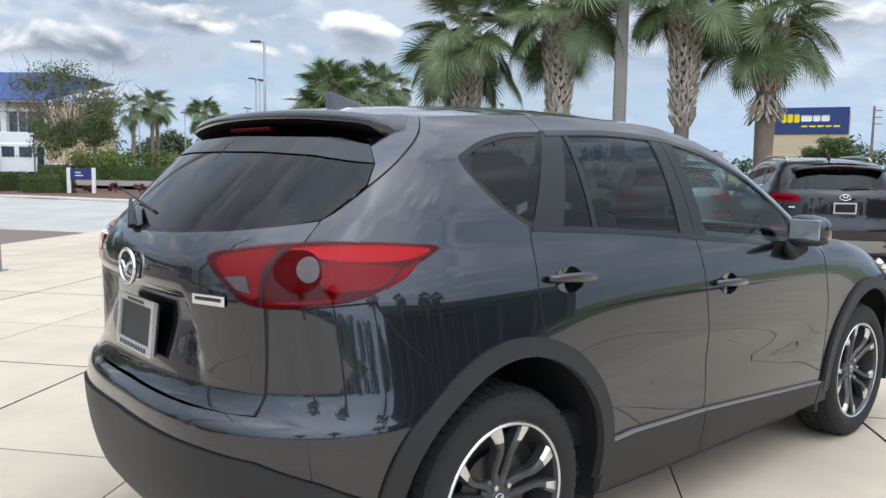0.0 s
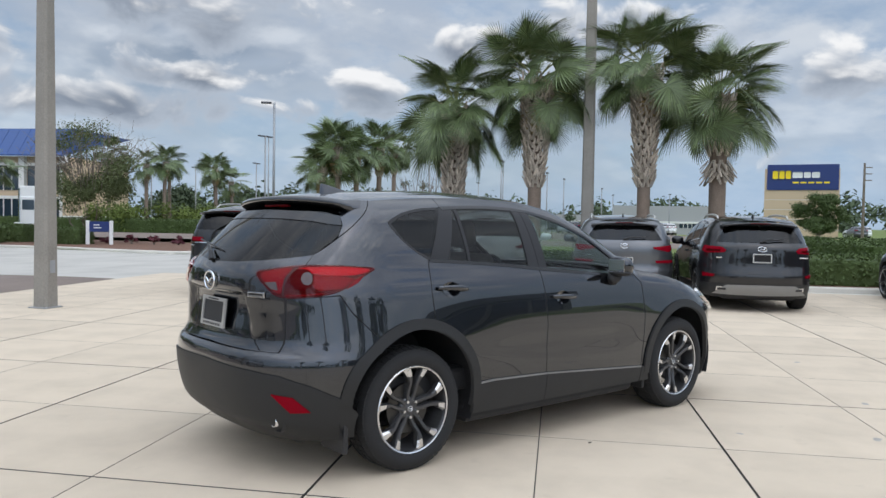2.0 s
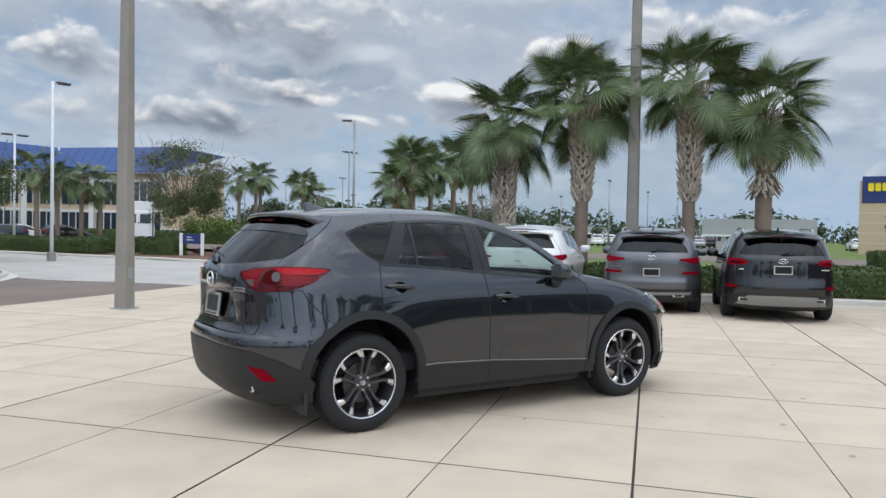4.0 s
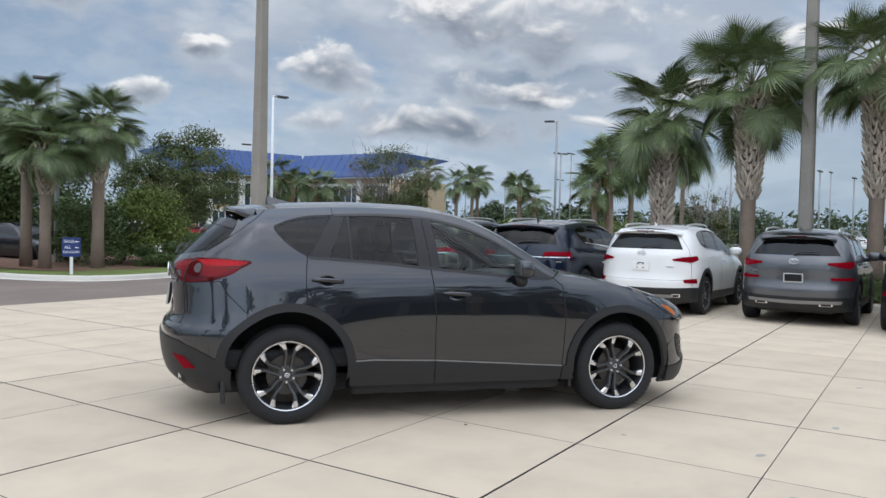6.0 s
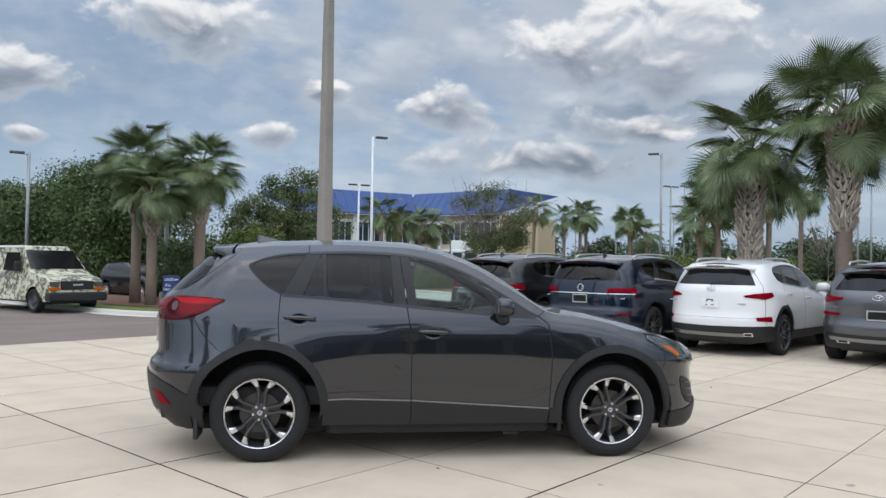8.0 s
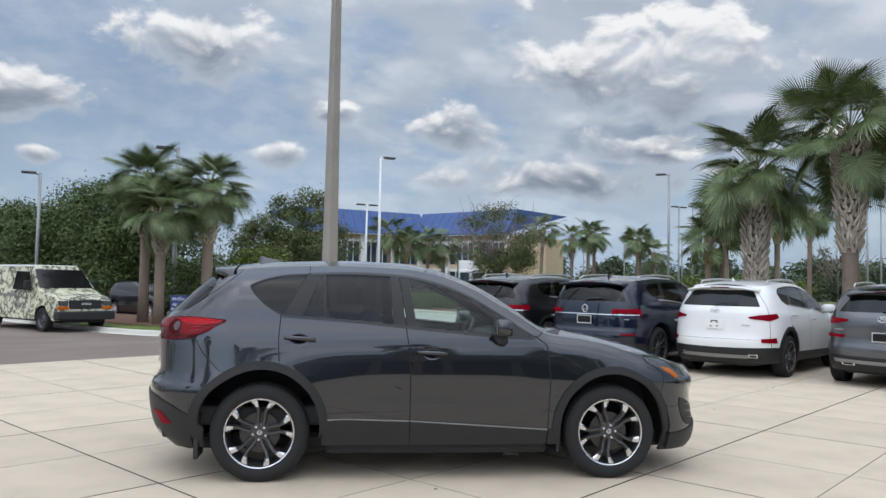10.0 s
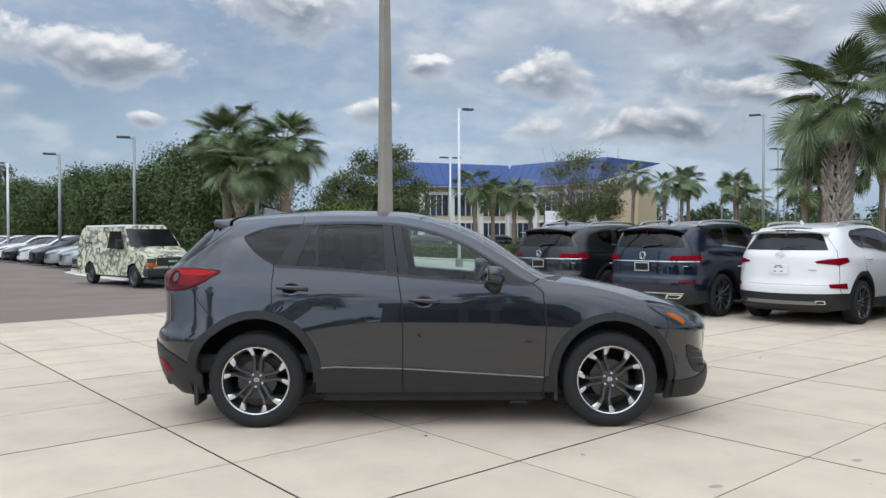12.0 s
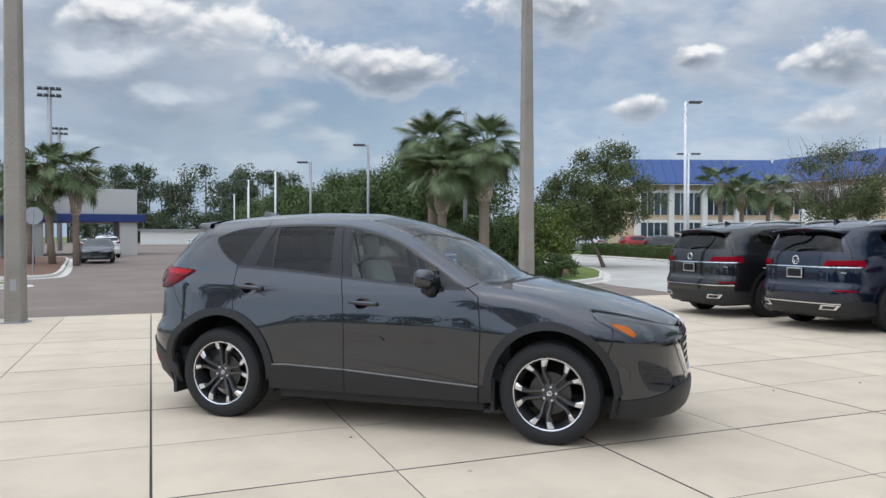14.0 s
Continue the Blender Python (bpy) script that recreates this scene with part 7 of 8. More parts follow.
G2 = "sabal palms on the planted island"
palm(-5.8, 22.55, 4.1, 5, "sabal palm with brown trunk on the planted island", 0.92, (0.62, 1.0), r=0.17, group=G2)
palm(-6.6, 23.7, 5.2, 6, "taller sabal palm on the planted island", 0.92, (0.62, 1.0), r=0.17, group=G2)
palm(-4.25, 22.9, 5.0, 7, "sabal palm with cross-hatched trunk above, smooth below", 0.92, (0.60, 1.0), r=0.19, fat=0.30, group=G2)
G3 = "palms by the dealership lane"
palm(-30.5, 28.4, 5.3, 8, "sabal palm beside the service lane", 1.15, (0.55, 1.0), group=G3, n=30, lean=0.03)
palm(-29.7, 29.3, 5.0, 9, "sabal palm beside the service lane", 1.15, (0.55, 1.0), group=G3, n=30, lean=0.03)
palm(-31.6, 28.0, 4.2, 10, "low sabal palm beside the service lane", 1.15, (0.55, 1.0), group=G3, n=30, lean=0.03)
# slimmer palms farther off
G4 = "palms beyond the entrance drive"
for k, (x, y, h) in enumerate(((21.5, 34.6, 5.6), (23.1, 35.2, 5.4), (22.2, 36.4, 5.9), (25.2, 36.0, 5.9), (20.7, 35.4, 4.4), (32.6, 44.5, 7.0))):
    palm(x, y, h, 20 + k, "fan palm with slim trunk and yellowing fronds", 1.05, (0.7, 1.0), r=0.15, fat=0.2, n=30, dry=6, lean=0.03, group=G4)
G5 = "slim palms along the far drive"
for k, (x, y, h) in enumerate(((33.8, 79.2, 6.8), (36.3, 80.3, 5.6), (27.0, 76.6, 7.2), (25.4, 77.1, 6.8), (23.0, 81.7, 8.0), (28.9, 80.0, 7.3), (35.6, 83.0, 7.4), (4.7, 64.1, 5.9), (6.4, 66.0, 5.3), (8.6, 68.9, 5.5), (10.2, 69.5, 5.0))):
    palm(x, y, h, 40 + k, "slim far-off fan palm", 1.25, (0.75, 1.0), r=0.18, fat=0.22, n=22, dry=2, lean=0.03, group=G5)

broadleaf("oak_tree", -2.0, 39.5, 6.9, 3.3, 8, "young green oak with a loose rounded crown", LEAF_DULL, 70, 430, 0.075, trunk_h=0.26)
broadleaf("crape_myrtle", 11.1, 46.4, 7.2, 3.2, 4, "half-bare multi-stemmed tree with sparse olive leaves", LEAF_DULL, 34, 300, 0.07, bare=130, trunk_h=0.22, stems=4, r0=0.08)
broadleaf("crape_myrtle", 34.2, 43.5, 5.0, 2.0, 5, "small sparse tree with thin bare twigs", LEAF_DULL, 8, 60, 0.09, bare=50, trunk_h=0.22, stems=3, r0=0.07)
broadleaf("shrub_tree", 75.1, 31.5, 4.9, 2.6, 6, "dense low green tree before the sign wall", LEAF, 34, 420, 0.10, trunk_h=0.2, stems=3)

bush("bush", -3.0, 26.6, 1.75, 3.7, 11, "large rounded yellow-green bush on the island", LEAF_LIGHT, 38, 270, 0.06)
bush("bush", -4.9, 25.3, 1.6, 3.0, 12, "tall dark green bush behind palms", LEAF, 30, 240, 0.06)
bush("bush", -5.6, 27.7, 1.6, 3.2, 13, "tall dark green bush behind palms", LEAF, 30, 240, 0.065)
bush("bush", -4.0, 28.6, 1.5, 3.4, 14, "rounded green bush on the island", LEAF, 24, 240, 0.06)
bush("clipped_shrub", -2.45, 24.7, 0.80, 1.05, 15, "low clipped green shrub near the kerb", LEAF, 18, 320, 0.04)
bush("clipped_shrub", -1.75, 25.0, 0.72, 1.0, 16, "low clipped green shrub near the kerb", LEAF, 16, 320, 0.04)

thicket("woodland", [(-8.5, 33), (-12.0, 38.5), (-17, 47), (-25, 58), (-35, 69)], 7, 4.6, 7.4, 21, "dense green belt of oaks and palms beside the lot", LEAF, 100, 900, 0.095)
thicket("woodland", [(-28, 60), (-44, 80), (-68, 112)], 10, 5, 8.5, 22, "dense green belt of trees along the far lot", LEAF, 80, 1000, 0.11, r=(1.4, 2.4))
thicket("pine_wood", [(-84, 150), (-113, 150), (-130, 140), (-150, 120)], 22, 12, 19.5, 23, "tall dark pines at the far end of the lot", LEAF_FAR, 74, 260, 0.34, low=6.0, r=(2.0, 3.4), trunks=74)
thicket("woodland", [(-84, 142), (-113, 142), (-132, 132)], 14, 5, 9, 24, "lower trees under the far pines", LEAF_FAR, 60, 300, 0.3, r=(2.0, 3.2))
thicket("woodland", [(-4, 118), (40, 108), (80, 92)], 10, 4.0, 7.0, 25, "low green trees behind the buildings", LEAF_FAR, 80, 300, 0.28, r=(1.6, 2.8))
thicket("woodland", [(-160, 250), (0, 300), (160, 260), (260, 160), (320, 40), (300, -80)], 50, 7, 14, 26, "distant wooded skyline", LEAF_FAR, 220, 90, 1.1, r=(4, 8))
thicket("woodland", [(150, 62), (165, 40), (185, 12)], 14, 6, 11, 27, "distant trees along the road", LEAF_FAR, 36, 120, 0.6, r=(2, 4))
thicket("shrub_bank", [(19, 74), (33, 71), (46, 66)], 9, 1.6, 3.3, 28, "bank of wild shrubs beyond the drive", LEAF_LIGHT, 70, 260, 0.14, r=(0.8, 1.4))

hedge("hedge", 16.0, 17.3, -26, -5.9, 0.72, 31, "low clipped dark hedge behind the kerb", LEAF, 0.045, 330)
hedge("hedge", 16.0, 17.3, -5.2, 2.6, 0.62, 32, "low clipped dark hedge behind the kerb", LEAF, 0.045, 330)
hedge("hedge", 34.3, 35.7, 30, 46, 0.9, 33, "clipped green hedge along the entrance drive", LEAF, 0.06, 200)
hedge("hedge", 45.0, 46.2, -30, -14, 0.8, 34, "clipped green hedge across the lawn", LEAF, 0.07, 140)
hedge("hedge", 33.0, 47.0, -15.6, -14.2, 0.7, 35, "clipped green hedge along the lawn", LEAF, 0.07, 140)
hedge("hedge", 62, 63.4, 22, 56, 1.3, 36, "long clipped hedge beside the far road", LEAF, 0.08, 110)
hedge("hedge", 35.6, 37.2, 25.7, 28.0, 0.95, 58, "short clipped hedge by the drive", LEAF, 0.06, 200)
hedge("hedge", 36.8, 38.6, 30.0, 33.2, 1.0, 59, "short clipped hedge by the drive", LEAF, 0.06, 200)
for k, b in enumerate((33.5, 36.0, 41.0)):
    hedge("hedge", far_edge(b + 11) + 1.2, far_edge(b + 11) + 2.6, b + 10, b + 12.0, 0.9, 60 + k, "short clipped hedge by the drive", LEAF, 0.06, 200)
for k, b in enumerate((25.6, 24.2, 22.6, 21.2, 19.8, 18.2)):
    p = lot(38.2 + 0.3 * (k % 2), b)
    bush("red_shrub", p.x, p.y, 0.42, 0.62, 70 + k, "small dark red leafy shrub in mulch", LEAF_RED, 8, 90, 0.06)
thicket("woodland", [(84, 126), (112, 104), (128, 90)], 6, 2.2, 4.6, 44, "low trees before the far grey buildings", LEAF_FAR, 46, 220, 0.28, r=(1.0, 2.0))

# ---- posts, signs and buildings ----
def on_ground(x, y, dz=0.0, turn=0.0):
    return Matrix.Translation((x, y, ground_at(x, y) + dz)) @ pose(0, 0, 0, 0, 0, turn)


def square_pole(x, y, h, turn, label, w0=0.33, w1=0.20, z=0.0):
    """A tapered square concrete lamp pole with chamfered corners and a hand-hole plate."""
    ob = thing("lamp_pole", Matrix.Translation((x, y, z)) @ pose(0, 0, 0, 0, 0, turn), label, "lamp post", "square concrete poles on the apron")
    bm = bmesh.new()
    rows = []
    for zz, w in ((-0.02, w0), (h, w1)):
        c = 0.14 * w
        o = w / 2
        rows.append([bm.verts.new((px, py, zz)) for px, py in ((-o + c, -o), (o - c, -o), (o, -o + c), (o, o - c), (o - c, o), (-o + c, o), (-o, o - c), (-o, -o + c))])
    for i in range(8):
        bm.faces.new((rows[0][i], rows[0][(i + 1) % 8], rows[1][(i + 1) % 8], rows[1][i]))
    bm.faces.new(rows[1])
    part("shaft", bm, POLE_CONC, ob)
    part("base_plate", box(-w0 * 0.62, w0 * 0.62, -w0 * 0.62, w0 * 0.62, 0, 0.02, 0.004), GREY_METAL, ob, "flat grey base plate")
    part("cover_plate", box(-0.05, 0.05, -w0 / 2 - 0.004, -w0 / 2 + 0.02, 0.55, 0.75, 0.004), GREY_METAL, ob, "small hand-hole cover")
    return ob


square_pole(0.318, 9.86, 10.5, 33, "tall square weathered concrete lamp pole on the apron", 0.28, 0.11)
square_pole(12.5, 9.05, 10.5, 35, "tall square weathered concrete lamp pole behind cars", 0.31, 0.2)
square_pole(-7.45, 4.85, 10.5, 33, "tall square weathered concrete lamp pole by the lane", 0.31, 0.2)


def street_lamp(x, y, h, turn, label, material=WHITE_METAL, r=0.085, arms=1, reach=0.5, group="lamp posts over the lots"):
    """A slim pole with flat shoebox heads."""
    ob = thing("street_lamp", on_ground(x, y, 0, turn), label, "street lamp", group)
    part("pole", tube([(0, 0, 0), (0, 0, h)], [r * 1.1, r * 0.85], 8), material, ob, smooth=True)
    part("footing", lathe([(0.0, 0.45), (0.20, 0.45), (0.22, 0.40), (0.22, 0.0)], 12, "z"), POLE_CONC, ob)
    for k in range(arms):
        s = 1 if k == 0 else -1
        part("arm", tube([(0, 0, h - 0.12), (s * reach * 0.6, 0, h - 0.05)], [0.035, 0.03], 6), material, ob)
        part("lamp_head", box(min(s * reach * 0.35, s * (reach + 0.35)), max(s * reach * 0.35, s * (reach + 0.35)), -0.17, 0.17, h - 0.08, h + 0.03, 0.03), DARK_METAL, ob, "flat dark lamp head")
    return ob


for x, y, h, tn, m, arms in ((2.54, 37.9, 8.85, 20, WHITE_METAL, 1), (2.3, 54.6, 7.7, 20, WHITE_METAL, 2), (21.7, 42.9, 9.3, 150, GREY_METAL, 1), (31.1, 62.4, 9.3, 200, GREY_METAL, 2),
                             (-6.2, 26.8, 7.1, 190, GREY_METAL, 1), (-14.6, 35.3, 6.9, 200, GREY_METAL, 1), (-20.6, 39.6, 6.4, 200, GREY_METAL, 1), (-28.1, 47.8, 6.6, 200, WHITE_METAL, 1), (-35.2, 55.1, 6.6, 200, WHITE_METAL, 1),
                             (-41, 64, 6.6, 200, WHITE_METAL, 1), (-50, 75, 6.6, 200, WHITE_METAL, 1)):
    street_lamp(x, y, h, tn, "slim lamp post with a flat head over the lot", m, arms=arms)
for x, y, h in ((48.4, 58.5, 9.4), (74.5, 75.4, 10.0), (42.2, 86.3, 8.5), (43.9, 54.1, 8.8), (56.1, 56.9, 8.1), (58.2, 54.8, 7.4), (70.7, 63.6, 7.8), (79.6, 68.6, 7.6), (86.1, 68.9, 7.0), (94.8, 74.1, 7.0), (78.0, 84.3, 7.5), (99.8, 75.8, 6.2), (41.2, 81.2, 11.4), (38, 95, 8), (33, 97, 8), (104, 84, 6.6), (110, 72, 6.6)):
    street_lamp(x, y, h, 40, "far slim grey lamp post over a car lot", GREY_METAL, arms=2, group="far lamp posts")


def flood_mast(x, y, h, label):
    ob = thing("floodlight_mast", on_ground(x, y, 0, 38), label, "floodlight", "floodlight masts at the dealership")
    part("pole", tube([(0, 0, 0), (0, 0, h)], [0.26, 0.17], 10), GREY_METAL, ob, smooth=True)
    for z in (h, h - 0.55):
        part("cross_bar", box(-0.9, 0.9, -0.05, 0.05, z - 0.04, z + 0.04), DARK_METAL, ob)
        for k in range(4):
            part("flood_head", box(-0.85 + 0.45 * k, -0.5 + 0.45 * k, -0.22, 0.22, z + 0.04, z + 0.20, 0.03), DARK_METAL, ob)
    return ob


flood_mast(-46.3, 43.8, 13.3, "tall grey mast with two rows of floodlights")
flood_mast(-63.3, 61.8, 13.2, "far grey mast with two rows of floodlights")

# small signs
sg = thing("direction_sign", on_ground(-4.6, 20.0, 0.06, -8), "dark blue sign for sales and deliveries on a white post", "sign")
part("post", box(-0.045, 0.045, -0.02, 0.02, 0, 1.0, 0.004), WHITE, sg, "white post")
part("panel", box(-0.265, 0.265, -0.035, -0.015, 0.60, 1.18, 0.006), BLUE_SIGN, sg, "dark blue panel")
for word, zz, xx, sz in (("SALES", 1.06, -0.06, 0.13), ("ALL", 0.88, -0.10, 0.13), ("DELIVERIES", 0.74, 0.0, 0.105)):
    lettering("lettering", word, sz, WHITE, sg, Matrix.Translation((xx, -0.038, zz)) @ pose(0, 0, 0, 90, 0, 0), 0.002, 0.92)
for zz in (1.06, 0.88):
    ar = bmesh.new()
    for q in ([(0.10, 0), (0.15, 0.035), (0.15, -0.035)], [(0.14, 0.012), (0.22, 0.012), (0.22, -0.012), (0.14, -0.012)]):
        ar.faces.new([ar.verts.new((x, -0.037, zz + z)) for x, z in q])
    part("arrow", ar, WHITE, sg)
bs = thing("direction_sign", on_ground(10.73, 42.6, 0.1, -28), "low blue sign panel between white posts", "sign")
for s in (-1, 1):
    part("post", box(s * 0.62 - 0.09, s * 0.62 + 0.09, -0.09, 0.09, 0, 1.35, 0.01), WHITE, bs, "white square post")
part("panel", box(-0.60, 0.55, -0.05, 0.05, 0.72, 1.30, 0.01), BLUE_SIGN, bs, "blue panel")
for k, w in enumerate((0.30, 0.42)):
    part("lettering_bar", box(-0.30, -0.30 + w, -0.062, -0.05, 1.08 - 0.16 * k, 1.13 - 0.16 * k), WHITE, bs)
st = thing("stop_sign", on_ground(-24.0, 20.9, 0.08, 30), "stop sign seen from its bare grey back", "sign")
part("post", tube([(0, 0, 0), (0.05, 0, 2.85)], 0.03, 6), GREY_METAL, st)
part("plate", prism([(0.40 * math.cos(radians(22.5 + 45 * k)), 0.40 * math.sin(radians(22.5 + 45 * k))) for k in range(8)], -0.01, 0.01), GREY_METAL, st, "octagonal grey back", at=pose(0.05, 0, 2.55, 90, 0, 0))

# the sign wall beside the road
W0 = Vector((81.9, 40.5, 0))
W1 = Vector((85.0, 34.0, 0))
dirw = (W1 - W0).normalized()
mw = Matrix(((dirw.x, -dirw.y, 0, W0.x), (dirw.y, dirw.x, 0, W0.y), (0, 0, 1, 0), (0, 0, 0, 1)))
sw = thing("sign_wall", mw, "tan sign wall with a blue panel at its head", "sign")
Lw = (W1 - W0).length
part("wall", box(-0.3, Lw + 0.1, 0.0, 1.2, -0.3, 8.0, 0.03), STUCCO, sw)
for z in (1.2, 2.3, 3.4, 4.5):
    part("joint_band", box(-0.31, Lw + 0.11, -0.02, 0.02, z, z + 0.06), KERB, sw)
part("panel", box(-0.05, Lw, -0.12, 1.3, 5.6, 8.45, 0.05), BLUE_SIGN, sw, "dark blue panel")
for k, (x0, x1) in enumerate(((0.42, 1.0), (1.1, 1.65), (1.75, 2.3))):
    part("logo_shape", box(x0 + 0.1, x1 + 0.1, -0.16, -0.12, 6.85, 7.75, 0.12), YELLOW, sw, "yellow logo block")
for k, (x0, x1) in enumerate(((2.45, 3.5), (3.6, 4.3), (4.4, 5.2))):
    part("logo_shape", box(x0 + 0.1, x1 + 0.1, -0.16, -0.12, 6.95, 7.6, 0.12), WHITE, sw, "white logo block")
for k in range(5):
    part("logo_dash", box(2.6 + 0.78 * k, 3.2 + 0.78 * k, -0.16, -0.12, 6.35, 6.52), YELLOW, sw)


def facade(name, p0, p1, h, material, label, storeys, bays, depth=14.0, z0=-0.4, eave=None, roof_h=0.0, roof=None, glass_rows=((0.5, 3.2), (4.2, 7.0)), piers=True, category="building"):
    """A building front with piers, glazed bays per storey and a roof band; its body stands behind the front."""
    a, b = Vector((*p0, 0)), Vector((*p1, 0))
    d = (b - a).normalized()
    m = Matrix(((d.x, -d.y, 0, a.x), (d.y, d.x, 0, a.y), (0, 0, 1, 0), (0, 0, 0, 1)))
    L = (b - a).length
    ob = thing(name, m, label, category)
    part("wall", box(0, L, 0.3, depth, z0, h), material, ob)
    step = L / bays
    if piers:
        for k in range(bays + 1):
            part("pier", box(k * step - 0.35, k * step + 0.35, -0.25, 0.4, z0, h - 0.02, 0.02), STUCCO_WHITE, ob)
    for k in range(bays):
        for lo, hi in glass_rows:
            w = part("window", box(k * step + 0.45, (k + 1) * step - 0.45, 0.22, 0.34, lo, hi), DARK_GLASS, ob, "dark glazing")
            for j in range(1, 4):
                x = k * step + 0.45 + (step - 0.9) * j / 4
                part("mullion", box(x - 0.05, x + 0.05, 0.16, 0.24, lo, hi), STUCCO_WHITE, w)
    for lo, hi in glass_rows:
        part("band", box(0, L, 0.05, 0.32, hi, hi + 0.35), STUCCO_WHITE, ob)
    if roof:
        bm = bmesh.new()
        prof = [(-1.2, h - 0.05), (-1.2, h + 0.12), (1.4, h + roof_h), (depth, h + roof_h)]
        r0, r1 = ([bm.verts.new((x, y, z)) for y, z in prof] for x in (-0.6, L + 0.6))
        for i in range(3):
            bm.faces.new((r0[i], r1[i], r1[i + 1], r0[i + 1]))
        bm.faces.new(r0)
        bm.faces.new(r1[::-1])
        part("roof", bm, roof, ob, "sloped blue metal roof")
        n = int(L / 1.2)
        for k in range(n + 1):
            x = -0.6 + (L + 1.2) * k / n
            part("roof_seam", raw("roof_seam", [(x - 0.03, -1.2, h + 0.13), (x + 0.03, -1.2, h + 0.13), (x + 0.03, 1.4, h + roof_h + 0.02), (x - 0.03, 1.4, h + roof_h + 0.02), (x, -1.2, h + 0.2), (x, 1.4, h + roof_h + 0.09)], [(0, 4, 5, 3), (4, 1, 2, 5)], roof), None, ob)
    return ob


facade("showroom", (-4.9, 97.2), (11.2, 103.7), 8.1, STUCCO, "tan showroom wing with white piers and blue roof", 2, 4, roof_h=3.3, roof=BLUE_ROOF)
facade("showroom", (11.2, 103.7), (21.5, 92.8), 8.1, STUCCO, "tan showroom wing with white piers and blue roof", 2, 3, roof_h=3.3, roof=BLUE_ROOF)
facade("showroom_annexe", (21.0, 91.5), (25.6, 89.0), 7.3, STUCCO, "plain tan block at the showroom's end", 1, 1, 10, glass_rows=((0.5, 1.0),), piers=False)
facade("warehouse", (116.0, 88.2), (127.0, 72.5), 5.0, FAR_WALL, "long low grey building far behind the palms", 1, 5, 20, glass_rows=((1.0, 1.8),), piers=False)
facade("warehouse", (90, 130), (140, 100), 3.4, FAR_WALL, "long pale grey building beyond the far car lot", 1, 8, 20, glass_rows=((1.0, 1.8),), piers=False)
# the dealership along the lane
dl = facade("dealership", (-41.5, 33.2), (-52.5, 45.5), 5.4, STUCCO_GREY, "grey dealership front with dark showroom glass", 1, 4, 12, glass_rows=((0.3, 2.6),))
part("fascia", box(0, 16.5, -0.9, 0.35, 2.75, 3.15), BLUE_SIGN, dl, "blue fascia strip")
part("lettering_bar", box(1.0, 7.5, 0.2, 0.32, 4.0, 4.45), BAR_DARK, dl)
cp = thing("service_canopy", Matrix.Translation((-45.6, 49.0, -0.1)) @ pose(0, 0, 0, 0, 0, 45), "grey service canopy with a blue fascia", "canopy")
part("upper_wall", box(-6, 2.4, -2.5, 6, 3.4, 5.5, 0.05), STUCCO_GREY, cp)
part("fascia", box(-6.2, 3.0, -3.1, 6.4, 2.75, 3.4, 0.04), BLUE_SIGN, cp, "blue fascia")
for x, y in ((1.7, -2.3), (-5.4, -2.3), (1.7, 5.4)):
    part("column", box(x - 0.7, x + 0.7, y - 0.5, y + 0.5, -0.3, 2.8, 0.03), STUCCO_GREY, cp)
lw = thing("low_building", Matrix.Translation((-88, 118, -0.1)) @ pose(0, 0, 0, 0, 0, 40), "low pale shed at the lot's end", "building")
part("wall", box(-9, 9, 0, 6, 0, 2.6, 0.03), STUCCO_WHITE, lw)
part("roof", prism([(-9.4, -0.5), (9.4, -0.5), (9.4, 6.5), (-9.4, 6.5)], 2.6, 2.85), GREY_METAL, lw)
# far power pole
pp = thing("utility_pole", on_ground(99.8, 37.3), "far wooden utility pole with cross-arms", "utility pole")
part("pole", tube([(0, 0, 0), (0, 0, 9.6)], [0.2, 0.13], 8), BARK, pp)
for z in (9.0, 8.2, 7.4):
    part("cross_arm", box(0, 0.9, -0.06, 0.06, z, z + 0.12), BARK, pp, at=pose(0, 0, 0, 0, 0, -50))
strip("far_road", lambda b: 44.5, lambda b: 60.0, [-120, -60, -20, 0, 10, 60, 150], 0.05, ASPHALT, "grey asphalt far road across the lawns")
strip("far_lot", lambda b: 64.0, lambda b: 118.0, [-16, 0, 20, 60, 100], 0.05, ASPHALT, "far asphalt car lot")


# what closes the place behind the walk: an unseen showroom wall and shrubs, added to darken the paint's reflections, a
# strip of lawn with palms, and trees beyond
def unseen_showroom(x, y, turn):
    """An unseen front added behind the apron for dark reflections: plain wall, deep fascia and tall dark shop windows.
    """
    ob = thing("showroom", Matrix.Translation((x, y, 0)) @ pose(0, 0, 0, 0, 0, turn), "unseen grey showroom wall added as a dark reflection", "building")
    part("wall", box(-26, 26, -8, 0, 0, 6.4, 0.03), UNSEEN_WALL, ob)
    part("fascia", box(-26.2, 26.2, 0.0, 0.9, 5.2, 6.7, 0.03), UNSEEN_WALL, ob)
    for k in range(12):
        part("window", box(-25 + 4.2 * k, -21.4 + 4.2 * k, 0.0, 0.05, 0.4, 4.6, 0.01), DARK_GLASS, ob)
    return ob


unseen_showroom(24, -42, 0)
for k, (x, y, h) in enumerate(((-13.5, -9.0, 4.6), (-9.5, -13.5, 5.2), (-3.0, -20.5, 4.8), (3.5, -24.0, 5.4), (9.0, -22.0, 4.9), (13.5, -25.0, 5.3))):
    palm(x, y, h, 90 + k, "sabal palm before the showroom", 1.0, (0.5, 1.0), n=30, group="sabal palms before the showroom")
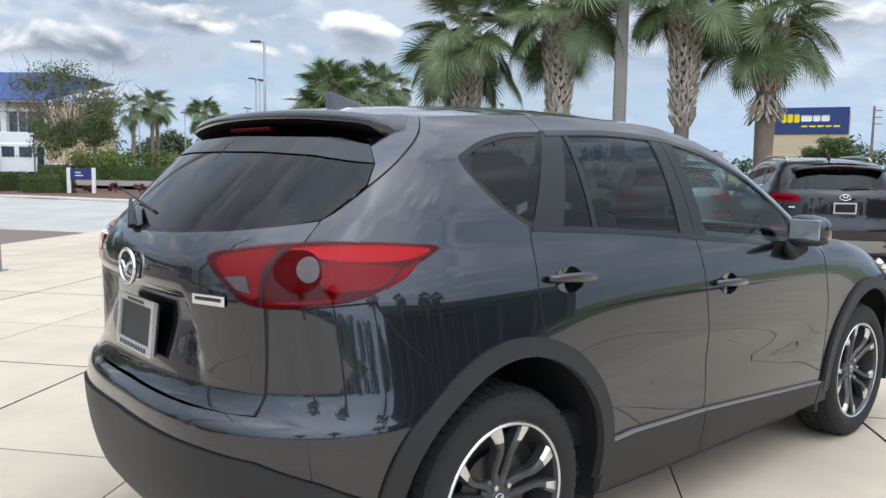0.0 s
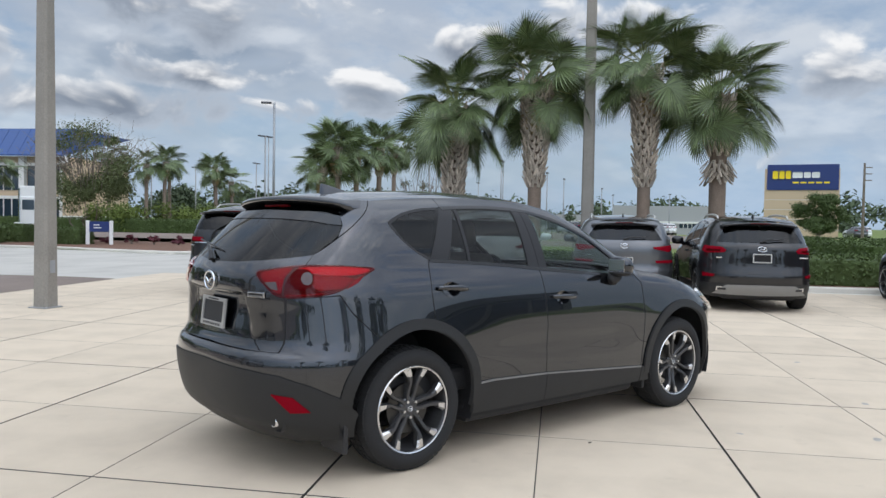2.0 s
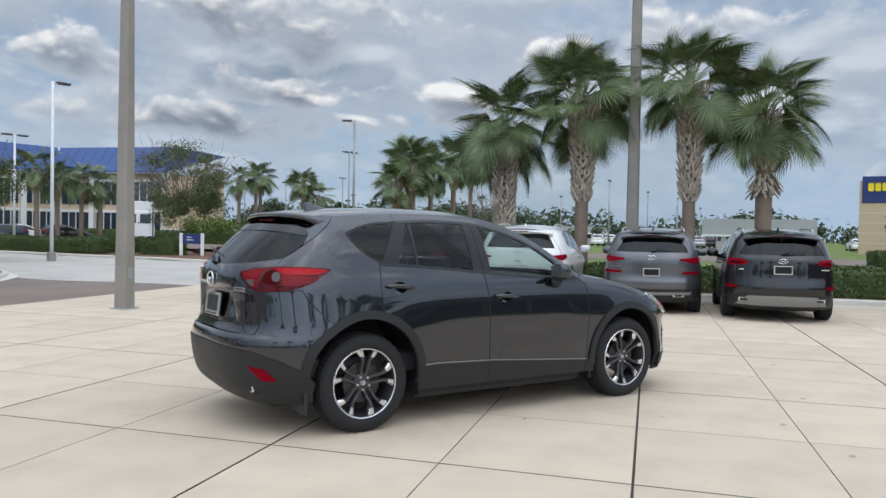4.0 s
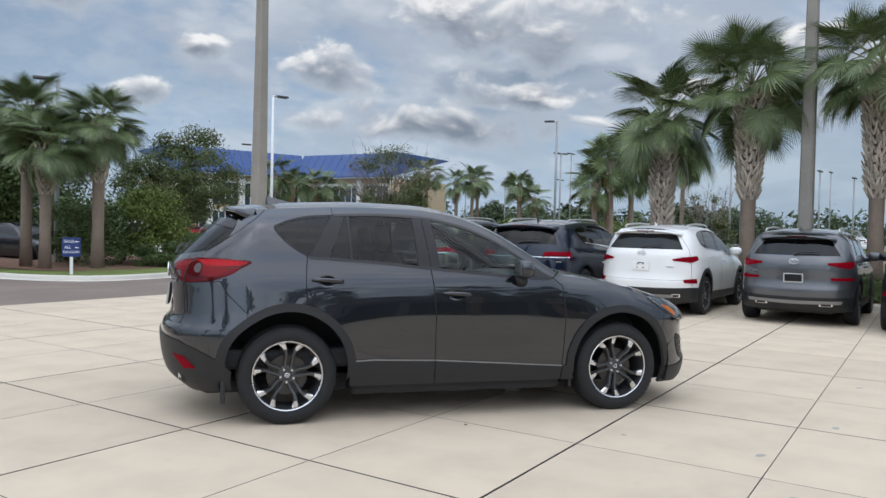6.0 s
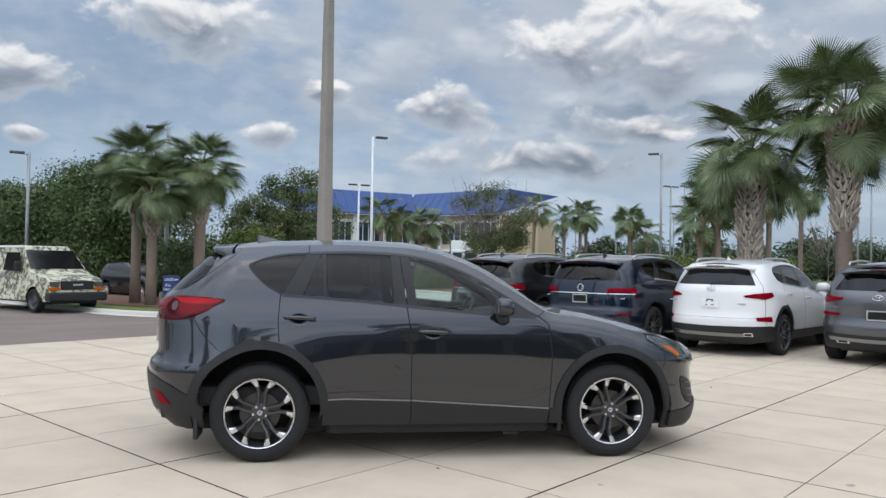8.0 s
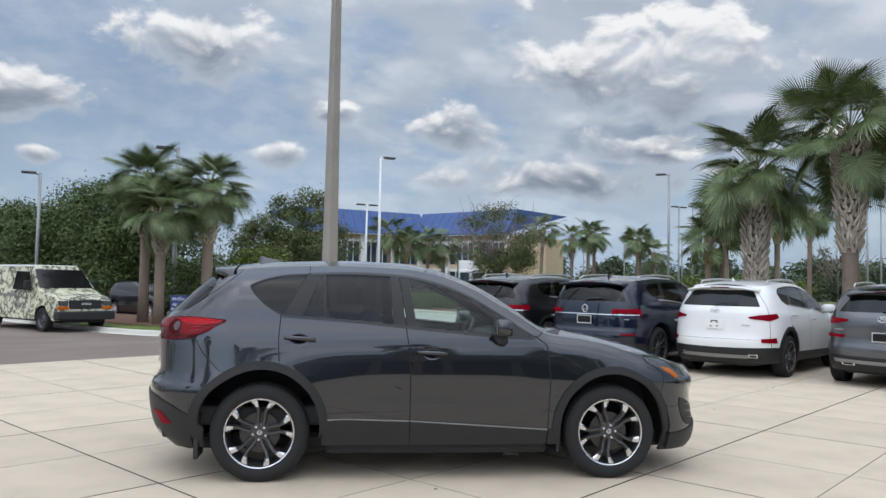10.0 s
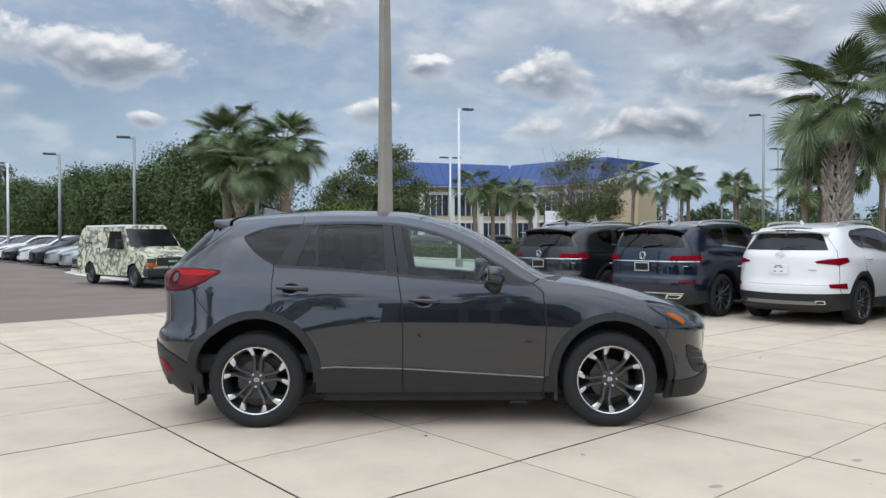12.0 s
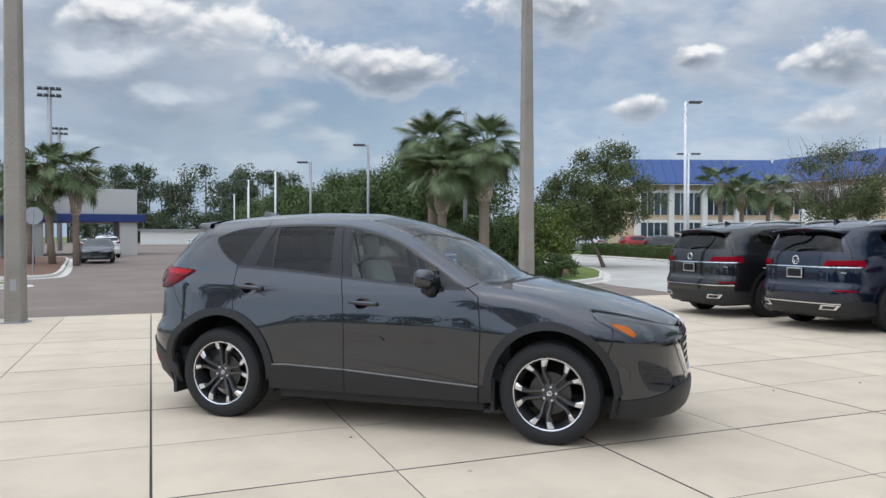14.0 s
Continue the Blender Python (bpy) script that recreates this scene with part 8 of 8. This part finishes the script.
thicket("woodland", [(-60, -6), (-54, -30), (-30, -46), (-4, -52)], 4, 2.6, 4.6, 29, "belt of green trees beside the showroom", LEAF, 60, 150, 0.28, r=(1.2, 2.2))
thicket("shrub_bank", [(-6, -30), (8, -29), (22, -30)], 2, 0.8, 1.6, 30, "low unseen shrubs added before the unseen showroom", LEAF, 24, 150, 0.12, r=(0.6, 1.0))


# ---- other vehicles ----
MINI = Suv(0.98, 2.70, 0.92, 1.85, 1.66)
LOW = Suv(1.05, 2.75, 0.95, 1.85, 1.46)


def small_car(m, s, paint, label, group="cars parked in rows across the lot", lamps=True):
    """A car far off: shell, glass, lamps, grille and four wheels."""
    sh = s.sh
    car = thing("parked_car", m, label, "car", group)
    A, N, qr, qf = sh.at, sh.normal, sh.q_rear, sh.q_front
    rc, fc = s.m([(0.005, 0.395), (2.715, 0.38)])
    st = (0.16, 0.12)
    side = arc(rc, 0.42, 0, 180, 10) + [(-0.45, 0.28), (qr, 0.3)] + [(qr, sh.top(qr)[1])] + rail_line(sh, qr, qf, 26) + [(qf, 0.25), (s.q(3.14), 0.25)] + arc(fc, 0.42, 0, 180, 10) + [(fc[0] - 0.42, s.z(0.27)), (rc[0] + 0.42, s.z(0.27))]
    sheet("body", panel(A, N, side, 0, st, 0.01, 2), paint, car)
    for mir in (0, 1):
        sheet("side_window", panel(A, N, s.m([(-0.1, 1.45), (0.03, 1.30), (0.13, 1.24)] + BELT[1:] + DLO_TOP[::-1]), 0.004, st, 0, mir), GLOSS_BLACK, car, "dark side glass")
        if lamps:
            sheet("headlamp", panel(A, N, s.m([(3.12, 0.90), (3.62, 0.82), (3.80, 0.78), (3.78, 0.70), (3.40, 0.74)]), 0.01, st, 0.004, mir), CLEAR_LENS, car)
        sheet("tail_lamp", panel(A, N, s.m([(-0.98, 1.16), (-0.60, 1.20), (-0.35, 1.19), (-0.5, 1.06), (-0.9, 1.06)]), 0.01, st, 0.004, mir), RED_LENS, car)
    R, RN = sh.roof, sh.roof_normal
    tp = lambda name, poly, mat, off=0.0: sheet(name, panel(R, RN, poly, off, (0.25, 0.34), 0, 2), mat, car)  # noqa: E731
    tp("roof", [(s.q(-0.9), 0), (qf, 0), (qf, 1), (s.q(-0.9), 1)], paint)
    tp("windscreen", [(s.x(1.3), 0), (s.x(2.38), 0), (s.x(2.2), 0.92), (s.x(1.25), 0.92)], GLOSS_BLACK, 0.006)
    sheet("rear_window", panel(A, N, s.m([(-0.67, 1.28), (qr_hero, 1.21), (qr_hero, 1.48), (-0.60, 1.47)]), 0.006, st, 0, 2), GLOSS_BLACK, car)
    sheet("grille", panel(A, N, s.m([(3.86, 0.75), (qf_hero, 0.74), (qf_hero, 0.45), (3.95, 0.48)]), 0.008, st, 0, 2), BLACK, car)
    part("underbody", box(-0.6, s.wb + 0.6, -0.62, 0.62, 0.2, 0.4), CABIN, car)
    for x in (0.0, s.wb):
        for sd in (-1, 1):
            w = new("wheel", FAR_TYRE)
            w.parent = car
            w.matrix_basis = pose(x, sd * 0.80, 0.345, 0, 0, 0 if sd < 0 else 180)
            c = new("rim", FAR_RIM)
            c.parent = w
    return car


qr_hero, qf_hero = HERO.q_rear, HERO.q_front
FAR_TYRE = mesh_of("wheel", lathe([(0.25, -0.11), (0.33, -0.112), (0.345, -0.08), (0.345, 0.08), (0.33, 0.11), (0.0, 0.11)], 20), RUBBER, smooth=False)
FAR_RIM = mesh_of("rim", lathe([(0.0, -0.09), (0.06, -0.092), (0.10, -0.075), (0.2, -0.085), (0.25, -0.10), (0.25, -0.06)], 16), MACHINED)

KINDS = {}


def far_car(m, colour, low=False, label=None):
    """Places a car of a colour, sharing its meshes with its like."""
    paint, word = {"black": (PAINT_BLACK, "black"), "white": (PAINT_WHITE, "white"), "silver": (PAINT_SILVER, "silver"), "grey": (PAINT_DIM, "grey"), "blue": (PAINT_BLUE, "dark blue"), "red": (PAINT_RED, "red")}[colour]
    key = (colour, low)
    lab = label or f"{word} {'saloon car' if low else 'SUV'} parked in the lot"
    if key not in KINDS:
        KINDS[key] = small_car(m, LOW if low else MINI, paint, lab)
        return KINDS[key]
    return tagged(copy_thing(KINDS[key], m), lab)


PAINT_RED = car_paint("red_car_paint", (0.32, 0.012, 0.012), 0.3, 0.3)
rng_cars = random.Random(9)
row = ["grey", "silver", "silver", "black", "white", "black", "white", "grey", "white", "black", "silver", "white", "grey", "black", "white", "red", "silver", "red", "white", "grey", "black", "white", "silver", "grey", "white", "red", "silver", "red", "white", "black", "grey", "red", "white", "silver", "black", "white"]
for k, c in enumerate(row):
    b = 33.5 + 2.85 * k
    far_car(lot_pose(12.4 + rng_cars.uniform(-0.15, 0.15), b, dip(b), 180 + rng_cars.uniform(-1, 1)), c, rng_cars.random() < 0.35)
far_car(lot_pose(13.9, 28.6, dip(28.6) + 0.02, -85), "black", False, "black SUV parked beside the island's trees")
far_car(lot_pose(-2.0, 46.8, dip(46), -90), "black", True, "black saloon car standing in the service lane")
far_car(lot_pose(-1.8, 55, dip(55), 100), "white", False, "white SUV near the service canopy")
far_car(lot_pose(-3.0, 60, dip(60), 90), "silver", True)
far_car(lot_pose(-13.5, 45.0, dip(45), 0), "white", False, "white SUV before the showroom glass")
far_car(lot_pose(-13.8, 48.0, dip(48), 0), "white", False, "white SUV before the showroom glass")
for x, y, tn, c in ((4.0, 79.1, 10, "white"), (6.9, 74.0, 0, "black"), (-0.6, 62, 5, "black"), (-6.3, 68.9, 170, "silver"), (-3.5, 70.5, 20, "red"), (-9.5, 66, 160, "white"), (3.0, 62.5, 190, "blue")):
    far_car(on_ground(x, y, 0, tn), c)
for k in range(26):
    x, y = (84 + 2.2 * k % 40, 62 + 1.9 * (k * 7 % 13))
    far_car(on_ground(70 + 1.7 * k, 78 - 1.5 * k + (k % 3) * 2, 0.1, 40), rng_cars.choice(["white", "black", "silver", "grey", "white", "blue"]))
for x, y, tn, c in ((112, 42, 60, "white"), (118, 38, 240, "black"), (128, 33, 60, "silver"), (140, 30, 60, "white"), (104, 47, 240, "grey")):
    far_car(on_ground(x, y, 0.1, tn), c)
# one more parked beside the black car, and one beside the lane pole
parked_suv(at_rear(12.7, -0.15, 1.06, 0), MID_B, PAINT_BLACK, "black SUV at the end of the parked row", dict(
    belt=1.18, bumper=0.66, low=0.46, glass=[(0.82, 1.195), (0.72, 1.47)], glass_top=1.54, spoiler=(0.63, 1.52), plate=0.93, emblem=1.085,
    lamp=[(0.97, 1.13), (0.98, 1.0), (0.92, 0.97), (0.66, 1.0), (0.62, 1.06), (0.70, 1.11)], reflector=[(0.95, 0.66), (0.955, 0.61), (0.80, 0.61), (0.79, 0.65)], tip=[(0.76, 0.43), (0.77, 0.37), (0.58, 0.37), (0.59, 0.43)]))
far_car(Matrix.Translation((-11.35, 2.9, 0)) @ pose(0, 0, 0, 0, 0, 18), "silver", False, "silver-grey SUV parked beside the lamp pole")


def camo():
    """Pale cream wrap with strewn dark leaf strokes."""
    m = surf("camouflage_wrap", (0.66, 0.64, 0.47), 0.5, var=0.1, scale=2.0)
    nt = m.node_tree
    N, L = nt.nodes.new, nt.links.new
    b = nt.nodes["Principled BSDF"]
    old = b.inputs["Base Color"].links[0].from_socket
    tc = N("ShaderNodeTexCoord")
    last = old
    for sc, lo, hi, col in ((4.6, 0.0, 0.15, (0.02, 0.02, 0.018)), (7.5, 0.0, 0.045, (0.30, 0.28, 0.14)), (3.1, 0.0, 0.10, (0.05, 0.05, 0.04))):
        n = N("ShaderNodeTexNoise")
        n.inputs["Scale"].default_value, n.inputs["Detail"].default_value = 3.0, 2.0
        L(tc.outputs["Object"], n.inputs["Vector"])
        mixv = N("ShaderNodeMix")
        mixv.data_type = "VECTOR"
        mixv.inputs[0].default_value = 0.3
        L(tc.outputs["Object"], mixv.inputs[4])
        L(n.outputs["Color"], mixv.inputs[5])
        v = N("ShaderNodeTexVoronoi")
        v.feature = "DISTANCE_TO_EDGE"
        v.inputs["Scale"].default_value = sc
        L(mixv.outputs[1], v.inputs["Vector"])
        n2 = N("ShaderNodeTexNoise")
        n2.inputs["Scale"].default_value = 4.5
        L(tc.outputs["Object"], n2.inputs["Vector"])
        r = N("ShaderNodeMapRange")
        r.inputs[1].default_value, r.inputs[2].default_value, r.inputs[3].default_value, r.inputs[4].default_value = lo, hi, 1.0, 0.0
        L(v.outputs["Distance"], r.inputs[0])
        r2 = N("ShaderNodeMapRange")
        r2.inputs[1].default_value, r2.inputs[2].default_value = 0.44, 0.50
        L(n2.outputs["Fac"], r2.inputs[0])
        k = N("ShaderNodeMath")
        k.operation = "MULTIPLY"
        L(r.outputs[0], k.inputs[0])
        L(r2.outputs[0], k.inputs[1])
        c = N("ShaderNodeMix")
        c.data_type = "RGBA"
        L(k.outputs[0], c.inputs[0])
        L(last, c.inputs[6])
        c.inputs[7].default_value = (*col, 1)
        last = c.outputs[2]
    L(last, b.inputs["Base Color"])
    return m


def cargo_van(m):
    """A tall van: slab sides that lean in a little, short sloping nose, windscreen, wrapped all over."""
    van = thing("cargo_van", m, "cargo van wrapped in cream and black leaf camouflage", "van")
    wrap = camo()
    prof = [(-1.05, 0.35), (-1.12, 0.9), (-1.05, 1.95), (-0.95, 2.06), (-0.3, 2.12), (2.1, 2.12), (2.45, 2.04), (3.15, 1.32), (3.95, 1.12), (4.22, 0.98), (4.30, 0.62), (4.28, 0.38)]
    half = smooth_line([(0.3, 0.96), (0.7, 1.0), (1.2, 0.98), (1.9, 0.86), (2.15, 0.70)])
    bm = bmesh.new()
    outline = curve(prof, 3)
    zs = [z for _, z in outline]
    rows = [[bm.verts.new((x, -half(z) * s * (1 - 0.10 * max(0, x - 3.3)), z)) for s in (1.0, 0.93, 0.5, -0.5, -0.93, -1.0)] for x, z in outline]
    for r0, r1 in zip(rows, rows[1:]):
        for i in range(5):
            bm.faces.new((r0[i], r0[i + 1], r1[i + 1], r1[i]))
    top, n = [r[0] for r in rows], len(rows)
    for side in (0, 5):
        ring = [r[side] for r in rows]
        def belly(x):
            for cx in (0.0, 3.43):
                if abs(x - cx) < 0.47:
                    return 0.36 + math.sqrt(max(0.0, 0.47**2 - (x - cx) ** 2))
            return 0.36
        xs = np.linspace(-1.05, 4.28, 60)
        low = [bm.verts.new((x, (-1 if side == 0 else 1) * half(belly(x)) * (1 - 0.10 * max(0, x - 3.3)), belly(x))) for x in xs]
        f = bm.faces.new(ring + low[::-1]) if side == 0 else bm.faces.new((ring + low[::-1])[::-1])
    bmesh.ops.triangulate(bm, faces=[f for f in bm.faces if len(f.verts) > 4])
    bmesh.ops.recalc_face_normals(bm, faces=bm.faces)
    part("body", bm, wrap, van)
    part("roof_skin", box(-0.95, 2.36, -0.74, 0.74, 2.07, 2.145, 0.03), WHITE, van, "white roof")

    def flat_panel(name, pts, mat, lab=""):
        b = bmesh.new()
        vs = [b.verts.new(p) for p in pts]
        f = b.faces.new(vs)
        r = bmesh.ops.extrude_face_region(b, geom=[f])
        for v in r["geom"]:
            if isinstance(v, bmesh.types.BMVert):
                v.co += f.normal * 0.012
        bmesh.ops.recalc_face_normals(b, faces=b.faces)
        return part(name, b, mat, van, lab)

    flat_panel("windscreen", [(2.52, -0.80, 2.0), (3.10, -0.90, 1.40), (3.10, 0.90, 1.40), (2.52, 0.80, 2.0)], GLOSS_BLACK, "dark windscreen")
    for s in (-1, 1):
        flat_panel("side_window", [(1.50, s * 0.90, 1.92), (1.42, s * 0.985, 1.32), (2.62, s * 0.985, 1.30), (2.36, s * 0.90, 1.92)], GLOSS_BLACK, "dark cab window")
        part("headlamp", box(4.20, 4.31, s * 0.74 - 0.15, s * 0.74 + 0.15, 0.84, 1.0, 0.02), CLEAR_LENS, van, "clear headlamp")
        part("turn_lamp", box(4.20, 4.32, s * 0.74 - 0.17, s * 0.74 + 0.17, 0.72, 0.81, 0.01), AMBER, van, "amber turn lamp")
        mb = box(2.66, 2.80, s * 1.14 - 0.10, s * 1.14 + 0.10, 1.36, 1.62, 0.03)
        part("door_mirror", mb, BLACK, van)
        part("mirror_stay", tube([(2.72, s * 1.06, 1.42), (2.72, s * 0.96, 1.36)], 0.02, 6), BLACK, van)
    part("grille", box(4.24, 4.33, -0.54, 0.54, 0.74, 1.02, 0.02), BLACK, van, "black grille")
    part("grille_mark", box(4.33, 4.34, -0.17, 0.17, 0.86, 0.93), CHROME, van)
    part("front_bumper", box(4.10, 4.44, -0.97, 0.97, 0.38, 0.66, 0.05), BLACK, van, "black front bumper")
    part("rear_bumper", box(-1.25, -1.05, -0.95, 0.95, 0.38, 0.56, 0.03), BLACK, van)
    part("underbody", box(-1.0, 4.1, -0.7, 0.7, 0.28, 0.5), CABIN, van)
    for k, (x, z, w, mt) in enumerate(((-0.55, 1.70, 0.75, GREY_TRIM), (-0.50, 1.50, 0.62, BAR_DARK), (0.5, 1.12, 1.3, GREY_TRIM))):
        for s in (-1, 1):
            part("lettering_bar", box(x, x + w, s * (half(z) + 0.012) - 0.006, s * (half(z) + 0.012) + 0.006, z - 0.035, z + 0.035), mt, van)
    for x in (0.0, 3.43):
        for s in (-1, 1):
            w = new("wheel", FAR_TYRE)
            w.parent = van
            w.matrix_basis = pose(x, s * 0.87, 0.375, 0, 0, 0 if s < 0 else 180) @ Matrix.Diagonal((1.09, 1.05, 1.09, 1))
            c = new("rim", DARK_RIM)
            c.parent = w
    return van


DARK_RIM = mesh_of("rim", lathe([(0.0, -0.06), (0.08, -0.08), (0.12, -0.05), (0.21, -0.06), (0.25, -0.10), (0.25, -0.06)], 16), RIM_DARK)
cargo_van(Matrix.Translation(lot(7.75, 21.15 + 3.4, dip(22))) @ pose(0, 0, 0, 0, 0, LOT - 90 + 6))


def tractor_unit(m):
    """A lorry's cab without a trailer, seen from behind: cab with roof fairing, stacks, bare chassis and wheels."""
    ob = thing("lorry", m, "white lorry tractor unit beyond the clipped shrubs", "lorry")
    part("cab", box(1.6, 3.6, -1.2, 1.2, 0.9, 3.0, 0.10), WHITE, ob)
    part("roof_fairing", prism([(1.7, 2.95), (1.7, 3.75), (2.2, 3.8), (3.5, 3.0)], -1.1, 1.1), WHITE, ob, at=pose(0, 0, 0, 90, 0, 0))
    part("bonnet", box(3.6, 5.0, -0.95, 0.95, 0.8, 1.9, 0.12), WHITE, ob)
    for y in (-0.55, 0.55):
        part("rear_window", box(1.56, 1.60, y - 0.4, y + 0.4, 2.0, 2.75, 0.02), DARK_GLASS, ob, "dark rear window")
        part("exhaust_pipe", tube([(1.45, 2.05 * y, 0.9), (1.45, 2.05 * y, 3.6)], 0.07, 8), CHROME, ob)
        part("chassis_rail", box(-3.2, 1.8, y * 0.7 - 0.06, y * 0.7 + 0.06, 0.75, 0.98), DARK_METAL, ob)
        part("mudguard", box(-2.9, -1.9, 1.8 * y - 0.2, 1.8 * y + 0.2, 1.02, 1.08, 0.02), WHITE, ob)
        for x in (4.3, -1.2, -2.4):
            w = new("wheel", FAR_TYRE)
            w.parent = ob
            w.matrix_basis = pose(x, 1.85 * y, 0.5, 0, 0, 0 if y < 0 else 180) @ Matrix.Diagonal((1.45, 1.3, 1.45, 1))
    return ob


tractor_unit(on_ground(11.2, 59.5, 0, 75))


# ---- small things on the apron ----
STAIN = surf("oil_stain", (0.36, 0.335, 0.30), 0.8, var=0.3, scale=9, fine=120, fine_var=0.15)
LITTER = surf("dry_leaf", (0.30, 0.25, 0.18), 0.8, var=0.3, scale=30)
PALE_LITTER = surf("pale_litter", (0.62, 0.60, 0.55), 0.8, var=0.2, scale=30)


def stain(x, y, r, seed, squash=0.6):
    """A thin dark patch soaked into the paving, with a ragged outline."""
    rng = random.Random(seed)
    turn = rng.uniform(0, 6.28)
    bm = bmesh.new()
    vs = []
    for k in range(22):
        a = 2 * math.pi * k / 22
        rr = r * rng.uniform(0.65, 1.15)
        u, v = rr * math.cos(a), rr * squash * math.sin(a)
        vs.append(bm.verts.new((u * math.cos(turn) - v * math.sin(turn), u * math.sin(turn) + v * math.cos(turn), 0.0)))
    bm.faces.new(vs)
    ob = new("oil_stain", mesh_of("oil_stain", bm, STAIN))
    ob.location = (x, y, 0.0025)
    return tagged(ob, "small dark oil stain soaked into the concrete", "stain", "stains on the apron")


for k, (x, y, r) in enumerate(((3.0, -1.41, 0.055), (2.6, -2.19, 0.045), (2.35, -0.75, 0.03), (4.1, -0.9, 0.05), (4.9, -1.9, 0.06), (-0.9, -2.3, 0.04), (5.6, 0.4, 0.05))):
    stain(x, y, r, 200 + k)


def crumpled(name, x, y, s, material, label, category, seed):
    """A small curled leaf or scrap."""
    rng = random.Random(seed)
    bm = bmesh.new()
    grid = [[bm.verts.new((s * (i - 3) / 3 * (1 - 0.25 * abs(j - 2) / 2), 0.5 * s * (j - 2) / 2 * (1 - (abs(i - 3) / 3) ** 2 * 0.8), 0.004 + 0.35 * s * (abs(j - 2) / 2) ** 2 + rng.uniform(0, 0.15) * s)) for j in range(5)] for i in range(7)]
    for i in range(6):
        for j in range(4):
            bm.faces.new((grid[i][j], grid[i + 1][j], grid[i + 1][j + 1], grid[i][j + 1]))
    ob = new(name, mesh_of(name, bm, material, smooth=True))
    ob.matrix_world = pose(x, y, 0.0, 0, 0, rng.uniform(0, 360))
    return tagged(ob, label, category)


crumpled("fallen_leaf", 2.08, 0.80, 0.085, PALE_LITTER, "pale curled leaf lying under the grey car", "leaf", 1)
crumpled("fallen_leaf", 2.17, 0.86, 0.06, LITTER, "dry brown leaf lying under the grey car", "leaf", 2)
# a pebble, built from the same small curled mesh
crumpled("fallen_leaf", 1.296, -0.262, 0.014, BLACK, "tiny dark pebble on the concrete", "leaf", 3)
crumpled("fallen_leaf", 4.35, 2.6, 0.022, LITTER, "small dry leaf on the concrete", "leaf", 4)
crumpled("fallen_leaf", 5.2, 3.3, 0.022, LITTER, "small dry leaf on the concrete", "leaf", 5)


# ---- slabs of the apron ----
def make_slabs():
    """Cast panels, each with its own edges, a little apart, and joined ones where nobody passes near."""
    a_cuts = [-40, -30, -22, -16, -12, -9, -7.4, -5.9, -4.4, -2.93, -1.47, 0.0, 1.45, 2.97, 4.2, 5.7, 7.2, 8.7, 10.2, 11.7, 13.2, 14.78]
    b_cuts = [-30, -22, -17, -13, -10.9, -9.7, -8.5, -7.3, -6.08, -4.86, -3.64, -2.42, -1.21, 0.0, 1.26, 2.53, 3.77, 5.02, 6.3, 7.55, 8.85]
    rng = random.Random(4)
    wide_a, wide_b = {0.0, 2.97, -2.93, 5.7}, {0.0, -2.42, -4.86, 2.53, 5.02}
    for i, (a0, a1) in enumerate(zip(a_cuts, a_cuts[1:])):
        for j, (b0, b1) in enumerate(zip(b_cuts, b_cuts[1:])):
            g = [0.0062 if c in wide_a else 0.0016 for c in (a0, a1)] + [0.0068 if c in wide_b else 0.0016 for c in (b0, b1)]
            z = 0.0
            c = [(a0 + g[0], b0 + g[2]), (a1 - g[1], b0 + g[2]), (a1 - g[1], b1 - g[3]), (a0 + g[0], b1 - g[3])]
            e = 0.0022
            ci = [(c[0][0] + e, c[0][1] + e), (c[1][0] - e, c[1][1] + e), (c[2][0] - e, c[2][1] - e), (c[3][0] + e, c[3][1] - e)]
            w = lambda p, h: LO + p[0] * SLAB_U + p[1] * SLAB_W + Vector((0, 0, h))  # noqa: E731
            mid = w(((a0 + a1) / 2, (b0 + b1) / 2), 0)
            vs = [w(p, -0.011) - mid for p in c] + [w(p, z - 0.002) - mid for p in c] + [w(p, z) - mid for p in ci]
            fs = [(8, 9, 10, 11)] + [(k, (k + 1) % 4, 4 + (k + 1) % 4, 4 + k) for k in range(4)] + [(4 + k, 4 + (k + 1) % 4, 8 + (k + 1) % 4, 8 + k) for k in range(4)]
            ob = new("paving_slab", raw("paving_slab", vs, fs, CONCRETE, JOINT, idx=[0] + [1] * 8))
            ob.location = mid
            ob.parent = apron


make_slabs()
